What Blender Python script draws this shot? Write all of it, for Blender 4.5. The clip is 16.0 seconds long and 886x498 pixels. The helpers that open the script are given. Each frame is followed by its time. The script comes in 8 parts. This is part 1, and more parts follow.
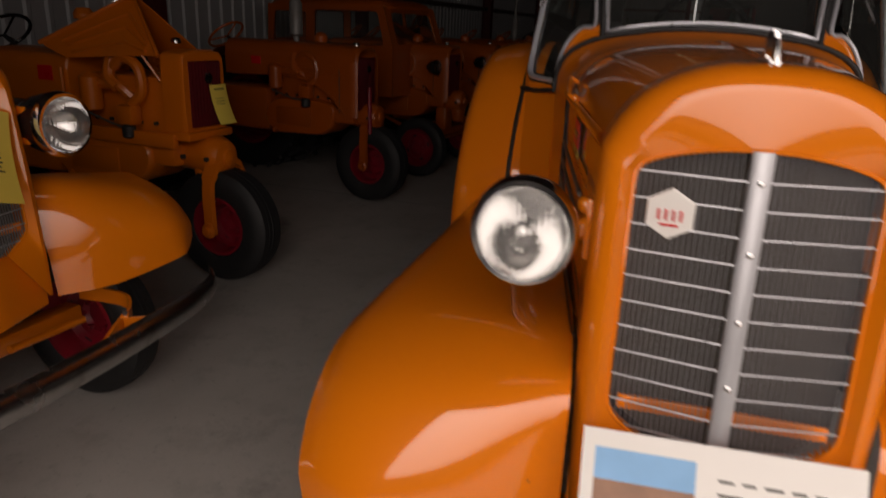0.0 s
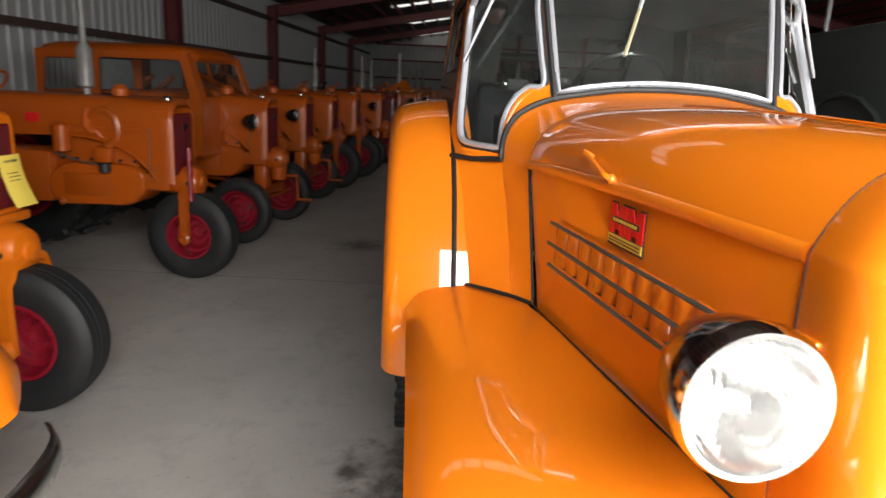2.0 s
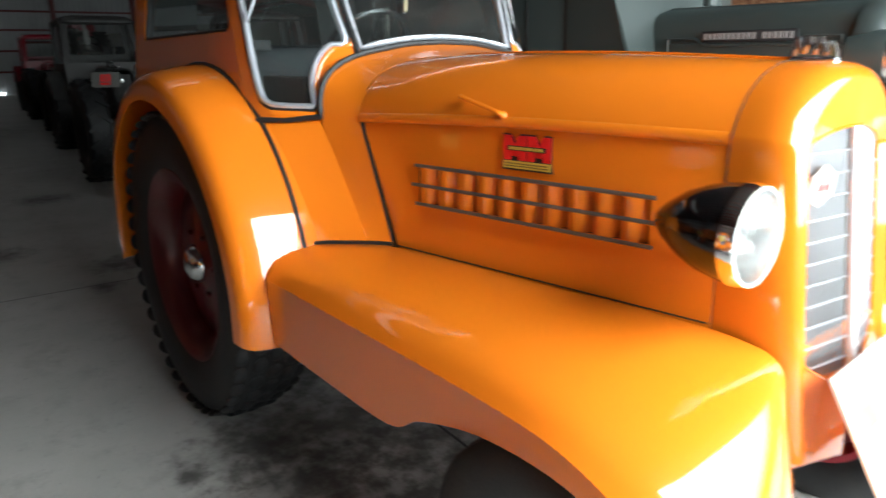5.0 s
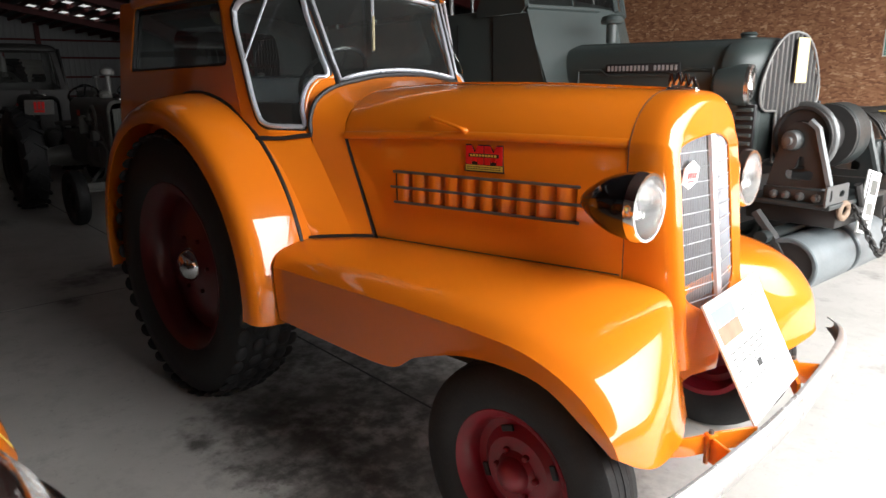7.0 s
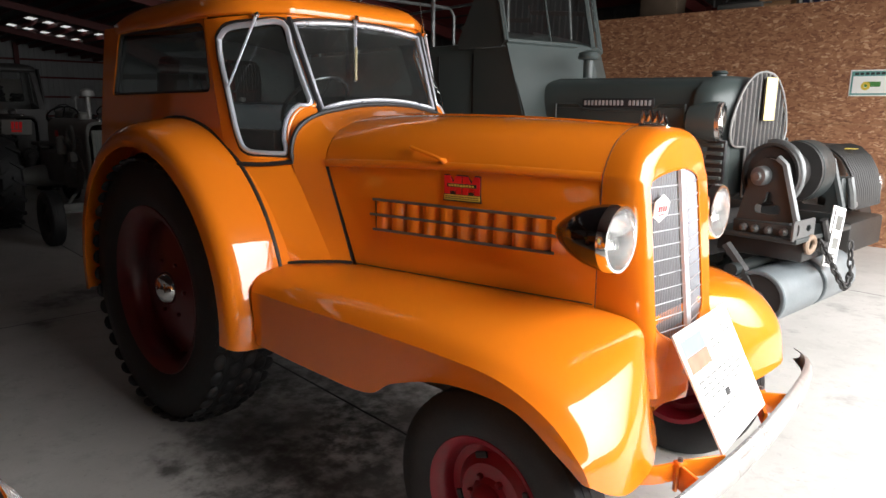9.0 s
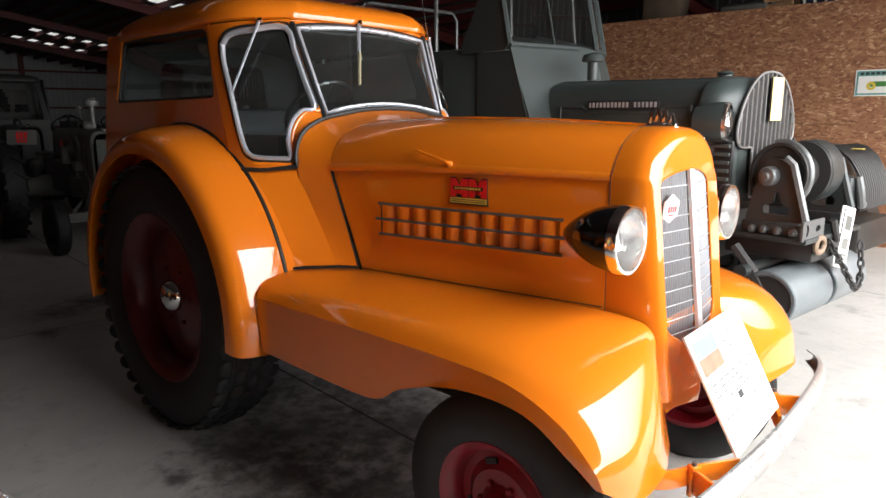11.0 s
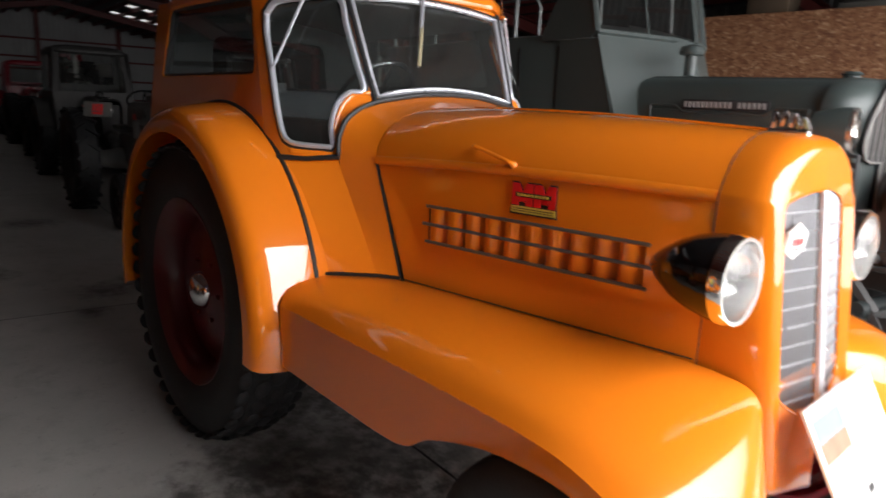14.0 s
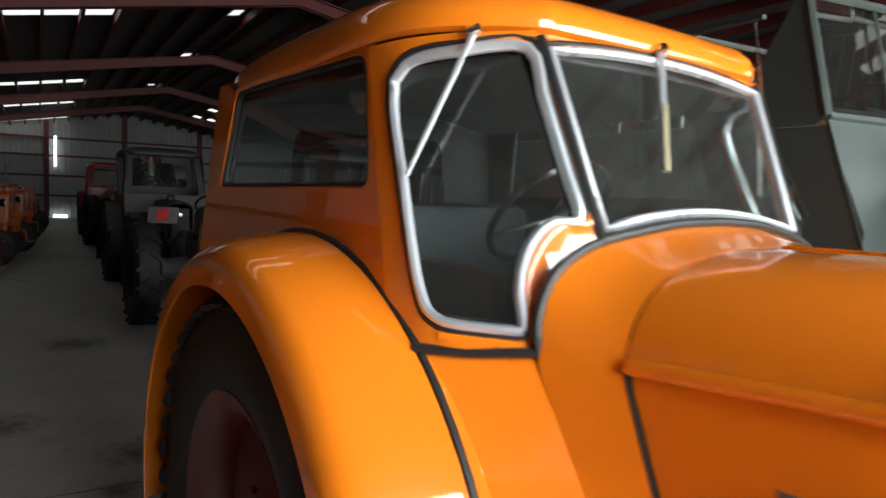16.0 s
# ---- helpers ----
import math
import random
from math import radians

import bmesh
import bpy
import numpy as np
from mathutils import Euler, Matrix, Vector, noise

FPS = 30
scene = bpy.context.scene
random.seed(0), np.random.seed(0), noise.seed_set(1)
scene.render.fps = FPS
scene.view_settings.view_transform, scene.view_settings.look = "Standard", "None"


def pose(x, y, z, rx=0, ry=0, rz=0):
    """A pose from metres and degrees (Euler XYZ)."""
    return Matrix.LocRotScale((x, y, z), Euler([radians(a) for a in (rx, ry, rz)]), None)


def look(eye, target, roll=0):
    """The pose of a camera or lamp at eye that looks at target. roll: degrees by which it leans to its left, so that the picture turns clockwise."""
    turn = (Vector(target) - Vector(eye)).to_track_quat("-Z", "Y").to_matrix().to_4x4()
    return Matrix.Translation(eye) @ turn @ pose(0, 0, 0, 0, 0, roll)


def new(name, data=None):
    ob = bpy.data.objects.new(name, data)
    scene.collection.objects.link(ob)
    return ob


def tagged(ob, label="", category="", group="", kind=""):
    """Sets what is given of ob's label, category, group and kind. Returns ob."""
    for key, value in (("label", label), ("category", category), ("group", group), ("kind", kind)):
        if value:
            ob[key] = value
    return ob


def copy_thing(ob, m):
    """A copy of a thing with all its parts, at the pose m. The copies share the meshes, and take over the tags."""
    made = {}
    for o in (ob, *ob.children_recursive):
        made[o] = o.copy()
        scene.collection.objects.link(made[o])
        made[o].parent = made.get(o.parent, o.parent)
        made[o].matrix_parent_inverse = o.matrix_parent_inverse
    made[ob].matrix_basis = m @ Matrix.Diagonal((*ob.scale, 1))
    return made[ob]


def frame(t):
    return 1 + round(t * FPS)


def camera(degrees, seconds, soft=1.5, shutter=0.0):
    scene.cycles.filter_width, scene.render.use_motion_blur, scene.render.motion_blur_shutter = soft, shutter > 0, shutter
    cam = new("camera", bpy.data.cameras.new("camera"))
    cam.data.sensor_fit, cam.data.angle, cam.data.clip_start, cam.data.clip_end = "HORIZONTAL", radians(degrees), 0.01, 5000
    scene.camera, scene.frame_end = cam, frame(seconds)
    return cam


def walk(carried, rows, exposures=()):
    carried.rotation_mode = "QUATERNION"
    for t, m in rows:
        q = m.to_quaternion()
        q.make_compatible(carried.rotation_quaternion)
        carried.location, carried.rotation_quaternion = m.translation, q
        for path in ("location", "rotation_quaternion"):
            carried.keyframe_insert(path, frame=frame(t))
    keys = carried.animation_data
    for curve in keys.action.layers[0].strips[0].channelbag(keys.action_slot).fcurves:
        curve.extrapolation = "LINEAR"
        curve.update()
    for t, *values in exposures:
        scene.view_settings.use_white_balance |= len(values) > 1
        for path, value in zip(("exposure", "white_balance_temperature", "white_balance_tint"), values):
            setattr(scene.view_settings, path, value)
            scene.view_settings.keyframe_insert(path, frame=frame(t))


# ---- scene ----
cam = camera(66.6, 16.0, shutter=0.5)
PATH = [
    (0, (3.565, -0.226, 1.626), (1.733, -0.726, 1.001), 2.3),
    (0.5, (3.533, -0.48, 1.636), (1.658, -0.981, 1.152), 4.8),
    (1, (3.476, -0.62, 1.621), (1.619, -1.215, 1.18), 4.2),
    (1.5, (3.243, -0.771, 1.654), (1.299, -0.997, 1.242), 1.1),
    (2, (3.073, -0.891, 1.639), (1.133, -0.772, 1.167), 2.6),
    (2.5, (2.885, -1.178, 1.642), (0.966, -0.818, 1.206), 0.8),
    (3, (2.684, -1.321, 1.627), (0.85, -0.705, 1.117), 1.4),
    (3.5, (2.557, -1.432, 1.643), (0.765, -0.709, 1.126), 2.1),
    (4, (2.634, -1.648, 1.603), (0.884, -0.822, 1.097), -0.2),
    (4.5, (2.778, -1.758, 1.57), (1.124, -0.759, 1.055), 0.9),
    (5, (2.916, -1.761, 1.614), (1.419, -0.559, 1.055), -0.7),
    (5.2, (2.973, -1.784, 1.612), (1.522, -0.522, 1.06), -0.3),
    (7.3, (3.252, -2.374, 1.643), (1.934, -0.952, 1.151), -0.5),
    (7.5, (3.257, -2.392, 1.65), (1.966, -0.946, 1.156), -0.1),
    (8, (3.259, -2.397, 1.662), (1.956, -0.956, 1.19), 0.4),
    (8.5, (3.274, -2.357, 1.659), (1.961, -0.912, 1.226), 0.2),
    (9, (3.27, -2.345, 1.648), (1.954, -0.897, 1.234), 0.6),
    (11.5, (3.229, -2.332, 1.633), (1.903, -0.886, 1.245), -0.3),
    (12, (3.206, -2.333, 1.633), (1.893, -0.87, 1.264), -0.3),
    (12.5, (3.194, -2.328, 1.632), (1.887, -0.86, 1.264), -0.3),
    (13, (3.177, -2.313, 1.622), (1.882, -0.833, 1.26), -0.2),
    (13.5, (3.102, -2.185, 1.603), (1.82, -0.705, 1.194), -0.3),
    (14, (2.973, -1.97, 1.622), (1.504, -0.68, 1.198), 2.7),
    (14.5, (2.812, -1.81, 1.622), (1.273, -0.577, 1.287), 3.8),
    (15, (2.46, -1.641, 1.679), (0.889, -0.422, 1.465), 2.2),
    (15.5, (2.095, -1.528, 1.661), (0.489, -0.35, 1.478), 0.9),
    (16, (1.652, -1.447, 1.689), (0.029, -0.288, 1.532), 2.3),
]
EXPOSURE = [(0.0, -2.6, 7550, 22), (0.5, -1.36, 7350, 20), (1.0, -0.29, 7000, 16), (1.5, 0.14, 6800, 11), (2.0, 0.25, 6550, 8), (2.5, 0.42, 5950, 1), (3.5, 0.49, 5900, 0),
            (4.5, 0.44, 5850, 0), (5.0, 0.33, 5800, -1), (7.5, -0.45, 6300, 10), (9.0, -0.45, 6300, 10), (13.0, -0.45, 6300, 10), (13.5, -0.45, 6300, 10), (14.0, -0.45, 6300, 12), (14.5, -0.05, 6300, 9), (15.0, 0.32, 6250, 6), (15.5, 0.38, 6200, 3), (16.0, 0.43, 6150, 1)]
walk(cam, [(t, look(eye, target, roll)) for t, eye, target, roll in PATH], EXPOSURE)

# ---- world and light ----
world = bpy.data.worlds.new("sky")
scene.world = world
world.use_nodes = True
wn = world.node_tree
sky = wn.nodes.new("ShaderNodeTexSky")
sky.sky_type = 'NISHITA'
sky.sun_disc = False
sky.sun_elevation, sky.sun_rotation = radians(51), radians(-60)
sky.dust_density = 4.0
wn.links.new(sky.outputs[0], wn.nodes["Background"].inputs[0])
wn.nodes["Background"].inputs[1].default_value = 0.05

sun_data = bpy.data.lights.new("sun", 'SUN')
sun_data.energy, sun_data.angle, sun_data.color = 3.0, radians(5), (1.0, 0.95, 0.88)
sun = new("sun", sun_data)
sun.matrix_world = look((-28, 16, 40), (0, 0, 0))

HALL = pose(0, 0, 0, 0, 0, -4.5)      # the building stands askew to the tractor on show
DOOR_X, DOOR_Y0, DOOR_Y1, DOOR_H = 5.2, -0.9, 8.6, 3.8


def door_light():
    data = bpy.data.lights.new("door_daylight", 'AREA')
    data.shape, data.size, data.size_y = 'RECTANGLE', DOOR_Y1 - DOOR_Y0, DOOR_H
    data.energy, data.color = 1260.0, (1.0, 0.98, 0.95)
    ob = new("door_daylight", data)
    cy = (DOOR_Y0 + DOOR_Y1) / 2
    data.spread = radians(136)
    ob.matrix_world = HALL @ look((DOOR_X + 0.3, cy, DOOR_H / 2 + 0.3), (DOOR_X - 4, cy, DOOR_H / 2 - 4.1))


door_light()


# ---- materials ----
def nodes_of(name):
    m = bpy.data.materials.new(name)
    m.use_nodes = True
    return m, m.node_tree, m.node_tree.nodes["Principled BSDF"]


def surface(name, color, rough=0.5, metal=0.0, vary=0.12, scale=6.0, bump=0.0, bump_scale=60.0, coat=0.0,
            dirt=None, dirt_amount=0.0, dirt_scale=2.5, rough_vary=0.1, spread=0.0):
    """A painted, cast or worn surface: colour that drifts at two scales, dirt patches, fine relief."""
    m, t, b = nodes_of(name)
    n, l = t.nodes, t.links
    co = n.new("ShaderNodeTexCoord")
    big = n.new("ShaderNodeTexNoise")
    big.inputs["Scale"].default_value, big.inputs["Detail"].default_value = scale, 6.0
    l.new(co.outputs["Object"], big.inputs["Vector"])
    fine = n.new("ShaderNodeTexNoise")
    fine.inputs["Scale"].default_value, fine.inputs["Detail"].default_value = bump_scale, 8.0
    l.new(co.outputs["Object"], fine.inputs["Vector"])
    mix = n.new("ShaderNodeMix")
    mix.data_type = 'RGBA'
    lo = tuple(c * (1 - vary) for c in color) + (1,)
    hi = tuple(min(1, c * (1 + vary)) for c in color) + (1,)
    mix.inputs["A"].default_value, mix.inputs["B"].default_value = lo, hi
    l.new(big.outputs["Fac"], mix.inputs["Factor"])
    out = mix.outputs["Result"]
    if dirt:
        spots = n.new("ShaderNodeTexNoise")
        spots.inputs["Scale"].default_value, spots.inputs["Detail"].default_value = dirt_scale, 9.0
        spots.inputs["Roughness"].default_value = 0.65
        l.new(co.outputs["Object"], spots.inputs["Vector"])
        ramp = n.new("ShaderNodeMapRange")
        ramp.inputs["From Min"].default_value, ramp.inputs["From Max"].default_value = 0.5, 0.72
        ramp.inputs["To Max"].default_value = dirt_amount
        l.new(spots.outputs["Fac"], ramp.inputs["Value"])
        dm = n.new("ShaderNodeMix")
        dm.data_type = 'RGBA'
        dm.inputs["B"].default_value = (*dirt, 1)
        l.new(ramp.outputs["Result"], dm.inputs["Factor"])
        l.new(out, dm.inputs["A"])
        out = dm.outputs["Result"]
    if spread:
        info = n.new("ShaderNodeObjectInfo")
        hsv = n.new("ShaderNodeHueSaturation")
        rng = n.new("ShaderNodeMapRange")
        rng.inputs["To Min"].default_value, rng.inputs["To Max"].default_value = 1 - spread, 1 + spread
        l.new(info.outputs["Random"], rng.inputs["Value"])
        l.new(rng.outputs["Result"], hsv.inputs["Value"])
        l.new(out, hsv.inputs["Color"])
        out = hsv.outputs["Color"]
    l.new(out, b.inputs["Base Color"])
    rr = n.new("ShaderNodeMapRange")
    rr.inputs["To Min"].default_value, rr.inputs["To Max"].default_value = max(0.02, rough - rough_vary), min(1, rough + rough_vary)
    l.new(fine.outputs["Fac"] if rough > 0.3 else big.outputs["Fac"], rr.inputs["Value"])
    l.new(rr.outputs["Result"], b.inputs["Roughness"])
    b.inputs["Metallic"].default_value = metal
    b.inputs["Coat Weight"].default_value = coat
    b.inputs["Coat Roughness"].default_value = 0.04
    if bump:
        bp = n.new("ShaderNodeBump")
        bp.inputs["Strength"].default_value, bp.inputs["Distance"].default_value = bump, 0.004
        l.new(fine.outputs["Fac"], bp.inputs["Height"])
        l.new(bp.outputs["Normal"], b.inputs["Normal"])
    return m


def glass_material(name, tint=(0.9, 0.95, 0.93), haze=0.0):
    m, t, b = nodes_of(name)
    b.inputs["Base Color"].default_value = (*tint, 1)
    b.inputs["Transmission Weight"].default_value = 1.0
    b.inputs["Roughness"].default_value = 0.0
    b.inputs["IOR"].default_value = 1.45
    if haze:
        n, l = t.nodes, t.links
        dust = n.new("ShaderNodeBsdfDiffuse")
        dust.inputs["Color"].default_value = (0.45, 0.45, 0.43, 1) if haze < 0.1 else (0.8, 0.8, 0.78, 1)
        mix = n.new("ShaderNodeMixShader")
        noise_t = n.new("ShaderNodeTexNoise")
        noise_t.inputs["Scale"].default_value = 5.0
        rng = n.new("ShaderNodeMapRange")
        rng.inputs["To Min"].default_value, rng.inputs["To Max"].default_value = haze * 0.4, haze * 1.6
        l.new(noise_t.outputs["Fac"], rng.inputs["Value"])
        l.new(rng.outputs["Result"], mix.inputs["Fac"])
        l.new(b.outputs[0], mix.inputs[1])
        l.new(dust.outputs[0], mix.inputs[2])
        l.new(mix.outputs[0], n["Material Output"].inputs["Surface"])
    return m


# (x, y, radius): oil drips; the wide ones paint shade under the show tractor
OIL_AND_SHADE = ((0.55, -0.35, 0.6), (1.25, -0.45, 0.6), (0.9, 0.1, 0.6), (0.95, -0.95, 0.14), (-0.2, -0.3, 0.5), (-2.75, -0.75, 0.30), (-2.2, -0.95, 0.16), (1.9, -0.1, 0.4),
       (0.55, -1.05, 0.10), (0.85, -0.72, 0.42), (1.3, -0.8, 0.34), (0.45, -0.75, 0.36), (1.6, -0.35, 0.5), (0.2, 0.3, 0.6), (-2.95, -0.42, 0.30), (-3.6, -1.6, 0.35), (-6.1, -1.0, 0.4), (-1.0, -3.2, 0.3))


def floor_material():
    m, t, b = nodes_of("worn_concrete")
    n, l = t.nodes, t.links
    co = n.new("ShaderNodeTexCoord")

    def nz(scale, detail=8.0, rough=0.6):
        x = n.new("ShaderNodeTexNoise")
        x.inputs["Scale"].default_value, x.inputs["Detail"].default_value, x.inputs["Roughness"].default_value = scale, detail, rough
        l.new(co.outputs["Object"], x.inputs["Vector"])
        return x

    def ramp(src, a, z, to):
        r = n.new("ShaderNodeMapRange")
        r.inputs["From Min"].default_value, r.inputs["From Max"].default_value, r.inputs["To Max"].default_value = a, z, to
        l.new(src, r.inputs["Value"])
        return r.outputs["Result"]

    def mixc(fac, a, bcol):
        x = n.new("ShaderNodeMix")
        x.data_type = 'RGBA'
        l.new(fac, x.inputs["Factor"])
        if isinstance(a, tuple):
            x.inputs["A"].default_value = (*a, 1)
        else:
            l.new(a, x.inputs["A"])
        x.inputs["B"].default_value = (*bcol, 1)
        return x.outputs["Result"]

    c = mixc(ramp(nz(1.2).outputs["Fac"], 0.3, 0.7, 1.0), (0.375, 0.36, 0.335), (0.485, 0.465, 0.44))
    c = mixc(ramp(nz(4.5, 10, 0.7).outputs["Fac"], 0.52, 0.75, 0.6), c, (0.26, 0.245, 0.225))
    c = mixc(ramp(nz(0.75, 10, 0.72).outputs["Fac"], 0.585, 0.70, 0.75), c, (0.15, 0.14, 0.13))
    c = mixc(ramp(nz(22, 6, 0.7).outputs["Fac"], 0.60, 0.70, 0.6), c, (0.20, 0.19, 0.18))
    c = mixc(ramp(nz(2.4, 12, 0.75).outputs["Fac"], 0.56, 0.66, 0.45), c, (0.24, 0.225, 0.205))
    c = mixc(ramp(nz(3.3, 12, 0.8).outputs["Fac"], 0.60, 0.70, 0.5), c, (0.53, 0.515, 0.49))
    c = mixc(ramp(nz(90, 4).outputs["Fac"], 0.55, 0.8, 0.4), c, (0.30, 0.29, 0.27))
    # oil drips where machines have stood, and painted shade under the show tractor
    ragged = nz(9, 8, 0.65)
    for sx, sy, sr in OIL_AND_SHADE:
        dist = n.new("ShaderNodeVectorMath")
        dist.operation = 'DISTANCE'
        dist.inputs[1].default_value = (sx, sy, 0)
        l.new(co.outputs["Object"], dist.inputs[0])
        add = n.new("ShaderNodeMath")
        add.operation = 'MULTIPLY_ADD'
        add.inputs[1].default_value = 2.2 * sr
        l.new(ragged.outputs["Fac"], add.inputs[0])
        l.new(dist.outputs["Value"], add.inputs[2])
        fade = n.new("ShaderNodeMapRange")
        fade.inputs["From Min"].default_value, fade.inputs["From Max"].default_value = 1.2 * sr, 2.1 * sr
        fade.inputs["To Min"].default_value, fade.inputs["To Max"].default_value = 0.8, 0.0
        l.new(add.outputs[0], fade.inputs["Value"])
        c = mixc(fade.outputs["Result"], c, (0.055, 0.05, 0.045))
    l.new(c, b.inputs["Base Color"])
    r = n.new("ShaderNodeMapRange")
    r.inputs["To Min"].default_value, r.inputs["To Max"].default_value = 0.42, 0.8
    l.new(nz(2.2).outputs["Fac"], r.inputs["Value"])
    l.new(r.outputs["Result"], b.inputs["Roughness"])
    bp = n.new("ShaderNodeBump")
    bp.inputs["Strength"].default_value, bp.inputs["Distance"].default_value = 0.25, 0.003
    l.new(nz(45, 10).outputs["Fac"], bp.inputs["Height"])
    l.new(bp.outputs["Normal"], b.inputs["Normal"])
    return m


def strand_material():
    """Oriented-strand board: overlapping chips of differing browns."""
    m, t, b = nodes_of("strand_board")
    n, l = t.nodes, t.links
    co = n.new("ShaderNodeTexCoord")
    wob = n.new("ShaderNodeTexNoise")
    wob.inputs["Scale"].default_value = 9.0
    l.new(co.outputs["Object"], wob.inputs["Vector"])
    add = n.new("ShaderNodeMix")
    add.data_type = 'RGBA'
    add.blend_type = 'ADD'
    add.inputs["Factor"].default_value = 0.09
    l.new(co.outputs["Object"], add.inputs["A"])
    l.new(wob.outputs["Color"], add.inputs["B"])
    mapn = n.new("ShaderNodeMapping")
    mapn.inputs["Scale"].default_value = (15, 15, 42)
    mapn.inputs["Rotation"].default_value = (0, 0.85, 0)
    l.new(add.outputs["Result"], mapn.inputs["Vector"])
    vor = n.new("ShaderNodeTexVoronoi")
    vor.inputs["Scale"].default_value = 1.0
    l.new(mapn.outputs["Vector"], vor.inputs["Vector"])
    cr = n.new("ShaderNodeValToRGB")
    e = cr.color_ramp.elements
    e[0].position, e[0].color = 0.0, (0.17, 0.068, 0.032, 1)
    e[1].position, e[1].color = 1.0, (0.42, 0.215, 0.110, 1)
    e.new(0.35).color = (0.27, 0.117, 0.056, 1)
    e.new(0.7).color = (0.31, 0.140, 0.066, 1)
    map2 = n.new("ShaderNodeMapping")
    map2.inputs["Scale"].default_value = (20, 20, 54)
    map2.inputs["Rotation"].default_value = (0, -0.45, 0)
    l.new(add.outputs["Result"], map2.inputs["Vector"])
    vor2 = n.new("ShaderNodeTexVoronoi")
    l.new(map2.outputs["Vector"], vor2.inputs["Vector"])
    vor2.inputs["Scale"].default_value = 1.0
    pick = n.new("ShaderNodeTexNoise")
    pick.inputs["Scale"].default_value, pick.inputs["Detail"].default_value = 10.0, 3.0
    l.new(co.outputs["Object"], pick.inputs["Vector"])
    step = n.new("ShaderNodeMath")
    step.operation = 'GREATER_THAN'
    step.inputs[1].default_value = 0.5
    l.new(pick.outputs["Fac"], step.inputs[0])
    both_ways = n.new("ShaderNodeMix")
    both_ways.data_type = 'RGBA'
    l.new(step.outputs[0], both_ways.inputs["Factor"])
    l.new(vor.outputs["Color"], both_ways.inputs["A"])
    l.new(vor2.outputs["Color"], both_ways.inputs["B"])
    sep = n.new("ShaderNodeSeparateColor")
    l.new(both_ways.outputs["Result"], sep.inputs["Color"])
    l.new(sep.outputs["Red"], cr.inputs["Fac"])
    fleck = n.new("ShaderNodeMath")
    fleck.operation = 'GREATER_THAN'
    fleck.inputs[1].default_value = 0.94
    l.new(sep.outputs["Blue"], fleck.inputs[0])
    dark = n.new("ShaderNodeMix")
    dark.data_type = 'RGBA'
    dark.inputs["B"].default_value = (0.50, 0.29, 0.165, 1)
    l.new(fleck.outputs[0], dark.inputs["Factor"])
    l.new(cr.outputs["Color"], dark.inputs["A"])
    l.new(dark.outputs["Result"], b.inputs["Base Color"])
    b.inputs["Roughness"].default_value = 0.75
    bp = n.new("ShaderNodeBump")
    bp.inputs["Strength"].default_value, bp.inputs["Distance"].default_value = 0.3, 0.003
    l.new(sep.outputs["Green"], bp.inputs["Height"])
    l.new(bp.outputs["Normal"], b.inputs["Normal"])
    return m


ORANGE = surface("prairie_orange_paint", (0.77, 0.192, 0.008), 0.30, vary=0.04, scale=2.0, coat=1.0, rough_vary=0.04, bump_scale=220, bump=0.012)
ORANGE.node_tree.nodes["Principled BSDF"].inputs["Specular IOR Level"].default_value = 0.1
ORANGE.node_tree.nodes["Principled BSDF"].inputs["Coat IOR"].default_value = 1.72
# weathered row paint, darkened for the weaker light down the aisle
ORANGE_OLD = surface("weathered_dim_orange_paint", (0.41, 0.074, 0.004), 0.36, vary=0.12, scale=5, coat=0.15, dirt=(0.22, 0.07, 0.015), dirt_amount=0.4, bump=0.08, spread=0.10)
# the same worn paint, lightened for the better lit first tractor
ORANGE_MID = surface("weathered_lit_orange_paint", (0.62, 0.140, 0.005), 0.36, vary=0.10, scale=5, coat=0.2, dirt=(0.26, 0.08, 0.015), dirt_amount=0.35, bump=0.08)
MAROON = surface("dark_red_paint", (0.11, 0.006, 0.009), 0.35, vary=0.15, coat=0.2, dirt=(0.05, 0.02, 0.02), dirt_amount=0.4)
RIM_RED = surface("red_wheel_paint", (0.25, 0.006, 0.018), 0.38, vary=0.12, coat=0.2, dirt=(0.10, 0.03, 0.03), dirt_amount=0.5, dirt_scale=7)
RUBBER = surface("tyre_rubber", (0.011, 0.011, 0.012), 0.62, vary=0.2, scale=9, bump=0.25, bump_scale=120, dirt=(0.035, 0.033, 0.03), dirt_amount=0.35, dirt_scale=5)
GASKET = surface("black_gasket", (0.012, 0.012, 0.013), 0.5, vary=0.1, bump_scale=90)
GRILLE_ALU = surface("grille_aluminium", (0.52, 0.53, 0.56), 0.30, metal=0.6, vary=0.08, bump_scale=150, bump=0.03)
ALU = surface("dull_aluminium", (0.62, 0.64, 0.70), 0.30, metal=0.6, vary=0.08, bump_scale=150, bump=0.03)
CHROME = surface("chrome", (0.78, 0.78, 0.78), 0.08, metal=1.0, vary=0.04, rough_vary=0.03)
GRILLE_STEEL = surface("pale_grille_steel", (0.27, 0.27, 0.285), 0.40, metal=0.6, vary=0.08)
CHROME_DULL = surface("dulled_chrome", (0.62, 0.61, 0.60), 0.25, metal=1.0, vary=0.12, dirt=(0.20, 0.16, 0.12), dirt_amount=0.5, dirt_scale=9)
BLACK = surface("black_gloss_paint", (0.008, 0.008, 0.009), 0.12, vary=0.1, coat=0.6, rough_vary=0.04)
DARK = surface("dark_trim_and_shade", (0.035, 0.035, 0.037), 0.75, vary=0.2, bump=0.1)
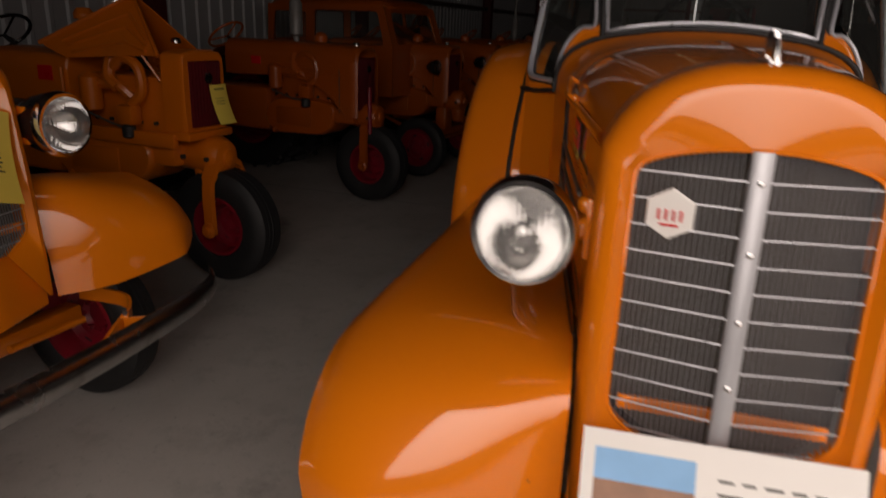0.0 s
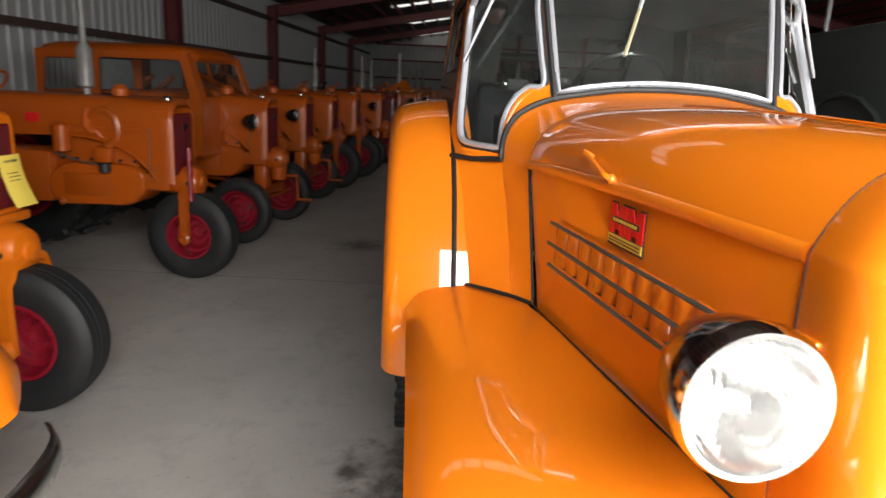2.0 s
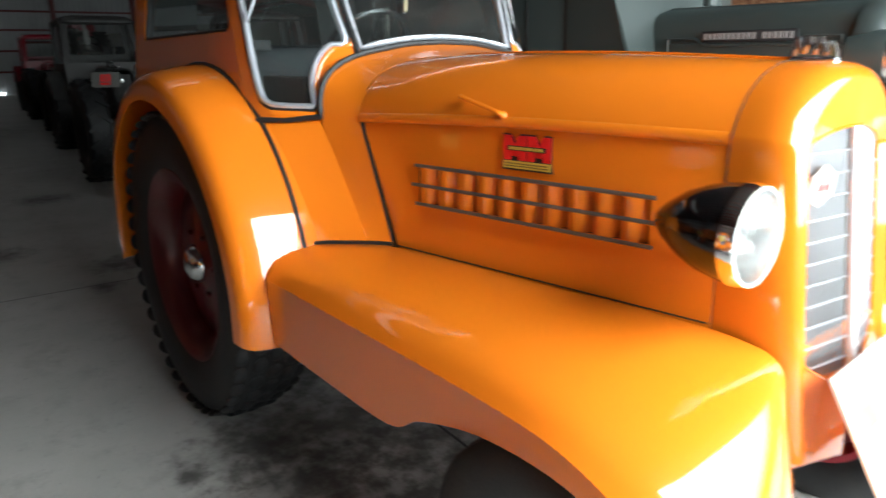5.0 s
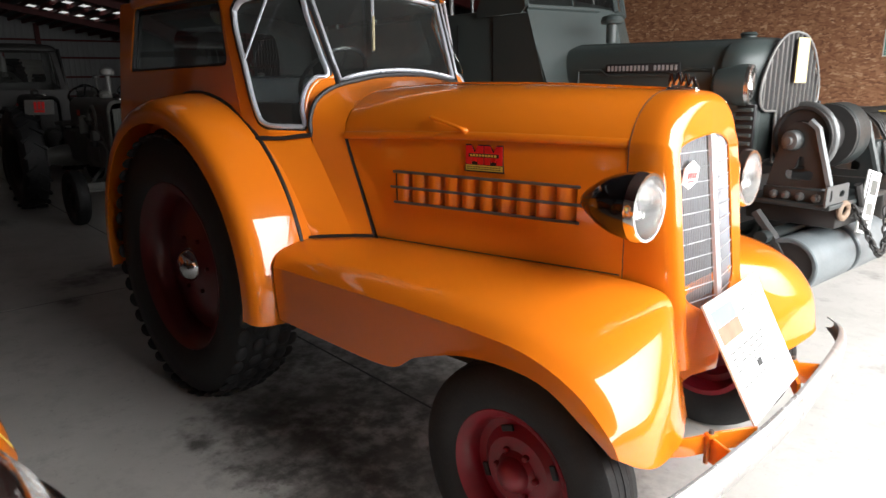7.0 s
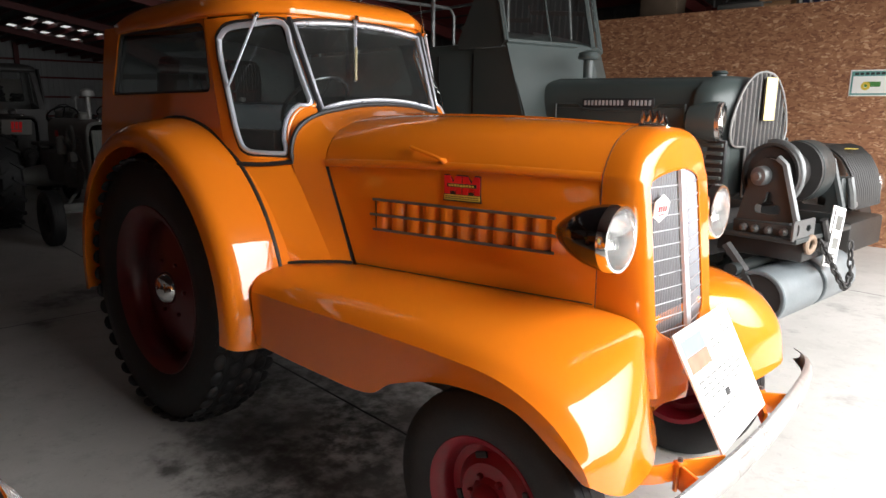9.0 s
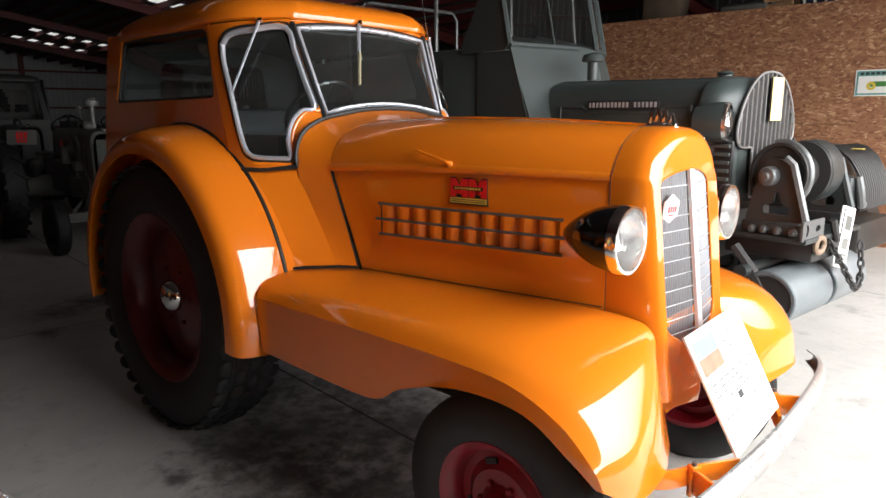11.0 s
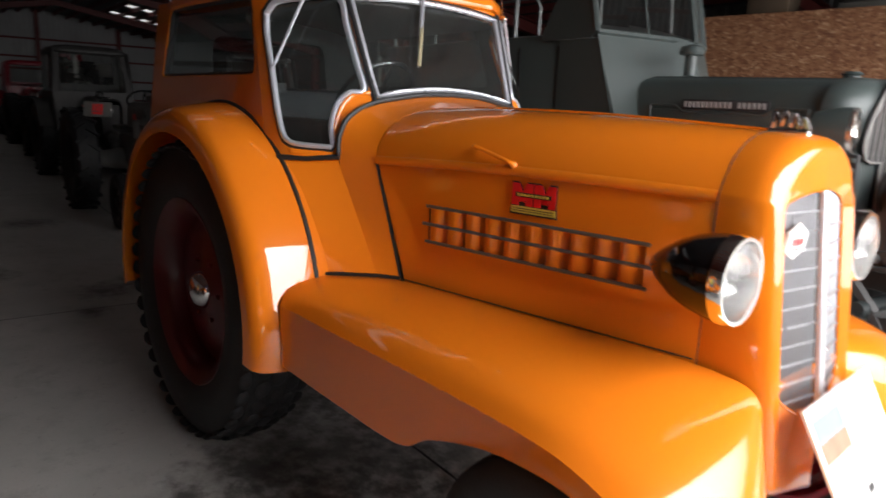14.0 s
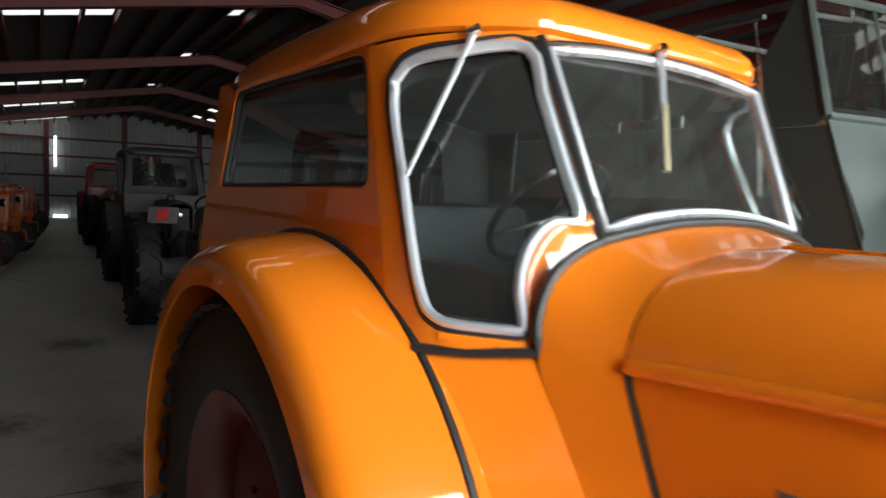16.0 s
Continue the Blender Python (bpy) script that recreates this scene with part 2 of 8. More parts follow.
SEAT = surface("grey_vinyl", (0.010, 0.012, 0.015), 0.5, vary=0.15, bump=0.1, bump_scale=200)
GREY = surface("grey_military_paint", (0.047, 0.060, 0.058), 0.42, vary=0.15, scale=3, dirt=(0.06, 0.066, 0.062), dirt_amount=0.4, bump=0.06)
BUMPER = surface("weathered_bright_steel", (0.60, 0.59, 0.58), 0.28, metal=0.85, vary=0.1, scale=4, dirt=(0.35, 0.30, 0.26), dirt_amount=0.5, dirt_scale=12)
STEEL = surface("worn_steel", (0.16, 0.165, 0.165), 0.45, metal=0.7, vary=0.2, dirt=(0.08, 0.07, 0.06), dirt_amount=0.5, bump=0.1)
PIPE = surface("galvanised_pipe", (0.26, 0.255, 0.245), 0.5, metal=0.3, vary=0.2, scale=9, dirt=(0.16, 0.12, 0.09), dirt_amount=0.5, dirt_scale=8, bump=0.1)
BRIGHT_PIPE = surface("brushed_bright_pipe", (0.80, 0.80, 0.80), 0.32, metal=0.75, vary=0.06, bump_scale=150, bump=0.02)
IRON = surface("greasy_iron", (0.033, 0.031, 0.03), 0.55, metal=0.3, vary=0.3, scale=10, bump=0.25)
OLIVE = surface("dull_grey_green_paint", (0.058, 0.062, 0.052), 0.6, vary=0.2, dirt=(0.03, 0.055, 0.045), dirt_amount=0.6, bump=0.1, spread=0.3)
PALE = surface("faded_grey_paint", (0.12, 0.12, 0.11), 0.6, vary=0.2, dirt=(0.08, 0.07, 0.06), dirt_amount=0.6, bump=0.1, spread=0.2)
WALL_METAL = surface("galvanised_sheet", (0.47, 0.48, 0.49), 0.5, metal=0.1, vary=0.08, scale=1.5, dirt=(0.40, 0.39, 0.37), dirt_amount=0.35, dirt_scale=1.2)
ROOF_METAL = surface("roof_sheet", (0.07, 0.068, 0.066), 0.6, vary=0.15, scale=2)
RED_STEEL = surface("red_oxide_steel", (0.12, 0.018, 0.016), 0.6, vary=0.15, dirt=(0.05, 0.02, 0.02), dirt_amount=0.5)
PAPER = surface("white_card", (0.80, 0.79, 0.76), 0.55, vary=0.03, scale=3)
FADED = surface("dulled_pale_lettering", (0.34, 0.35, 0.35), 0.5, vary=0.1)
PALE_YELLOW = surface("faded_yellow_paper", (0.82, 0.66, 0.30), 0.6, vary=0.05, scale=4)
YELLOW = surface("yellow_paper", (0.80, 0.60, 0.10), 0.6, vary=0.05, scale=4)
INK = surface("black_ink", (0.02, 0.02, 0.02), 0.6, vary=0.05)
RED_PAINT = surface("badge_red", (0.68, 0.012, 0.014), 0.3, vary=0.06, coat=0.3)
GOLD = surface("badge_gold", (0.62, 0.46, 0.06), 0.35, vary=0.06)
WOOD = surface("bare_wood", (0.30, 0.17, 0.08), 0.7, vary=0.25, scale=8, bump=0.15)
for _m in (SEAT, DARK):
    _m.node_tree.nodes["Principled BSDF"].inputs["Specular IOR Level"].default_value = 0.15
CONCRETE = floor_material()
STRAND = strand_material()
GLASS = glass_material("cab_glass", (0.74, 0.80, 0.78), 0.014)
LENS = glass_material("lens_glass", (0.97, 0.98, 0.97), 0.05)
RIBBED = glass_material("ribbed_lens_glass", (0.97, 0.97, 0.95), 0.105)
RIBBED.node_tree.nodes["Principled BSDF"].inputs["Roughness"].default_value = 0.2
_n, _l = RIBBED.node_tree.nodes, RIBBED.node_tree.links
_wave, _co, _bp = _n.new("ShaderNodeTexWave"), _n.new("ShaderNodeTexCoord"), _n.new("ShaderNodeBump")
_wave.bands_direction = 'Y'
_wave.inputs["Scale"].default_value = 26.0
_bp.inputs["Strength"].default_value, _bp.inputs["Distance"].default_value = 1.0, 0.0008
_l.new(_co.outputs["Object"], _wave.inputs["Vector"])
_l.new(_wave.outputs["Fac"], _bp.inputs["Height"])
_l.new(_bp.outputs["Normal"], _n["Principled BSDF"].inputs["Normal"])
SIGN_ORANGE = surface("sign_orange", (0.62, 0.12, 0.015), 0.5, vary=0.06)
SKY_BLUE = surface("print_blue", (0.20, 0.45, 0.75), 0.5, vary=0.15, scale=12)
FIELD = surface("print_field", (0.30, 0.16, 0.10), 0.5, vary=0.4, scale=30)
GREEN = surface("print_green", (0.06, 0.20, 0.05), 0.5, vary=0.2, scale=20)
SHEET, _t, _b = nodes_of("translucent_roof_sheet")
_tr = _t.nodes.new("ShaderNodeBsdfTranslucent")
_tr.inputs["Color"].default_value = (0.90, 0.90, 0.87, 1)
_t.links.new(_tr.outputs[0], _t.nodes["Material Output"].inputs["Surface"])
TARP = surface("dusty_cloth", (0.085, 0.058, 0.036), 0.9, vary=0.3, scale=7, bump=0.2)


# ---- mesh helpers ----
def part(name, bm, material, parent=None, label="", smooth=True, kind=""):
    me = bpy.data.meshes.new(name)
    bmesh.ops.recalc_face_normals(bm, faces=bm.faces)
    bm.to_mesh(me)
    bm.free()
    me.materials.append(material)
    if smooth:
        for p in me.polygons:
            p.use_smooth = True
        me.set_sharp_from_angle(angle=radians(38))
    ob = new(name, me)
    ob.parent = parent
    if label or kind:
        tagged(ob, label, kind=kind)
    return ob


def thing(name, m, label, category, group="", kind=""):
    ob = new(name)
    ob.empty_display_size = 0.2
    ob.matrix_world = m
    return tagged(ob, label, category, group, kind)


def thick(ob, t, offset=-1.0):
    md = ob.modifiers.new("thickness", 'SOLIDIFY')
    md.thickness, md.offset = t, offset
    bm = bmesh.new()
    bm.from_mesh(ob.data)
    for e in bm.edges:
        if e.is_boundary:
            e.smooth = False
    bm.to_mesh(ob.data)
    bm.free()
    return ob


def add_box(bm, c, s, m=None, bevel=0.0):
    r = bmesh.ops.create_cube(bm, size=1.0, matrix=(m or Matrix()) @ Matrix.Translation(c) @ Matrix.Diagonal((*s, 1)))
    if bevel:
        vs = set(r["verts"])
        es = [e for e in bm.edges if e.verts[0] in vs and e.verts[1] in vs]
        bmesh.ops.bevel(bm, geom=es, offset=bevel, segments=2, affect='EDGES', profile=0.5)
    return bm


def box(c, s, m=None, bevel=0.0):
    return add_box(bmesh.new(), c, s, m, bevel)


def grid(rows, bm=None, loop=False):
    """A quad sheet through rows of points; loop: each row closes on itself."""
    bm = bm or bmesh.new()
    vs = [[bm.verts.new(p) for p in row] for row in rows]
    for a, b in zip(vs, vs[1:]):
        n = len(a)
        for i in range(n if loop else n - 1):
            q = (a[i], a[(i + 1) % n], b[(i + 1) % n], b[i])
            if len(set(q)) == 4:
                try:
                    bm.faces.new(q)
                except ValueError:
                    pass
    return bm


def cap(bm, pts):
    try:
        bm.faces.new([bm.verts.new(p) for p in pts])
    except ValueError:
        pass
    return bm


def lathe(profile, n=28, m=None, bm=None):
    """Turns (along, radius) pairs round the local X axis."""
    m = m or Matrix()
    rows = [[m @ Vector((a, r * math.cos(k * 2 * math.pi / n), r * math.sin(k * 2 * math.pi / n))) for k in range(n)] for a, r in profile]
    return grid(rows, bm, True)


def curve_points(pts, n):
    """Catmull-Rom through pts, n samples, by parameter."""
    pts = [Vector(p) for p in pts]
    out = []
    for k in range(n):
        u = k / (n - 1) * (len(pts) - 1)
        i = min(int(u), len(pts) - 2)
        f = u - i
        p1, p2 = pts[i], pts[i + 1]
        p0 = pts[i - 1] if i else p1 * 2 - p2
        p3 = pts[i + 2] if i + 2 < len(pts) else p2 * 2 - p1
        out.append(0.5 * ((2 * p1) + (p2 - p0) * f + (2 * p0 - 5 * p1 + 4 * p2 - p3) * f * f + (3 * p1 - p0 - 3 * p2 + p3) * f ** 3))
    return out


def tube(pts, r, sides=8, closed=False, bm=None, flat=1.0):
    """A pipe along pts; r may be a list; flat squeezes it along the second axis."""
    pts = [Vector(p) for p in pts]
    n = len(pts)
    rows = []
    ref = None
    for i, p in enumerate(pts):
        a = pts[i - 1] if (i or closed) else p
        b = pts[(i + 1) % n] if (i + 1 < n or closed) else p
        d = (b - a).normalized()
        if ref is None:
            ref = d.orthogonal().normalized()
        ref = (ref - d * ref.dot(d)).normalized()
        side = d.cross(ref)
        rad = r[i] if isinstance(r, (list, tuple)) else r
        rows.append([p + rad * (math.cos(k * 2 * math.pi / sides) * ref + flat * math.sin(k * 2 * math.pi / sides) * side) for k in range(sides)])
    if closed:
        rows.append(rows[0])
        bm = grid(rows, bm, True)
        bmesh.ops.remove_doubles(bm, verts=bm.verts, dist=1e-5)
        return bm
    bm = grid(rows, bm, True)
    cap(bm, rows[0])
    cap(bm, rows[-1])
    return bm


def plate(outer, holes, to3d):
    """A flat outline with holes, filled, and carried into space by to3d(u, v)."""
    bm = bmesh.new()
    edges = []
    for ring in (outer, *holes):
        vs = [bm.verts.new((u, v, 0)) for u, v in ring]
        edges += [bm.edges.new((vs[i], vs[(i + 1) % len(vs)])) for i in range(len(vs))]
    bmesh.ops.triangle_fill(bm, edges=edges, use_beauty=True, use_dissolve=False)
    for v in bm.verts:
        v.co = to3d(v.co.x, v.co.y)
    return bm


def rounded(pts, r, n=5):
    """A polygon with its corners rounded; r: one radius or one for each corner."""
    out = []
    pts = [Vector(p) for p in pts]
    for i, p in enumerate(pts):
        rad = r[i] if isinstance(r, (list, tuple)) else r
        a, b = (pts[i - 1] - p), (pts[(i + 1) % len(pts)] - p)
        k = min(rad, a.length * 0.49, b.length * 0.49)
        s, e = p + a.normalized() * k, p + b.normalized() * k
        for j in range(n + 1):
            f = j / n
            out.append((1 - f) ** 2 * s + 2 * f * (1 - f) * p + f * f * e)
    return [tuple(q) for q in out]


def along(ring, step):
    """A closed outline with points no farther apart than step."""
    out = []
    for i, p in enumerate(ring):
        a, b = Vector(p), Vector(ring[(i + 1) % len(ring)])
        k = max(1, math.ceil((b - a).length / step))
        out += [tuple(a.lerp(b, j / k)) for j in range(k)]
    return out


# ---- the hall ----
WALL_L, WALL_R, END_X, RIDGE_Y, RIDGE_Z, SLOPE = -5.75, 10.15, -33.8, 2.2, 4.95, 0.17
BAY0, BAY = -2.57, 6.22
FRONT_X = DOOR_X


def roof_z(y):
    return RIDGE_Z - SLOPE * abs(y - RIDGE_Y)


def local(ob):
    ob.matrix_world = HALL
    return ob


def setting(name, bm, material, label, smooth=False):
    return tagged(local(part(name, bm, material, smooth=smooth)), label, "", kind="structure")


def build_ground():
    bm = bmesh.new()
    add_box(bm, (0, 0, -0.18), (900, 900, 0.2))
    setting("ground", bm, surface("pale_gravel", (0.42, 0.40, 0.36), 0.9, vary=0.2, scale=1.0, bump=0.3), "pale gravel yard outside the machinery hall")
    # slabs of the floor, with open joints between them
    joints_x = [END_X - 0.1, -27.2, -20.9, -14.7, -8.5, -2.28, 2.9, FRONT_X + 0.2]
    joints_y = [WALL_L - 0.1, -0.03, 4.9, WALL_R + 0.1]
    floor = local(tagged(part("floor", box((-14, 2.2, -0.0115), (39.6, 15.9, 0.02)), GASKET, smooth=False),
                         "worn grey concrete floor with sawn joints", "floor", kind="structure"))
    g = 0.008
    for x0, x1 in zip(joints_x, joints_x[1:]):
        for y0, y1 in zip(joints_y, joints_y[1:]):
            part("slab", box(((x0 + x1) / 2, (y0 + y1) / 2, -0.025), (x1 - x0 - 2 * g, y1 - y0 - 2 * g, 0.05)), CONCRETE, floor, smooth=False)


def corrugated(x0, x1, z0, z1, y, pitch=0.23, depth=0.022):
    """Ribbed sheet along x, ribs upright."""
    xs = []
    x = x0
    while x < x1 - 1e-6:
        for dx, dy in ((0, 0), (pitch * 0.62, 0), (pitch * 0.72, depth), (pitch * 0.9, depth)):
            if x + dx < x1:
                xs.append((x + dx, y + dy))
        x += pitch
    xs.append((x1, y))
    bm = grid([[(a, b, z0) for a, b in xs], [(a, b, z1) for a, b in xs]])
    grid([[(a, b - 0.03, z0) for a, b in xs], [(a, b - 0.03, z1) for a, b in xs]], bm)
    return bm


def build_walls():
    zl = roof_z(WALL_L)
    setting("wall_left", corrugated(END_X, FRONT_X, 0, zl, WALL_L), WALL_METAL, "ribbed galvanised sheet wall of the hall")
    bm = corrugated(END_X, FRONT_X, 0, zl, 0)
    for v in bm.verts:
        v.co.y = WALL_R - v.co.y
    # dark roof sheet colour carries the gloom of this side of the hall
    setting("wall_right", bm, ROOF_METAL, "ribbed sheet wall behind the dim row, shade put into its colour")
    # gable end: ribbed sheet under the roof slope, far-end shade in its colour
    bm = corrugated(WALL_L, WALL_R, 0, 1, 0)
    for v in bm.verts:
        y, d, top = v.co.x, v.co.y, v.co.z > 0.5
        v.co = (END_X + d, y, roof_z(y) if top else 0.0)
    setting("wall_end", bm, surface("dusty_dimmed_gable_sheet", (0.36, 0.36, 0.36), 0.6, vary=0.12, scale=1.2, dirt=(0.20, 0.19, 0.18), dirt_amount=0.4, dirt_scale=1.0), "pale ribbed sheet gable wall at the far end")
    # unseen front wall round the open door, dark to cut bounced light
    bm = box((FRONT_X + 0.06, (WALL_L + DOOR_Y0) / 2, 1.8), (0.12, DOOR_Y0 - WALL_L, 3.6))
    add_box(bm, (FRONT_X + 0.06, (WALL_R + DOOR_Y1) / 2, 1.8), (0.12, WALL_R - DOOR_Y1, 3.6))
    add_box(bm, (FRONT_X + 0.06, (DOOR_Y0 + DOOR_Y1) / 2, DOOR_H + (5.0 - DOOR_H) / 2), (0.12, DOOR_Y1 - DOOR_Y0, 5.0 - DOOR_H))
    setting("wall_front", bm, ROOF_METAL, "unseen front wall round the open doorway, dark to limit bounced light")


def build_roof():
    bm = bmesh.new()
    # translucent strips lie in every other field, out of step on the two slopes
    strips = {-1: (-33.2, -26.5, -20.3, -11.0, -2.9), 1: (-28.2, -25.2, -15.0, -7.0, 1.0)}
    w = 0.42
    for side in (-1, 1):
        near, far = (2.4, 5.3) if side < 0 else (1.8, 4.6)
        ye = WALL_L if side < 0 else WALL_R
        y_in, y_out = RIDGE_Y + side * near, RIDGE_Y + side * far
        def sheet(x0, x1, ya, yb, to=None):
            za, zb = roof_z(ya), roof_z(yb)
            for dz in (0, 0.05):
                grid([[(x0, ya, za + dz), (x1, ya, za + dz)], [(x0, yb, zb + dz), (x1, yb, zb + dz)]], to or bm)
        xs = [END_X]
        for s in strips[side]:
            xs += [s - w, s + w]
            pane = bmesh.new()
            grid([[(s - w, y_in, roof_z(y_in) + 0.02), (s + w, y_in, roof_z(y_in) + 0.02)], [(s - w, y_out, roof_z(y_out) + 0.02), (s + w, y_out, roof_z(y_out) + 0.02)]], pane)
            setting("roof_light_strip", pane, SHEET, "white translucent roof sheet between the purlins")
        xs.append(FRONT_X + 0.1)
        for k in range(0, len(xs) - 1, 2):
            sheet(xs[k], xs[k + 1], y_in, y_out)
        sheet(END_X, FRONT_X + 0.1, y_out, ye)
        # small vents just off the ridge on one slope
        vents = (-22.2, -16.1, -11.2, -5.6) if side < 0 else ()
        ya, yb = RIDGE_Y + side * 0.25, RIDGE_Y + side * 0.65
        sheet(END_X, FRONT_X + 0.1, RIDGE_Y, ya)
        sheet(END_X, FRONT_X + 0.1, yb, y_in)
        xs = [END_X]
        for s in vents:
            xs += [s - 0.28, s + 0.28]
            pane = bmesh.new()
            grid([[(s - 0.28, ya, roof_z(ya) + 0.02), (s + 0.28, ya, roof_z(ya) + 0.02)], [(s - 0.28, yb, roof_z(yb) + 0.02), (s + 0.28, yb, roof_z(yb) + 0.02)]], pane)
            setting("roof_vent_pane", pane, SHEET, "small white translucent pane beside the ridge")
        xs.append(FRONT_X + 0.1)
        for k in range(0, len(xs) - 1, 2):
            sheet(xs[k], xs[k + 1], ya, yb)
    tagged(local(part("ceiling", bm, ROOF_METAL, smooth=False)), "dark sheet metal roof with translucent strips", kind="structure")
    # purlins along the hall
    for side in (-1, 1):
        y = RIDGE_Y + side * 0.15
        while abs(y - RIDGE_Y) < 7.6:
            setting("purlin", box(((END_X + FRONT_X) / 2, y, roof_z(y) - 0.09), (FRONT_X - END_X, 0.05, 0.15)), RED_STEEL, "dark red steel roof purlin")
            y += side * 0.55
    # frames: column, rafter, haunch
    for k in range(-1, 5):
        x = BAY0 - BAY * k
        if x > FRONT_X:
            continue
        for side in (-1, 1):
            ye = WALL_L + 0.14 if side < 0 else WALL_R - 0.14
            ze = roof_z(ye)
            bm = bmesh.new()
            for off in (-0.14, 0.14):
                add_box(bm, (x, ye + off * 0.8, ze / 2 - 0.1), (0.20, 0.014, ze - 0.2))
            add_box(bm, (x, ye, ze / 2 - 0.1), (0.012, 0.22, ze - 0.2))
            setting("column", bm, RED_STEEL, "dark red steel column of the hall frame")
            a, b = Vector((x, ye, ze - 0.2)), Vector((x, RIDGE_Y, RIDGE_Z - 0.2))
            bm = bmesh.new()
            for dz, hw in ((0.0, 0.09), (-0.22, 0.09), (-0.11, 0.008)):
                h = 0.21 if hw < 0.01 else 0.016
                ring = []
                for p in (a, b):
                    deep = dz * (1.25 if p is a else 0.8)
                    ring.append([(x - hw, p.y, p.z + deep - h / 2), (x + hw, p.y, p.z + deep - h / 2), (x + hw, p.y, p.z + deep + h / 2), (x - hw, p.y, p.z + deep + h / 2)])
                grid(ring, bm, True)
            setting("rafter", bm, RED_STEEL, "dark red steel rafter under the roof")
    # girts on the side walls and the gable
    for z in (1.05, 2.12, 3.1):
        for y in (WALL_L + 0.1, WALL_R - 0.1):
            setting("girt", box(((END_X + FRONT_X) / 2, y, z), (FRONT_X - END_X - 0.3, 0.1, 0.09)), surface("brown_girt_steel", (0.08, 0.05, 0.045), 0.6), "brown steel rail across the wall sheets")
    for z in (1.0, 1.9, 2.8, 3.6):
        setting("girt", box((END_X + 0.1, (WALL_L + WALL_R) / 2, z), (0.1, WALL_R - WALL_L - 0.5 - max(0, z - 3.5) * 9, 0.09)), RED_STEEL, "dark steel rail across the gable wall")
    for y in (-1.0, RIDGE_Y, 5.6):
        setting("column", box((END_X + 0.18, y, roof_z(y) / 2), (0.16, 0.2, roof_z(y) - 0.1)), RED_STEEL, "dark steel post on the gable wall")
    # slit of daylight beside the gable door
    m, t, b = nodes_of("daylight_gap")
    b.inputs["Emission Color"].default_value = (1, 1, 1, 1)
    b.inputs["Emission Strength"].default_value = 4.0
    setting("door_gap", box((END_X + 0.29, -0.66, 3.0), (0.01, 0.075, 1.35)), m, "narrow gap of daylight beside a sliding door")
    setting("door_gap", box((END_X + 0.29, -0.47, 0.08), (0.01, 0.55, 0.12)), m, "daylight showing under a sliding door")


build_ground()
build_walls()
build_roof()


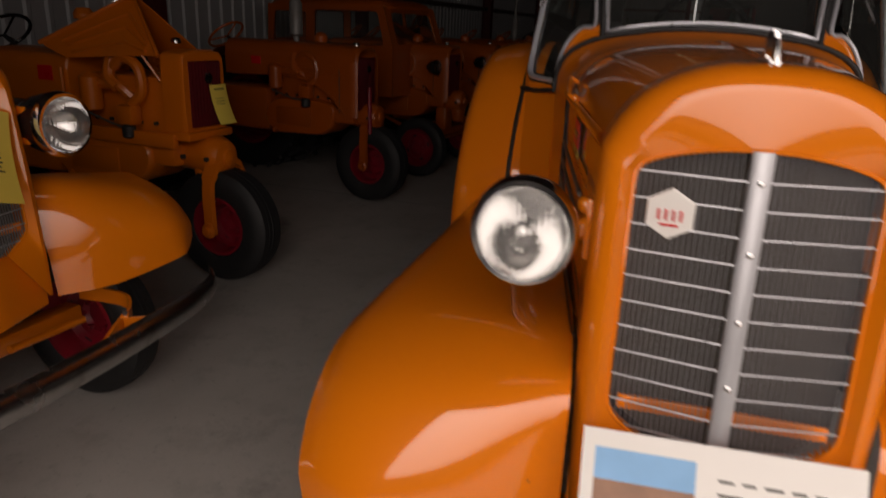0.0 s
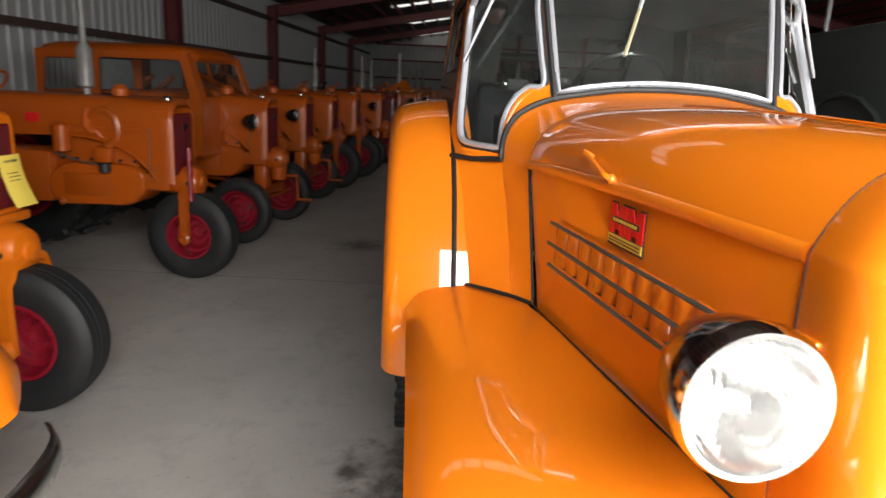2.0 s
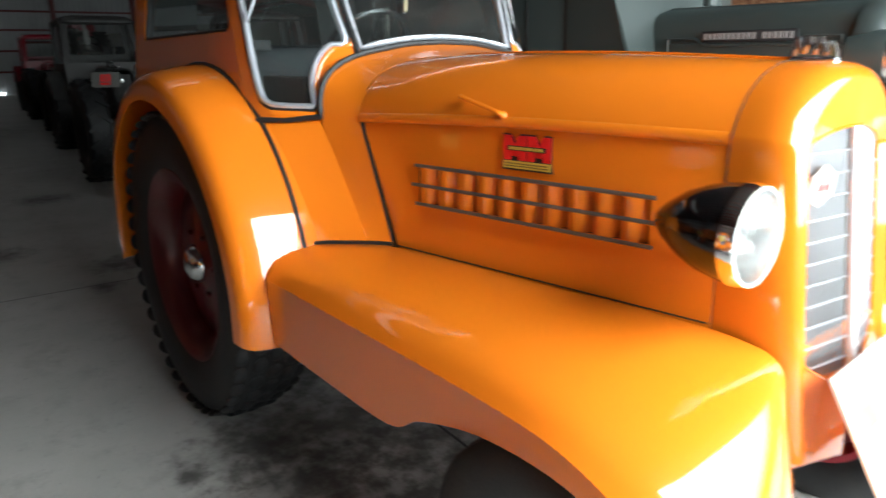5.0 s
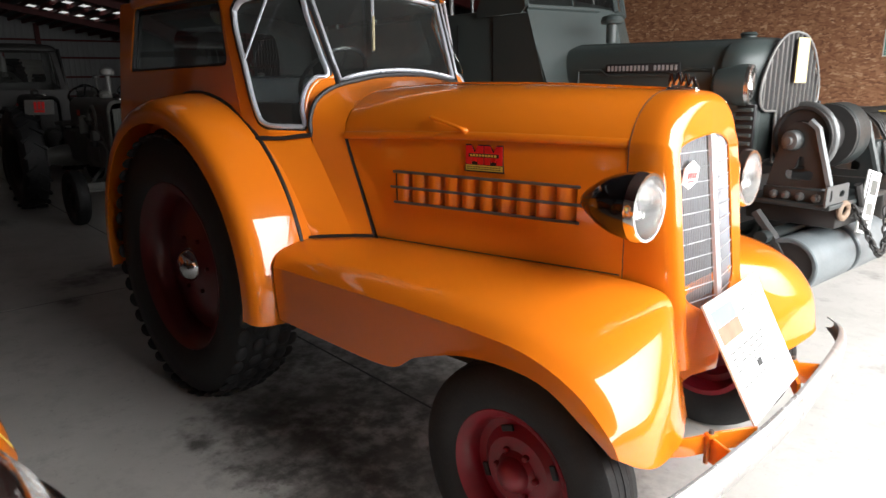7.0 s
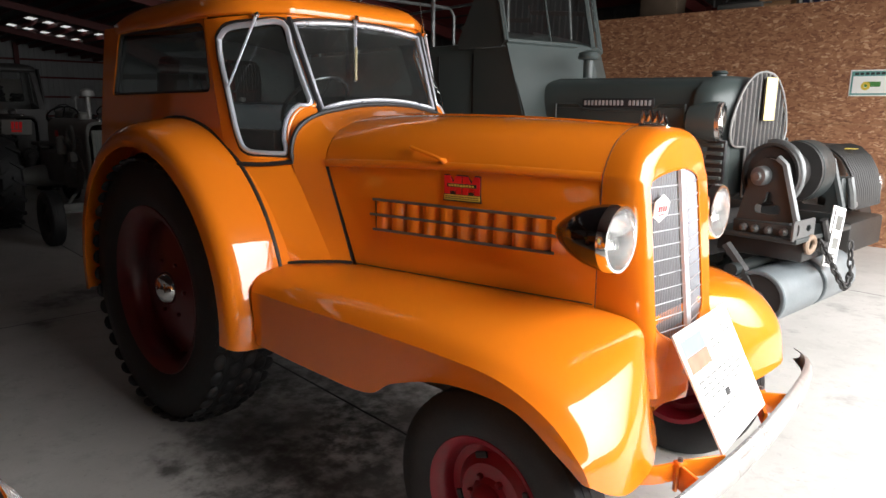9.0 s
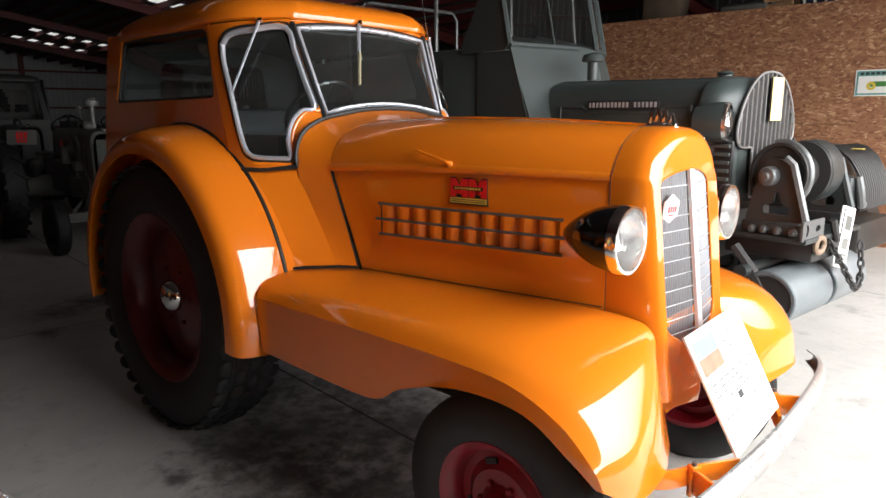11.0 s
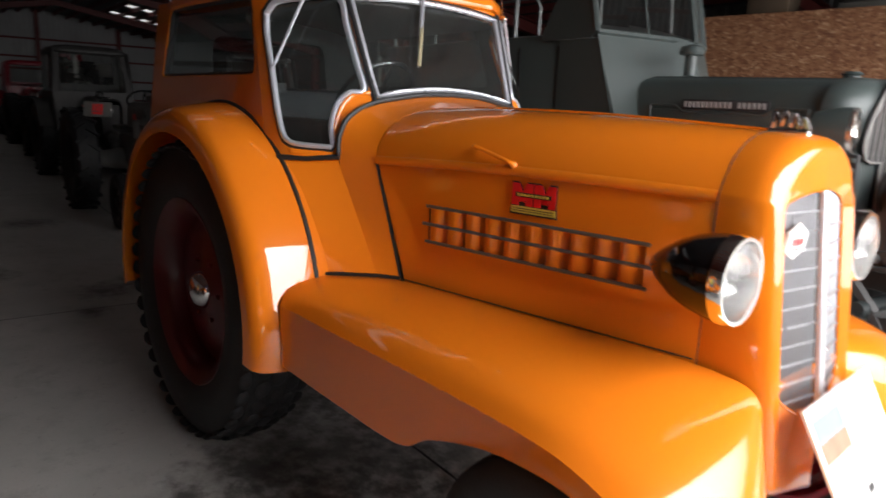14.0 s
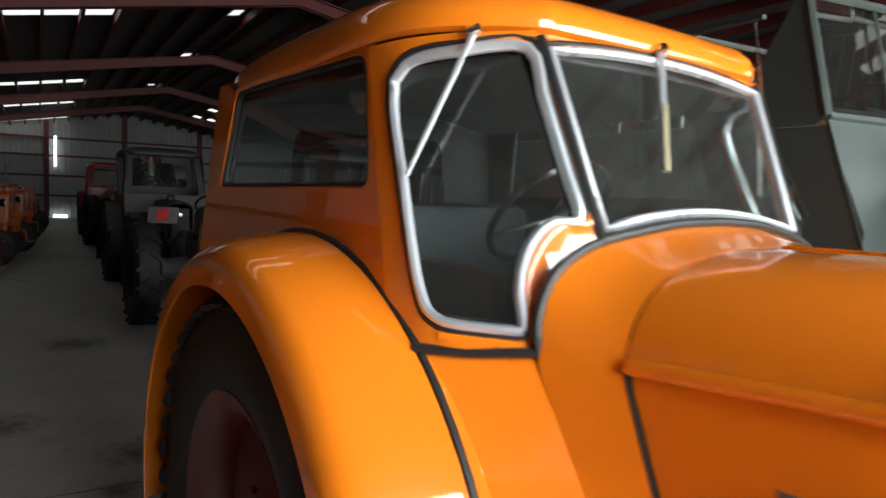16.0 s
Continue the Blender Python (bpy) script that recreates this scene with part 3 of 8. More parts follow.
# ---- wheels ----
def wheel(name, parent, at, radius, width, rim_r, side, rim_mat=None, lugs='bar', face=0.05, hub=None, cap_mat=None, hub_r=0.06):
    """A wheel on a cross axle; side: +1 when its outer face looks to +Y of its machine."""
    rim_mat = rim_mat or RIM_RED
    w = new(name)
    w.empty_display_size = 0.1
    w.parent = parent
    w.matrix_basis = Matrix.Translation(at) @ pose(0, 0, 0, 0, 0, 90 * side)
    hw = width / 2
    prof = [(hw * 0.62, rim_r * 0.97), (hw * 0.86, rim_r * 1.06), (hw, rim_r + (radius - rim_r) * 0.45), (hw * 0.93, rim_r + (radius - rim_r) * 0.8),
            (hw * 0.7, radius * 0.985), (hw * 0.3, radius), (0, radius), (-hw * 0.3, radius), (-hw * 0.7, radius * 0.985),
            (-hw * 0.93, rim_r + (radius - rim_r) * 0.8), (-hw, rim_r + (radius - rim_r) * 0.45), (-hw * 0.86, rim_r * 1.06), (-hw * 0.62, rim_r * 0.97)]
    part("tyre", lathe(prof, 48), RUBBER, w, "black rubber tyre")
    bm = bmesh.new()
    if lugs == 'bar':
        n = 20
        for k in range(n):
            for s in (-1, 1):
                a = 2 * math.pi * (k + (0.5 if s > 0 else 0)) / n
                m = pose(0, 0, 0, math.degrees(a)) @ Matrix.Translation((s * hw * 0.48, 0, radius + 0.006)) @ pose(0, 0, 0, 0, 0, s * 38)
                add_box(bm, (0, 0, 0), (hw * 1.15, 0.035, 0.045), m)
    elif lugs == 'button':
        cols = 5
        n = int(2 * math.pi * radius / 0.100)
        for c in range(cols):
            x = (c - (cols - 1) / 2) / (cols - 1) * width * 0.84
            rr = radius + 0.001 - 0.045 * abs(x / hw) ** 3
            for k in range(n):
                a = 2 * math.pi * (k + 0.5 * (c % 2)) / n
                m = pose(0, 0, 0, math.degrees(a)) @ Matrix.Translation((x, 0, rr)) @ Matrix.Diagonal((0.036, 0.044, 0.014, 1))
                bmesh.ops.create_icosphere(bm, subdivisions=2, radius=1.0, matrix=m)
    else:
        for x in (-0.30, -0.15, 0.0, 0.15, 0.30):
            top = radius + 0.003 - 0.010 * abs(x / 0.30) ** 2
            lathe([(x * width - 0.011, top - 0.010), (x * width - 0.009, top), (x * width + 0.009, top), (x * width + 0.011, top - 0.010)], 48, None, bm)
    part("tread", bm, RUBBER, w, "rubber tread blocks", kind="stuff")
    bm = lathe([(-hw * 0.8, rim_r * 1.03), (-hw * 0.8, rim_r * 0.93), (-hw * 0.3, rim_r * 0.84), (hw * 0.35, rim_r * 0.84), (hw * 0.72, rim_r * 0.93), (hw * 0.85, rim_r * 1.04), (hw * 0.8, rim_r * 1.06)], 40)
    lathe([(face * 0.2, rim_r * 0.85), (face * 0.2, rim_r * 0.7), (face, rim_r * 0.55), (face * 1.05, hub_r * 1.5), (face * 1.6, hub_r * 1.1), (face * 1.7, 0.001)], 40, None, bm)
    rim = part("rim", bm, rim_mat, w, "dark red painted steel rim")
    for k in range(6):
        a = 2 * math.pi * k / 6
        m = Matrix.Translation((face * 1.08, math.cos(a) * rim_r * 0.36, math.sin(a) * rim_r * 0.36))
        part("bolt", lathe([(-0.01, 0.012), (0.012, 0.012), (0.016, 0.008), (0.016, 0.001)], 6, m), rim_mat, rim)
    if lugs == 'rib' and rim_r > 0.17:
        # black blocks on the disc, in place of shaded openings
        for k in range(4):
            part("slot", box((face * 0.66, 0, rim_r * 0.66), (0.010, rim_r * 0.22, rim_r * 0.10), pose(0, 0, 0, 90 * k + 20), 0.003), GASKET, rim, "black block for a shaded slot in the wheel disc", smooth=False)
    if cap_mat:
        part("hub_cap", lathe([(face * 1.5, hub_r * 1.2), (face * 1.9, hub_r * 1.15), (face * 2.6, hub_r * 0.8), (face * 2.9, hub_r * 0.3), (face * 2.95, 0.001)], 24), cap_mat, rim, "bright domed hub cap")
    return w


# ---- the orange cab tractor on show ----
HOOD_REAR = [(0, 1.607), (0.18, 1.601), (0.325, 1.580), (0.425, 1.540), (0.482, 1.485), (0.505, 1.430), (0.508, 1.388)]
HOOD_FRONT = [(0, 1.588), (0.09, 1.582), (0.165, 1.560), (0.225, 1.525), (0.265, 1.480), (0.29, 1.435), (0.298, 1.406)]


def hood_profile(f):
    """Half cross-section of the hood, f = 0 at the cowl to 1 at the grille shell."""
    swell = 0.012 * math.sin(math.pi * f)
    return [(a[0] * (1 - f) + b[0] * f + swell * (i / 6), a[1] * (1 - f) + b[1] * f + swell) for i, (a, b) in enumerate(zip(HOOD_REAR, HOOD_FRONT))]


def both(half):
    return [(-y, z) for y, z in reversed(half)] + [(y, z) for y, z in half[1:]]


def smooth_half(half, n=4):
    """More points along a half cross-section."""
    return [(p.x, p.y) for p in curve_points([(y, z, 0) for y, z in half], (len(half) - 1) * n + 1)]


HX0, HX1 = 0.886, 2.126


def hood_y(x, z=1.2):
    """The side panel's distance from the middle plane."""
    f = (x - HX0) / (HX1 - HX0)
    return 0.503 + (0.297 - 0.503) * f + (1.39 - z) * (0.05 * (f - 0.5)) * 0.4


def hood_and_shell(root, paint):
    rows = []
    for k in range(15):
        f = k / 14
        rows.append([(HX0 + (HX1 - HX0) * f, y, z) for y, z in both(smooth_half(hood_profile(f)))])
    hood = part("hood", grid(rows), paint, root, "glossy orange sheet metal hood")
    thick(hood, 0.004)
    for s in (-1, 1):
        rows = []
        for k in range(15):
            py, pz = hood_profile(k / 14)[-1]
            rows.append([(HX0 + (HX1 - HX0) * k / 14, s * (py + 0.011 * math.cos(a)), pz + 0.012 + 0.016 * math.sin(a)) for a in (radians(-90 + 22.5 * j) for j in range(9))])
        part("bead", grid(rows), paint, hood, "rolled edge of the hood")
    part("crease", tube([(HX0 + (HX1 - HX0) * k / 8, 0, hood_profile(k / 8)[0][1] + 0.001) for k in range(9)], 0.004, 6), paint, hood)
    # handle on each flank of the hood
    for s in (-1, 1):
        f0, f1 = (1.36 - HX0) / (HX1 - HX0), (1.505 - HX0) / (HX1 - HX0)
        def on(x, f, zf, out):
            p = hood_profile(f)
            return Vector((x, s * (p[5][0] * (1 - zf) + p[6][0] * zf + out), p[5][1] * (1 - zf) + p[6][1] * zf + out * 0.3))
        a, b = on(1.355, f0, -0.9, 0.0), on(1.505, f1, 0.25, 0.0)
        up = Vector((0, s * 0.026, 0.012))
        bm = tube(curve_points([a, a + up, a + up + (b - a) * 0.2, b + up * 1.1 - (b - a) * 0.2, b + up, b], 22), 0.007, 8)
        bmesh.ops.create_uvsphere(bm, u_segments=10, v_segments=6, radius=0.013, matrix=Matrix.Translation(b + up * 0.4))
        part("handle", bm, paint, hood, "orange hood handle")
    # side panels
    for s in (-1, 1):
        rows = []
        for z in (1.392, 1.35, 1.31, 1.263, 1.225, 1.18, 1.137, 1.09, 1.04, 0.99, 0.945):
            x0 = HX0 + (1.392 - z) / (1.392 - 0.979) * 0.146
            xs = [x0 + (1.147 - x0) * j / 4 for j in range(4)] + [1.147 + 0.806 * j / 10 for j in range(10)] + [1.953 + (HX1 - 1.953) * j / 4 for j in range(5)]
            rows.append([(x, s * (hood_y(x, z) - (0.004 if z > 1.39 else 0)), hood_profile((x - HX0) / (HX1 - HX0))[-1][1] + 0.006 if z > 1.39 else z) for x in xs])
        bm = grid(rows)
        # the louvre block sits in an opening
        gone = [q for q in bm.faces if 1.147 < q.calc_center_median().x < 1.953 and 1.137 < q.calc_center_median().z < 1.263]
        bmesh.ops.delete(bm, geom=gone, context='FACES')
        side = part("side_panel", bm, paint, root, "flat orange engine side panel")
        thick(side, 0.003)
        part("seam", tube([(HX0 - 0.006, s * 0.506, 1.39), (1.026, s * 0.489, 0.98)], 0.005, 6), GASKET, side, "black rubber seam")
        # louvre block: upright pockets behind three rods
        n = 10
        for k in range(n):
            x = 1.190 + k * (1.910 - 1.190) / (n - 1)
            y = hood_y(x, 1.2)
            prof = curve_points([(x - 0.040, y - 0.004, 0), (x - 0.034, y + 0.007, 0), (x - 0.012, y + 0.006, 0), (x + 0.012, y - 0.008, 0), (x + 0.037, y - 0.038, 0)], 13)
            blade = part("louvre", grid([[(p.x, s * p.y, z) for p in prof] for z in (1.136, 1.168, 1.199, 1.232, 1.264)]), paint, side)
            thick(blade, 0.003)
        # dark sheet close behind the blades, in place of the shaded engine space
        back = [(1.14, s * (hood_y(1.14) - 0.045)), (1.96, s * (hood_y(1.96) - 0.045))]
        part("louvre_backing", grid([[(x, y, z) for x, y in back] for z in (1.12, 1.28)]), DARK, side, "dark sheet standing in for the shade behind the louvres", smooth=False)
        for i, z in enumerate((1.263, 1.199, 1.136)):
            x0, x1 = (1.155, 1.975) if i != 1 else (1.14, 2.01)
            part("louvre_rod", tube([(x0, s * (hood_y(x0, z) + 0.020), z), (x1, s * (hood_y(x1, z) + 0.022), z)], 0.0058, 8), STEEL, side, "dull grey trim rod")
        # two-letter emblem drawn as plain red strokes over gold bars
    return hood


def emblem(parent, origin, right, up, out, w, h):
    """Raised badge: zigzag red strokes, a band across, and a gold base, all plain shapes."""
    o, r, u, n = Vector(origin), Vector(right).normalized(), Vector(up).normalized(), Vector(out).normalized()

    def slab(pts, d0, d1):
        bm = bmesh.new()
        lo = [o + r * (x * w) + u * (y * h) + n * d0 for x, y in pts]
        hi = [o + r * (x * w) + u * (y * h) + n * d1 for x, y in pts]
        grid([lo, hi], bm, True)
        cap(bm, hi)
        return bm

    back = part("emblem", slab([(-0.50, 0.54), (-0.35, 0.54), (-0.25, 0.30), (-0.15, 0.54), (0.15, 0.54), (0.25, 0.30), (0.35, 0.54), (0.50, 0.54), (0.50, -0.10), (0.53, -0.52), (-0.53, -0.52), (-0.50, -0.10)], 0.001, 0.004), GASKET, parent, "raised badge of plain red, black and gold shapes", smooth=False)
    for c in (-0.25, 0.25):
        for pts in ([(-0.235, 0.5), (-0.10, 0.5), (-0.085, -0.22), (-0.235, -0.22)], [(0.10, 0.5), (0.235, 0.5), (0.235, -0.22), (0.085, -0.22)],
                    [(-0.15, 0.5), (-0.08, 0.5), (0.07, -0.05), (-0.06, -0.12)], [(0.08, 0.5), (0.15, 0.5), (0.06, -0.12), (-0.07, -0.05)]):
            part("stroke", slab([(c + x, y) for x, y in pts], 0.004, 0.0075), RED_PAINT, back, "red enamel stroke", smooth=False)
    part("band", slab([(-0.4, 0.2), (0.4, 0.2), (0.4, 0.06), (-0.4, 0.06)], 0.0075, 0.009), GASKET, back, smooth=False)
    for k in range(9):
        x = -0.36 + k * 0.08
        part("bar", slab([(x, 0.17), (x + 0.055, 0.17), (x + 0.055, 0.09), (x, 0.09)], 0.009, 0.0098), GOLD, back, smooth=False)
    part("base", slab([(-0.49, -0.25), (0.49, -0.25), (0.49, -0.46), (-0.49, -0.46)], 0.004, 0.007), GOLD, back, "gold base strip", smooth=False)
    for y in (-0.32, -0.395):
        for k in range(12):
            x = -0.45 + k * 0.076
            part("bar", slab([(x, y + 0.018), (x + 0.055, y + 0.018), (x + 0.055, y - 0.018), (x, y - 0.018)], 0.007, 0.0076), GASKET, back, smooth=False)
    return back


def grille_badge(root, y, z):
    """Six-sided bright plate with plain red strokes, fixed to the grille bars."""
    m = Matrix.Translation((grille_x(z, y) + 0.006, y, z)) @ pose(0, 0, 0, 0, 7, -8 if y < 0 else 8)
    plate_ob = part("badge_plate", lathe([(0.0, 0.05), (0.004, 0.052), (0.008, 0.048), (0.009, 0.001)], 6, m @ pose(0, 0, 0, 30, 0, 0)), PAPER, root, "six-sided bright badge plate with red strokes")
    for k in range(4):
        part("stroke", box((0.0105, -0.021 + k * 0.014, 0.0), (0.003, 0.005, 0.020), m), RED_PAINT, plate_ob, smooth=False)
    part("stroke", box((0.0105, 0.0, -0.020), (0.003, 0.035, 0.004), m), RED_PAINT, plate_ob, smooth=False)


def grille_x(z, y=0.0):
    return 2.274 + (1.436 - z) * 0.125 - abs(y) * 0.14


def shell_front(root, paint, bar_mat):
    """Radiator shell with its barred grille."""
    half = smooth_half(HOOD_FRONT + [(0.300, 1.30), (0.300, 1.10), (0.297, 0.95), (0.292, 0.80), (0.284, 0.665)], 4)
    def inset(d, x):
        out = []
        for y, z in half:
            lean = max(0.0, 1.45 - z) * 0.11 * max(0.0, x - HX1) / 0.15
            top = 1.0 if z > 1.47 else max(0.0, (z - 1.30) / 0.17)
            out.append((x + lean, y - d * min(1.0, y / 0.25), z - d * top * 0.9))
        return out
    secs = [inset(0, HX1 + 0.002), inset(0.0, HX1 + 0.04), inset(0.001, HX1 + 0.08), inset(0.006, HX1 + 0.108), inset(0.018, HX1 + 0.132), inset(0.036, HX1 + 0.146), inset(0.052, HX1 + 0.150)]
    # opening of the grille, as a half outline that runs with the section
    opening = [(0.0, 1.440), (0.06, 1.437), (0.12, 1.428), (0.17, 1.416), (0.200, 1.404), (0.214, 1.392), (0.221, 1.372), (0.222, 1.30), (0.222, 1.10), (0.222, 0.98), (0.210, 0.90), (0.120, 0.845)]
    op = smooth_half(opening, 4)
    n = len(half)
    op = [op[min(len(op) - 1, round(i * (len(op) - 1) / (n - 1)))] for i in range(n)]
    rim1 = [(grille_x(z, y) + 0.006, y, z) for y, z in op]
    rim2 = [(grille_x(z, y) - 0.02, y, z) for y, z in op]
    secs += [rim1, rim2]
    rows = []
    for s in secs:
        rows.append([(x, -y, z) for x, y, z in reversed(s)] + [(x, y, z) for x, y, z in s[1:]])
    bm = grid(rows)
    # apron below the opening
    ys = (-0.284, -0.2, -0.1, 0, 0.1, 0.2, 0.284)
    shell = part("radiator_shell", bm, paint, root, "rounded orange radiator shell")
    thick(shell, 0.004)
    bm = bmesh.new()
    grid([[(2.335 + 0.01 - abs(y) * 0.25, y * 0.86, 0.905 if abs(y) > 0.21 else 0.838) for y in ys],
          [(2.350 + 0.01 - abs(y) * 0.28, y, 0.78) for y in ys], [(2.358 + 0.008 - abs(y) * 0.3, y, 0.600) for y in ys]], bm)
    thick(part("apron", bm, paint, shell, "orange apron below the grille"), 0.004)
    part("shell_seam", tube([(HX1 + 0.001, -y, z) for y, z in reversed(half)] + [(HX1, y, z) for y, z in half[1:]], 0.0016, 6), DARK, shell)
    back = [(grille_x(z, y) - 0.05, y, z) for y, z in op]
    bm = grid([[(x, -y, z) for x, y, z in back], [(x, y, z) for x, y, z in back]])
    part("radiator_core", bm, surface("radiator_core", (0.07, 0.06, 0.05), 0.6, metal=0.3, vary=0.3, scale=30, bump=0.5, bump_scale=300), shell, "dark radiator core")
    def width_at(z):
        for (y0, z0), (y1, z1) in zip(op, op[1:]):
            if z1 <= z <= z0 and z0 > z1:
                return y0 + (y1 - y0) * (z0 - z) / (z0 - z1)
        return 0.12
    def top_at(y):
        return next((z0 + (z1 - z0) * (y - y0) / (y1 - y0) for (y0, z0), (y1, z1) in zip(op, op[1:]) if y0 <= y <= y1 and y1 > y0), 1.39)
    for k in range(-20, 21):
        y = k * 0.0106
        if abs(y) < 0.024:
            continue
        zt, zb = top_at(abs(y)), 0.845 + max(0, abs(y) - 0.12) * 0.62
        part("grille_bar", tube([(grille_x(zt, y), y, zt), (grille_x(zb, y), y, zb)], 0.0020, 5), bar_mat, shell)
    for k in range(11):
        z = 1.385 - k * 0.0505
        w = width_at(z) - 0.004
        part("cross_bar", tube([(grille_x(z, w) + 0.004, -w, z), (grille_x(z) + 0.006, 0, z), (grille_x(z, w) + 0.004, w, z)], 0.0020, 6), GRILLE_ALU, shell)
    bm = grid([[(grille_x(z) + d, y, z) for z in (1.44, 1.2, 1.0, 0.84)] for d, y in ((0.0, -0.021), (0.012, -0.019), (0.017, -0.006), (0.017, 0.006), (0.012, 0.019), (0.0, 0.021))])
    strip = part("centre_strip", bm, GRILLE_ALU, shell, "polished centre strip of the grille")
    for z in (1.385, 1.258, 1.132, 1.006, 0.880):
        part("bolt", lathe([(0, 0.006), (0.004, 0.006), (0.006, 0.003), (0.0065, 0.001)], 8, Matrix.Translation((grille_x(z) + 0.016, 0, z))), CHROME, strip)
    part("cross_member", box((grille_x(0.925) - 0.030, 0, 0.925), (0.012, 0.40, 0.030), None, 0.003), paint, shell, "orange cross member behind the bars")
    part("top_trim", tube([(grille_x(z, y) + 0.007, y, z) for y, z in ([(-a, b) for a, b in reversed(op)] + op[1:])], 0.004, 6), paint, shell)
    return shell


def lamp(root, at, side, paint, turn=0.0, broad=False):
    """Bullet headlight on a bracket from the shell."""
    x, y, z = at
    m = Matrix.Translation(at) @ pose(0, 0, 0, 0, 0, turn)
    bulge = 1.45 if broad else 1.0
    body = part("headlight", lathe([(-0.235, 0.002), (-0.228, 0.018), (-0.20, 0.045), (-0.15, 0.078), (-0.10, 0.098), (-0.05, 0.108), (-0.022, 0.110)], 36, m), BLACK, root, "black bullet headlight with chrome rim")
    hoop = [(-0.050, 0.108), (-0.045, 0.116), (-0.02, 0.121), (0.0, 0.117), (0.012, 0.105), (0.010, 0.100), (0.004, 0.098)]
    part("rim", lathe(hoop if broad else [(-0.026, 0.109), (-0.02, 0.115), (0.0, 0.114), (0.012, 0.108), (0.012, 0.099), (0.004, 0.098)], 36, m), CHROME, body, "chrome rim")
    part("reflector", lathe([(-0.09, 0.012), (-0.07, 0.05), (-0.035, 0.082), (0.0, 0.1)], 36, m), CHROME, body, "bright reflector bowl")
    bm = lathe([(0.004, 0.100), (0.014 * bulge, 0.092), (0.026 * bulge, 0.065), (0.033 * bulge, 0.03), (0.035 * bulge, 0.001)], 36, m)
    lens = part("lens", bm, RIBBED, body, "ribbed milky glass lens")
    lens.visible_shadow = False
    s = side
    arm = tube([(x - 0.10, y - s * 0.07, z - 0.02), (x - 0.10, s * 0.315, z - 0.005), (x - 0.10, s * 0.295, z)], 0.024, 10)
    add_box(arm, (x - 0.10, s * 0.305, z), (0.06, 0.012, 0.13), None, 0.004)
    bmesh.ops.create_uvsphere(arm, u_segments=10, v_segments=6, radius=0.018, matrix=Matrix.Translation((x - 0.10, s * 0.316, z + 0.045)))
    part("bracket", arm, paint, body, "orange headlight bracket")
    return body


def ornament(root):
    """Chrome hood ornament: a zigzag blade on a slim foot."""
    base = part("ornament", box((2.162, 0, 1.588), (0.11, 0.022, 0.010), None, 0.003), CHROME, root, "chrome zigzag hood ornament")
    zig = [(2.112, 1.590), (2.122, 1.640), (2.136, 1.602), (2.148, 1.642), (2.162, 1.600), (2.174, 1.638), (2.188, 1.596), (2.200, 1.628), (2.222, 1.572)]
    for (xa, za), (xb, zb) in zip(zig, zig[1:]):
        part("blade", tube([(xa, 0, za), (xb, 0, zb)], 0.0075, 6, flat=0.8), CHROME, base)


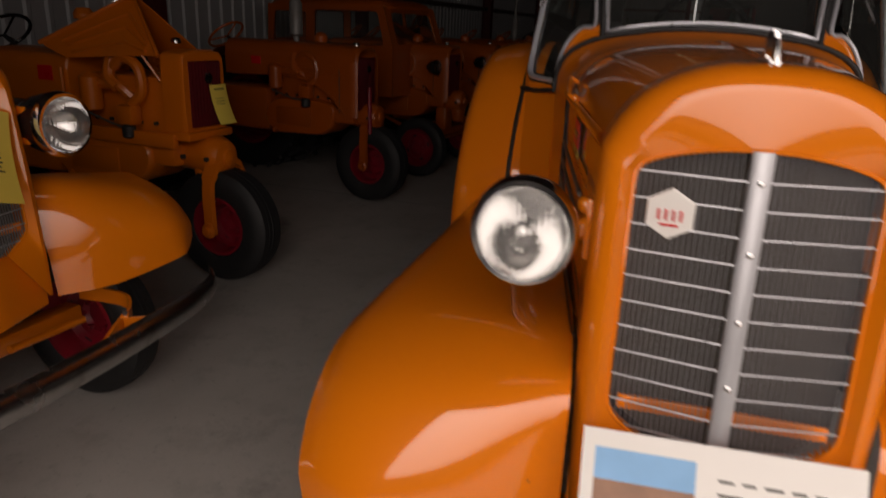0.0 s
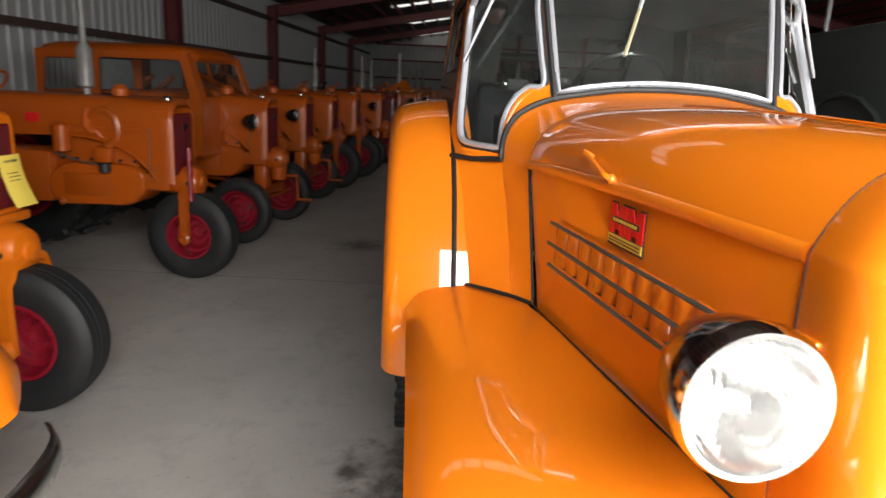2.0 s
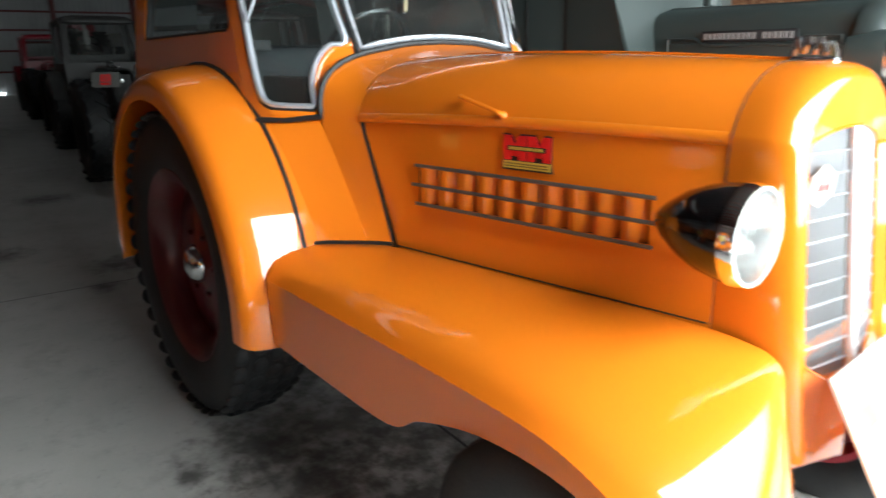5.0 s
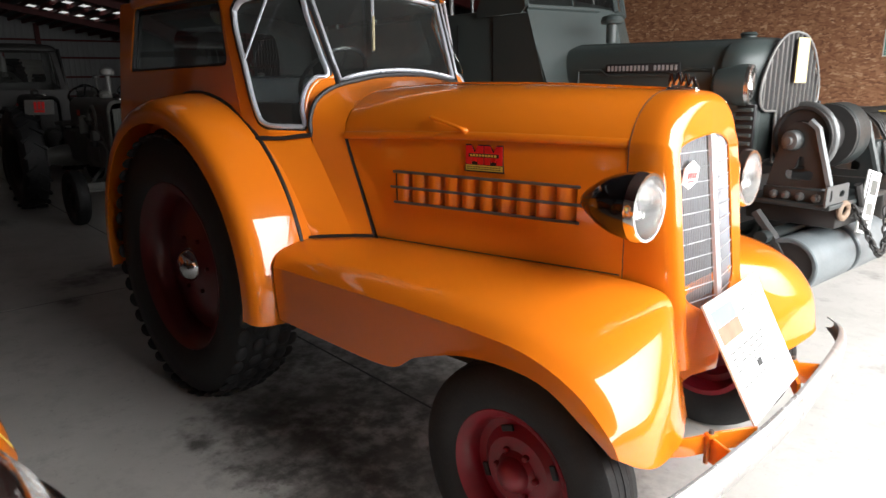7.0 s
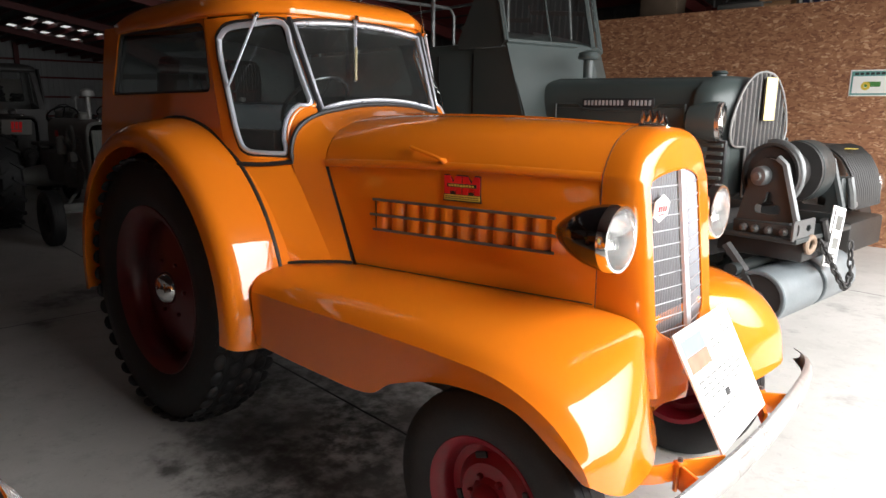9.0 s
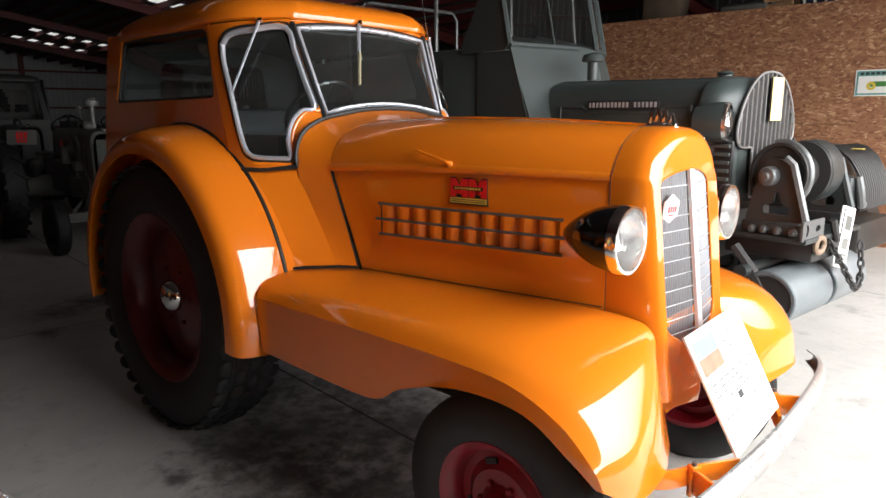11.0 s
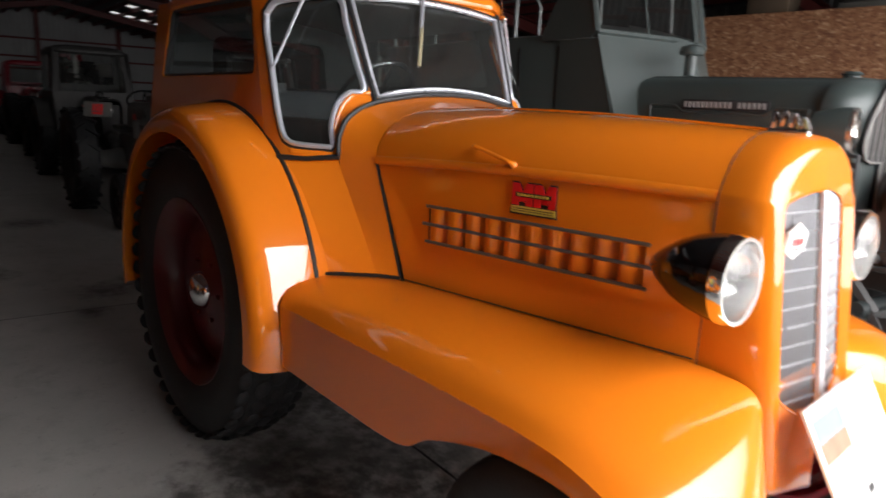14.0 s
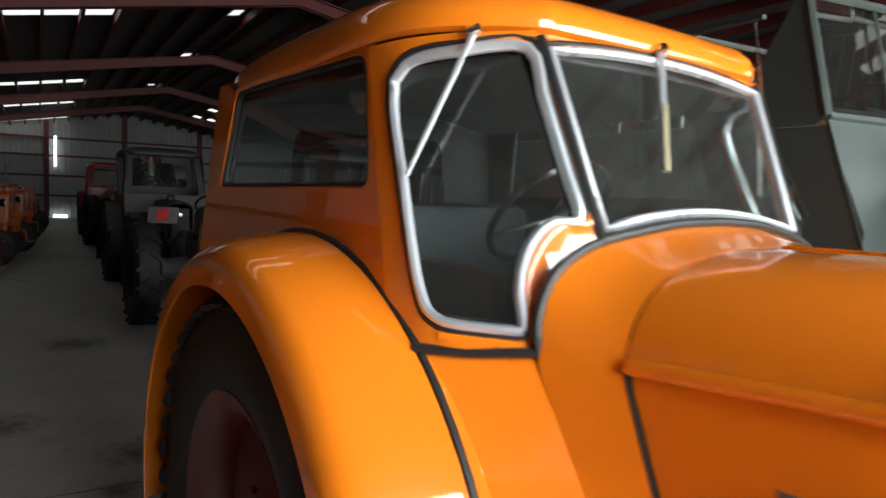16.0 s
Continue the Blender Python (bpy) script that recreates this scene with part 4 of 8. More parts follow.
def front_fender(root, s, paint, long=True):
    """Sweeping front fender, from the rear arch to the drooping nose."""
    inner = [(0.80, 0.56, 0.968), (1.2, 0.462, 0.966), (1.6, 0.400, 0.964), (1.95, 0.335, 0.962), (2.2, 0.308, 0.955), (2.306, 0.297, 0.915), (2.335, 0.295, 0.78), (2.39, 0.29, 0.535)]
    a = [(0.79, 0.66, 0.966), (1.2, 0.58, 0.971), (1.6, 0.54, 0.972), (1.95, 0.50, 0.971), (2.18, 0.49, 0.960), (2.36, 0.475, 0.897), (2.435, 0.49, 0.76), (2.468, 0.50, 0.55)]
    b = [(0.80, 0.76, 0.958), (1.2, 0.72, 0.963), (1.6, 0.695, 0.965), (1.95, 0.68, 0.962), (2.18, 0.67, 0.945), (2.36, 0.67, 0.88), (2.47, 0.68, 0.74), (2.500, 0.69, 0.572)]
    c = [(0.83, 0.84, 0.932), (1.2, 0.825, 0.938), (1.6, 0.82, 0.940), (1.95, 0.82, 0.936), (2.17, 0.815, 0.912), (2.345, 0.805, 0.842), (2.45, 0.79, 0.725), (2.482, 0.770, 0.590)]
    d = [(0.855, 0.880, 0.885), (1.2, 0.880, 0.886), (1.6, 0.880, 0.888), (1.95, 0.882, 0.886), (2.16, 0.880, 0.868), (2.32, 0.870, 0.800), (2.42, 0.855, 0.70), (2.448, 0.835, 0.628)]
    e = [(0.870, 0.876, 0.655), (1.22, 0.868, 0.640), (1.545, 0.862, 0.640), (1.70, 0.870, 0.722), (1.95, 0.885, 0.800), (2.20, 0.882, 0.797), (2.36, 0.868, 0.700), (2.425, 0.840, 0.630)]
    inner, a, b, c, d, e = [[(px, py * (1 + 0.035 * min(1.0, max(0.0, (py - 0.4) / 0.3))), pz) for px, py, pz in q] for q in (inner, a, b, c, d, e)]
    n = 44
    start = 0 if long else int(n * 0.55)
    if not long:
        # shorter fender that ends higher, well above the bumper
        inner = inner[:4] + [(2.12, 0.30, 1.045), (2.235, 0.30, 0.985), (2.29, 0.30, 0.82), (2.315, 0.30, 0.63)]
        a = a[:4] + [(2.16, 0.45, 1.045), (2.32, 0.45, 0.985), (2.41, 0.46, 0.83), (2.43, 0.47, 0.64)]
        b, c, d, e = [[(px + 0.015, py, 0.65 + (pz - 0.535) * 0.86) for px, py, pz in q] for q in (b, c, d, e)]
    cs = [curve_points(q, n)[start:] for q in (inner, a, b, c, d)]
    rows = [[Vector((p.x, s * p.y, p.z)) for p in curve_points([q[i] for q in cs], 17)] for i in range(n - start)]
    bm = grid(rows)
    inside = [v for v in bm.verts if not v.is_boundary]
    for _ in range(4):
        bmesh.ops.smooth_vert(bm, verts=inside, factor=0.5, use_axis_x=True, use_axis_y=True, use_axis_z=True)
    fender = part("front_fender", bm, paint, root, "sweeping orange front fender")
    thick(fender, 0.004, -1 if s > 0 else -1)
    skirt = []
    dd, ee = curve_points(d, n)[start:], curve_points(e, n)[start:]
    for i in range(n - start):
        p, q = dd[i], ee[i]
        mid = p.lerp(q, 0.4)
        mid.y += 0.002
        skirt.append([Vector((v.x, s * v.y, v.z)) for v in curve_points([p, mid, q], 7)])
    sk = part("skirt", grid(skirt), paint, fender, "lower skirt of the fender")
    thick(sk, 0.004)
    if long:
        # inner wheel well: a dark sheet gives the fender's inside its shade
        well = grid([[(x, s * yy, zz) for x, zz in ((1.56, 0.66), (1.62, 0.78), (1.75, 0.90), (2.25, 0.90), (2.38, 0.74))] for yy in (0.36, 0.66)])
        part("wheel_well", well, DARK, fender, "dark sheet for the shade inside the fender")
        # thin black tube draws the shadow line where fender meets hood
        part("fender_shadow_line", tube([(1.03 + k * 0.137, s * (0.4955 + (0.318 - 0.4955) * k / 8), 0.972) for k in range(9)], 0.0028, 6), GASKET, fender)
    return fender


def bumper(root, paint, wide=1.0):
    pts = curve_points([(2.47, -1.03, 0.52), (2.54, -0.93, 0.505), (2.585, -0.72, 0.50), (2.615, -0.35, 0.50), (2.625, 0, 0.50), (2.615, 0.35, 0.50), (2.585, 0.72, 0.50), (2.54, 0.93, 0.505), (2.47, 1.03, 0.52)], 41)
    pts = [Vector((p.x, p.y * (1.03 if wide == 1.0 else wide), p.z)) for p in pts]
    rows = []
    for k in range(9):
        a = -math.pi / 2 + math.pi * k / 8
        rows.append([p + Vector((0.034 * math.cos(a) - 0.004, 0, 0.058 * math.sin(a) * (1 - 0.45 * abs(p.y / 1.03) ** 6))) for p in pts])
    b = part("bumper", grid(rows), BUMPER if wide == 1.0 else CHROME_DULL, root, "curved chrome front bumper")
    thick(b, 0.004)
    for s in (-1, 1):
        # flat strap from under the fender to the bumper, and the clamp that ties them
        line = curve_points([(2.12, s * 0.56, 0.52), (2.34, s * 0.57, 0.52), (2.455, s * 0.49, 0.515), (2.515, s * 0.37, 0.512), (2.592, s * 0.22, 0.505)], 18)
        rows = []
        for k, p in enumerate(line):
            d = (line[min(k + 1, 17)] - line[max(k - 1, 0)]).normalized()
            side = Vector((-d.y, d.x, 0)) * 0.006
            rows.append([p + side + Vector((0, 0, h)) for h in (-0.03, 0.03)] + [p - side + Vector((0, 0, h)) for h in (0.03, -0.03)])
        bm = grid(rows, None, True)
        cap(bm, rows[-1])
        cap(bm, list(reversed(rows[0])))
        part("bumper_strap", bm, paint, b, "flat orange strap behind the bumper")
        m = Matrix.Translation((2.555, s * 0.425, 0.50)) @ pose(0, 0, 0, 0, 0, s * 32)
        bm = box((0, 0, 0), (0.105, 0.012, 0.085), m, 0.003)
        add_box(bm, (-0.045, 0, 0.046), (0.030, 0.034, 0.014), m, 0.003)
        add_box(bm, (-0.045, s * 0.012, 0.0), (0.016, 0.012, 0.10), m, 0.003)
        clamp = part("bumper_clamp", bm, paint, b, "orange bumper clamp")
        part("bolt", lathe([(0, 0.009), (0.012, 0.009), (0.014, 0.002)], 6, m @ Matrix.Translation((-0.045, 0, 0.053)) @ pose(0, 0, 0, 0, -90, 0)), STEEL, clamp)
    return b


def chassis(root, paint):
    part("frame", box((1.25, 0, 0.60), (1.7, 0.42, 0.16), None, 0.01), IRON, root, "dark chassis frame")
    part("engine_block", box((1.45, 0, 0.82), (0.95, 0.34, 0.36), None, 0.02), IRON, root, "dark engine block")
    part("gearbox", box((0.35, 0, 0.66), (1.1, 0.5, 0.42), None, 0.04), IRON, root, "dark gearbox casing")
    part("rear_axle", lathe([(-0.62, 0.08), (-0.3, 0.11), (0.3, 0.11), (0.62, 0.08)], 16, Matrix.Translation((0, 0, 0.73)) @ pose(0, 0, 0, 0, 0, 90)), IRON, root, "dark rear axle")
    # low box added to stop daylight running through under the engine
    part("oil_pan", box((1.45, 0, 0.45), (1.0, 0.36, 0.22), None, 0.04), IRON, root, "dark oil pan, added to block light under the tractor")
    part("radiator_base", box((2.12, 0, 0.62), (0.10, 0.52, 0.22), None, 0.01), IRON, root)
    part("front_axle", box((2.03, 0, 0.40), (0.09, 1.20, 0.08), None, 0.012), paint, root, "orange front axle beam")
    for s in (-1, 1):
        part("steering_link", tube([(2.13, s * 0.55, 0.40), (2.15, s * 0.2, 0.42)], 0.016, 8), paint, root)


def rear_fender(root, s, paint):
    """Broad arch over the rear wheel, rolled at its outer lip."""
    sec = [(0.66, 0.852), (0.72, 0.855), (0.78, 0.8525), (0.85, 0.844), (0.93, 0.826), (0.965, 0.806), (0.984, 0.772), (0.990, 0.72)]
    sec = [(p.x * 1.012, p.y) for p in curve_points([(a, b, 0) for a, b in sec], 22)]
    rows = []
    n = 48
    for k in range(n):
        a = radians(-7 + k * (189 - -7) / (n - 1))
        grow = 1.0 + 0.016 * math.cos(a)
        rows.append([(r * grow * math.cos(a) + 0.0, s * y, 0.725 + r * math.sin(a)) for y, r in sec])
    f = part("rear_fender", grid(rows), paint, root, "broad arched orange rear fender")
    thick(f, 0.005)
    pts = [(0.853 * (1 + 0.016 * math.cos(a)) * math.cos(a), s * 0.742, 0.728 + 0.853 * math.sin(a)) for a in (radians(14 + k * 6) for k in range(18))]
    part("welt", tube(pts, 0.010, 8), GASKET, f, "black rubber welt")
    return f


def cab_y(z):
    return 0.747 - (z - 1.385) * 0.115


def corner_at(s, z):
    """Cab corner between side wall (s = 0) and windscreen edge (s = 1), on the right-hand side."""
    p0 = Vector((0.235 + (1.95 - z) * 0.41, -cab_y(z), z))
    xw, yw = 0.708 - (z - 1.62) * 0.40, 0.405 + (z - 1.62) * 0.09
    p2 = Vector((xw, -yw, z))
    p1 = Vector((p0.x + 0.20, -cab_y(z) * 0.985, z))
    return p0 * (1 - s) ** 2 + p1 * 2 * s * (1 - s) + p2 * s * s


def screen_at(u, z):
    xw, yw = 0.708 - (z - 1.62) * 0.40, 0.405 + (z - 1.62) * 0.09
    return Vector((xw + 0.014 * (1 - u * u), u * yw, z))


def cab(root, paint):
    body = part("cab_floor", box((-0.22, 0, 1.02), (1.3, 1.26, 0.05), None, 0.01), DARK, root, "dark cab floor")
    # side walls with a long rear window each
    for s in (-1, 1):
        def side3(u, v):
            return Vector((u, s * cab_y(v), v))
        front = [(0.235 + (1.95 - z) * 0.41, z) for z in (1.30, 1.385, 1.5, 1.6, 1.7, 1.8, 1.9, 2.06)]
        rear = [(-0.93 - 0.015 * math.sin((z - 1.3) * 4), z) for z in (2.06, 1.9, 1.8, 1.7, 1.6, 1.5, 1.3)]
        win = rounded([(-0.80, 1.684), (0.300, 1.698), (0.200, 2.028), (-0.735, 2.034)], [0.035, 0.05, 0.06, 0.05])
        wall = part("cab_side", plate(front + rear, [along(win, 0.12)], side3), paint, root, "orange cab side wall")
        thick(wall, 0.012, 1 if s < 0 else -1)
        ring = [side3(u, v) + Vector((0, s * 0.010, 0)) for u, v in win]
        part("window_moulding", tube([p - Vector((0, s * 0.006, 0)) for p in ring], 0.007, 8, True), paint, wall)
        part("window_gasket", tube([side3(-0.26 + (u + 0.26) * 0.985, 1.85 + (v - 1.85) * 0.95) + Vector((0, -s * 0.002, 0)) for u, v in win], 0.011, 6, True), GASKET, wall, "black window gasket")
        pane = part("side_window", plate([(-0.26 + (u + 0.26) * 0.99, 1.85 + (v - 1.85) * 0.97) for u, v in win], [], lambda u, v: side3(u, v) - Vector((0, s * 0.012, 0))), GLASS, wall, "dusty side window pane", smooth=False)
        thick(pane, 0.005)
        pane.visible_shadow = False
        # rain gutter
        part("gutter", tube(curve_points([side3(-0.95, 1.94), side3(-0.86, 2.028), side3(-0.5, 2.054), side3(0.0, 2.054), side3(0.18, 2.046), side3(0.235, 2.01), side3(0.255, 1.955)], 30), 0.0085, 6), paint, wall)
        # corner post and its odd-shaped window
        def corner3(a, v):
            p = corner_at(a, v)
            p.y *= -s
            return p
        outer = [(0, z) for z in (1.385, 1.5, 1.6, 1.7, 1.8, 1.9, 2.03)] + [(k / 8, 2.03 + 0.02 * k / 8) for k in range(1, 9)] + [(1, z) for z in (1.95, 1.85, 1.75, 1.62, 1.5, 1.385)] + [(1 - k / 8, 1.385) for k in range(1, 8)]
        hole = [(0.20, 1.94), (0.34, 1.985), (0.60, 2.003), (0.945, 2.014), (0.955, 1.90), (0.96, 1.75), (0.96, 1.655)]
        hole += [(0.96 - 0.29 * math.sin(a), 1.655 - 0.215 * (1 - math.cos(a))) for a in (radians(18), radians(36), radians(54), radians(72), radians(90))]
        hole += [(0.60, 1.434), (0.40, 1.438), (0.31, 1.447), (0.25, 1.475), (0.215, 1.56), (0.195, 1.72), (0.175, 1.86)]
        post = part("cab_corner", plate(outer, [hole], corner3), paint, root, "orange cab corner post")
        thick(post, 0.012, 1 if s < 0 else -1)
        ring = curve_points([corner3(a, v) for a, v in hole + hole[:1]], 70)[:-1]
        out = Vector((0.006, s * 0.008, 0))
        part("window_frame", tube([p + out for p in ring], 0.0138, 8, True, flat=0.8), ALU, post, "dull aluminium window frame")
        mid = sum(ring, Vector()) / len(ring)
        part("window_gasket", tube([mid + (p - mid) * 1.055 + out * 0.5 for p in ring], 0.0105, 6, True), GASKET, post, "black rubber gasket")
        # added bead: covers the flat band so the door reflects as a thin line
        low = [mid + (p - mid) * 1.125 - out * 0.2 for p in ring if p.z < 1.685 and p.x > mid.x + 0.02]
        part("reflection_bead", tube(low, 0.015, 10), paint, post, "orange bead added to narrow the reflection under the corner window")
        c0, c1, c2 = corner3(0.2, 1.95), corner3(0.93, 1.98), corner3(0.45, 1.44)
        nrm = (c1 - c0).cross(c2 - c0).normalized()
        def flat3(a, v):
            p = corner3(a, v)
            return p - nrm * (p - c0).dot(nrm) - out * 0.3
        pane = part("corner_window", plate(hole, [], flat3), GLASS, post, "dusty corner window pane", smooth=False)
        thick(pane, 0.004)
        pane.visible_shadow = False
        # wiper, parked aslant
        a, b = corner3(0.74, 2.045) + out * 4, corner3(0.25, 1.73) + out * 3.5
        wp = part("wiper", tube([a, a.lerp(b, 0.5), b], [0.0075, 0.006, 0.005], 6), ALU, post, "thin bright wiper arm")
        part("wiper_pivot", lathe([(-0.02, 0.012), (0.01, 0.012), (0.016, 0.004)], 10, Matrix.Translation(a)), CHROME, wp)
        part("wiper_blade", tube([a.lerp(b, 0.55) - out, b - out], 0.004, 5), GASKET, wp)
    # windscreen between the corner posts
    us = [-1 + k / 8 for k in range(17)]
    outer = [(u, 1.585 + 0.045 * (1 - u * u)) for u in us] + [(1, z) for z in (1.7, 1.8, 1.9)] + [(u, 2.05 + 0.03 * (1 - u * u)) for u in reversed(us)] + [(-1, z) for z in (1.9, 1.8, 1.7)]
    ins = [-0.96 + 1.92 * k / 16 for k in range(17)]
    hole = [(u, 1.625 + 0.045 * (1 - u * u)) for u in ins] + [(0.962, z) for z in (1.72, 1.81, 1.9)] + [(u, 2.008 + 0.028 * (1 - u * u)) for u in reversed(ins)] + [(-0.962, z) for z in (1.9, 1.81, 1.72)]
    wall = part("windscreen_surround", plate(outer, [hole], screen_at), paint, root, "orange windscreen surround")
    thick(wall, 0.012)
    ring = [screen_at(u, z) for u, z in hole]
    out = Vector((0.008, 0, 0.003))
    part("window_frame", tube([p + out for p in ring], 0.0138, 8, True, flat=0.8), ALU, wall, "bright aluminium windscreen frame")
    part("window_gasket", tube([screen_at(u * 1.035, 1.83 + (z - 1.83) * 1.075) + out * 0.4 for u, z in hole], 0.0105, 6, True), GASKET, wall, "black rubber gasket")
    pane = part("windscreen", plate(hole, [], lambda u, v: Vector((0.713 - (v - 1.62) * 0.40, screen_at(u, v).y, v))), GLASS, wall, "dusty windscreen pane", smooth=False)
    thick(pane, 0.005)
    pane.visible_shadow = False
    a, b = screen_at(-0.10, 2.06) + out * 3.2, screen_at(-0.37, 1.755) + out * 2.8
    wp = part("wiper", tube([a, a.lerp(b, 0.5), b], [0.010, 0.008, 0.006], 6), ALU, wall, "thin bright wiper arm")
    part("wiper_blade", tube([a.lerp(b, 0.48) + out * 0.6, b + out * 0.4], 0.0075, 6), surface("yellowed_wiper_rubber", (0.36, 0.32, 0.20), 0.6), wp, "yellowed wiper blade")
    bmesh_head = lathe([(-0.02, 0.016), (0.012, 0.015), (0.02, 0.006)], 12, Matrix.Translation(a))
    part("wiper_pivot", bmesh_head, CHROME, wp)
    # cowl from the windscreen's foot to the hood
    prof = both(smooth_half(HOOD_REAR + [(0.5065, 1.36), (0.5055, 1.33), (0.502, 1.22), (0.498, 1.10), (0.49, 0.965)], 3))
    back_half = [(0.735, 0.0, 1.648), (0.734, 0.16, 1.642), (0.728, 0.29, 1.624), (0.720, 0.40, 1.604), (0.716, 0.485, 1.572), (0.716, 0.545, 1.525), (0.717, 0.574, 1.455), (0.725, 0.576, 1.392), (0.745, 0.573, 1.335), (0.79, 0.563, 1.245), (0.865, 0.556, 1.12), (0.955, 0.552, 0.965)]
    bh = curve_points(back_half, (len(back_half) - 1) * 3 + 1)
    back = [Vector((p.x, -p.y, p.z)) for p in reversed(bh)] + [p.copy() for p in bh[1:]]
    frontc = []
    for y, z in prof:
        lean = max(0.0, 1.39 - z) / 0.41 * 0.146
        frontc.append(Vector((HX0 - 0.006 + lean, y, z)))
    rows = []
    for k in range(8):
        f = k / 7
        rows.append([p.lerp(q, f) + Vector((0, 0, -0.005 * math.sin(math.pi * f))) for p, q in zip(back, frontc)])
    cowl = part("cowl", grid(rows), paint, root, "orange scuttle between cab and hood")
    thick(cowl, 0.004)
    trim = [Vector((p.x + 0.006, -p.y - 0.004, p.z + 0.006)) for p in reversed(bh[:22])]
    trim = [Vector((0.545, -0.752, 1.386)), Vector((0.63, -0.675, 1.386))] + trim
    trim += [Vector((p.x, -p.y, p.z)) for p in reversed(trim[:-1])]
    part("belt_trim", tube(trim, 0.0105, 8), GASKET, cowl, "black rubber belt moulding")
    # ledge between belt moulding and windscreen
    ledge = []
    for s in (-1, 1):
        rows = []
        for k in range(9):
            f = k / 8
            q = corner_at(f, 1.385)
            t0 = Vector((0.53 + 0.18 * f, -0.755 + 0.175 * f, 1.382))
            rows.append([Vector((q.x - 0.02, -s * q.y * 0.98, 1.39)), Vector((t0.x, -s * t0.y, t0.z))])
        part("cab_ledge", grid(rows), paint, cowl)
        # panel between rear fender and hood
        rows = []
        for k in range(11):
            f = k / 10
            a = Vector((0.535, -0.748, 1.384)).lerp(Vector((0.782, -0.734, 0.955)), f)
            a.x += 0.055 * math.sin(math.pi * f)
            b = curve_points([(0.716, -0.574, 1.386), (0.80, -0.563, 1.235), (0.872, -0.557, 1.12), (0.966, -0.552, 0.968)], 11)[k]
            rows.append([Vector((p.x, -s * p.y, p.z)) for p in (a, a.lerp(b, 0.3), a.lerp(b, 0.7), b)])
        filler = part("filler_panel", grid(rows), paint, root, "flat orange panel between fender and hood")
        thick(filler, 0.004)
        edge = [(r[0].x, r[0].y + s * 0.004, r[0].z) for r in rows]
        part("panel_welt", tube(edge, 0.0105, 8), GASKET, filler, "black rubber welt")
        part("panel_welt", tube([(0.782, s * 0.734, 0.962), (0.87, s * 0.66, 0.974), (0.966, s * 0.55, 0.974), (1.03, s * 0.494, 0.972)], 0.0075, 6), GASKET, filler)
        part("panel_welt", tube(curve_points([(0.775, s * 0.735, 0.958), (0.80, s * 0.80, 0.945), (0.835, s * 0.855, 0.90), (0.862, s * 0.884, 0.83), (0.872, s * 0.884, 0.65)], 20), 0.0085, 6), GASKET, filler)
    # roof
    plan = [(0.532, 0.435), (0.41, 0.605), (0.22, 0.685), (-0.1, 0.692), (-0.5, 0.69), (-0.80, 0.67), (-0.935, 0.60), (-0.985, 0.40), (-1.0, 0.0)]
    fr = [(0.556, 0.0), (0.553, 0.2), (0.543, 0.37)]
    half = [Vector((x, y, 0)) for x, y in fr + plan]
    half = curve_points(half, 45)
    loop = half + [Vector((p.x, -p.y, 0)) for p in reversed(half[1:-1])]
    rows = []
    for sc, dz in ((0.995, -0.01), (1.012, 0.0), (1.016, 0.025), (1.0, 0.062), (0.965, 0.095), (0.90, 0.125), (0.78, 0.155), (0.6, 0.178), (0.4, 0.192), (0.2, 0.198), (0.02, 0.2)):
        row = []
        for p in loop:
            zr = 2.035 + 0.028 * max(0.0, (p.x + 0.2) / 0.75) - 0.02 * max(0.0, (-p.x - 0.6) / 0.4)
            zz = zr + dz * (1.0 - 0.20 * max(0.0, p.x / 0.55) - 0.12 * max(0, (-p.x - 0.3) / 0.7))
            row.append(Vector((-0.2 + (p.x + 0.2) * sc, p.y * sc, zz)))
        rows.append(row)
    bm = grid(rows, None, True)
    cap(bm, rows[-1])
    roof = part("cab_roof", bm, paint, root, "domed orange cab roof")
    part("roof_light", lathe([(-0.04, 0.012), (-0.03, 0.03), (0.02, 0.034), (0.034, 0.026), (0.036, 0.001)], 16, Matrix.Translation((0.12, -0.22, 2.255))), CHROME, roof, "small chrome roof lamp")
    part("aerial", tube([(0.63, 0.52, 1.60), (0.57, 0.515, 1.85), (0.50, 0.50, 2.25)], 0.003, 5), CHROME_DULL, roof, "thin whip aerial")
    # rear wall and what stands inside
    win = rounded([(-0.42, 1.60), (0.42, 1.60), (0.38, 1.95), (-0.38, 1.95)], 0.06)
    wall = part("cab_rear", plate([(-0.76, 0.9), (0.76, 0.9), (0.747, 1.4), (0.675, 2.03), (-0.675, 2.03), (-0.747, 1.4)], [win], lambda u, v: Vector((-0.935, u, v))), paint, root, "orange cab rear wall")
    thick(wall, 0.012)
    # near-black lining sheets, added to give the cab's inside its shade
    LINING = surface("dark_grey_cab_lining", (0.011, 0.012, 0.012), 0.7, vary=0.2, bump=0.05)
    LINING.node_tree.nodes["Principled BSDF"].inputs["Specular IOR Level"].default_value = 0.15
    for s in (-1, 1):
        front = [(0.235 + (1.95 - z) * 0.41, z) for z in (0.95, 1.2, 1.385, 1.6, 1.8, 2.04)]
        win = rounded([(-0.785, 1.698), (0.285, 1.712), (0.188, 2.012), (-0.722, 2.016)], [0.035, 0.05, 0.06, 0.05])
        part("cab_lining", plate(front + [(-0.92, 2.04), (-0.92, 0.95)], [along(win, 0.12)], lambda u, v: Vector((u, s * (cab_y(max(v, 1.38)) - 0.02), v))), LINING, body, "dark cab lining added for the shade inside the cab")
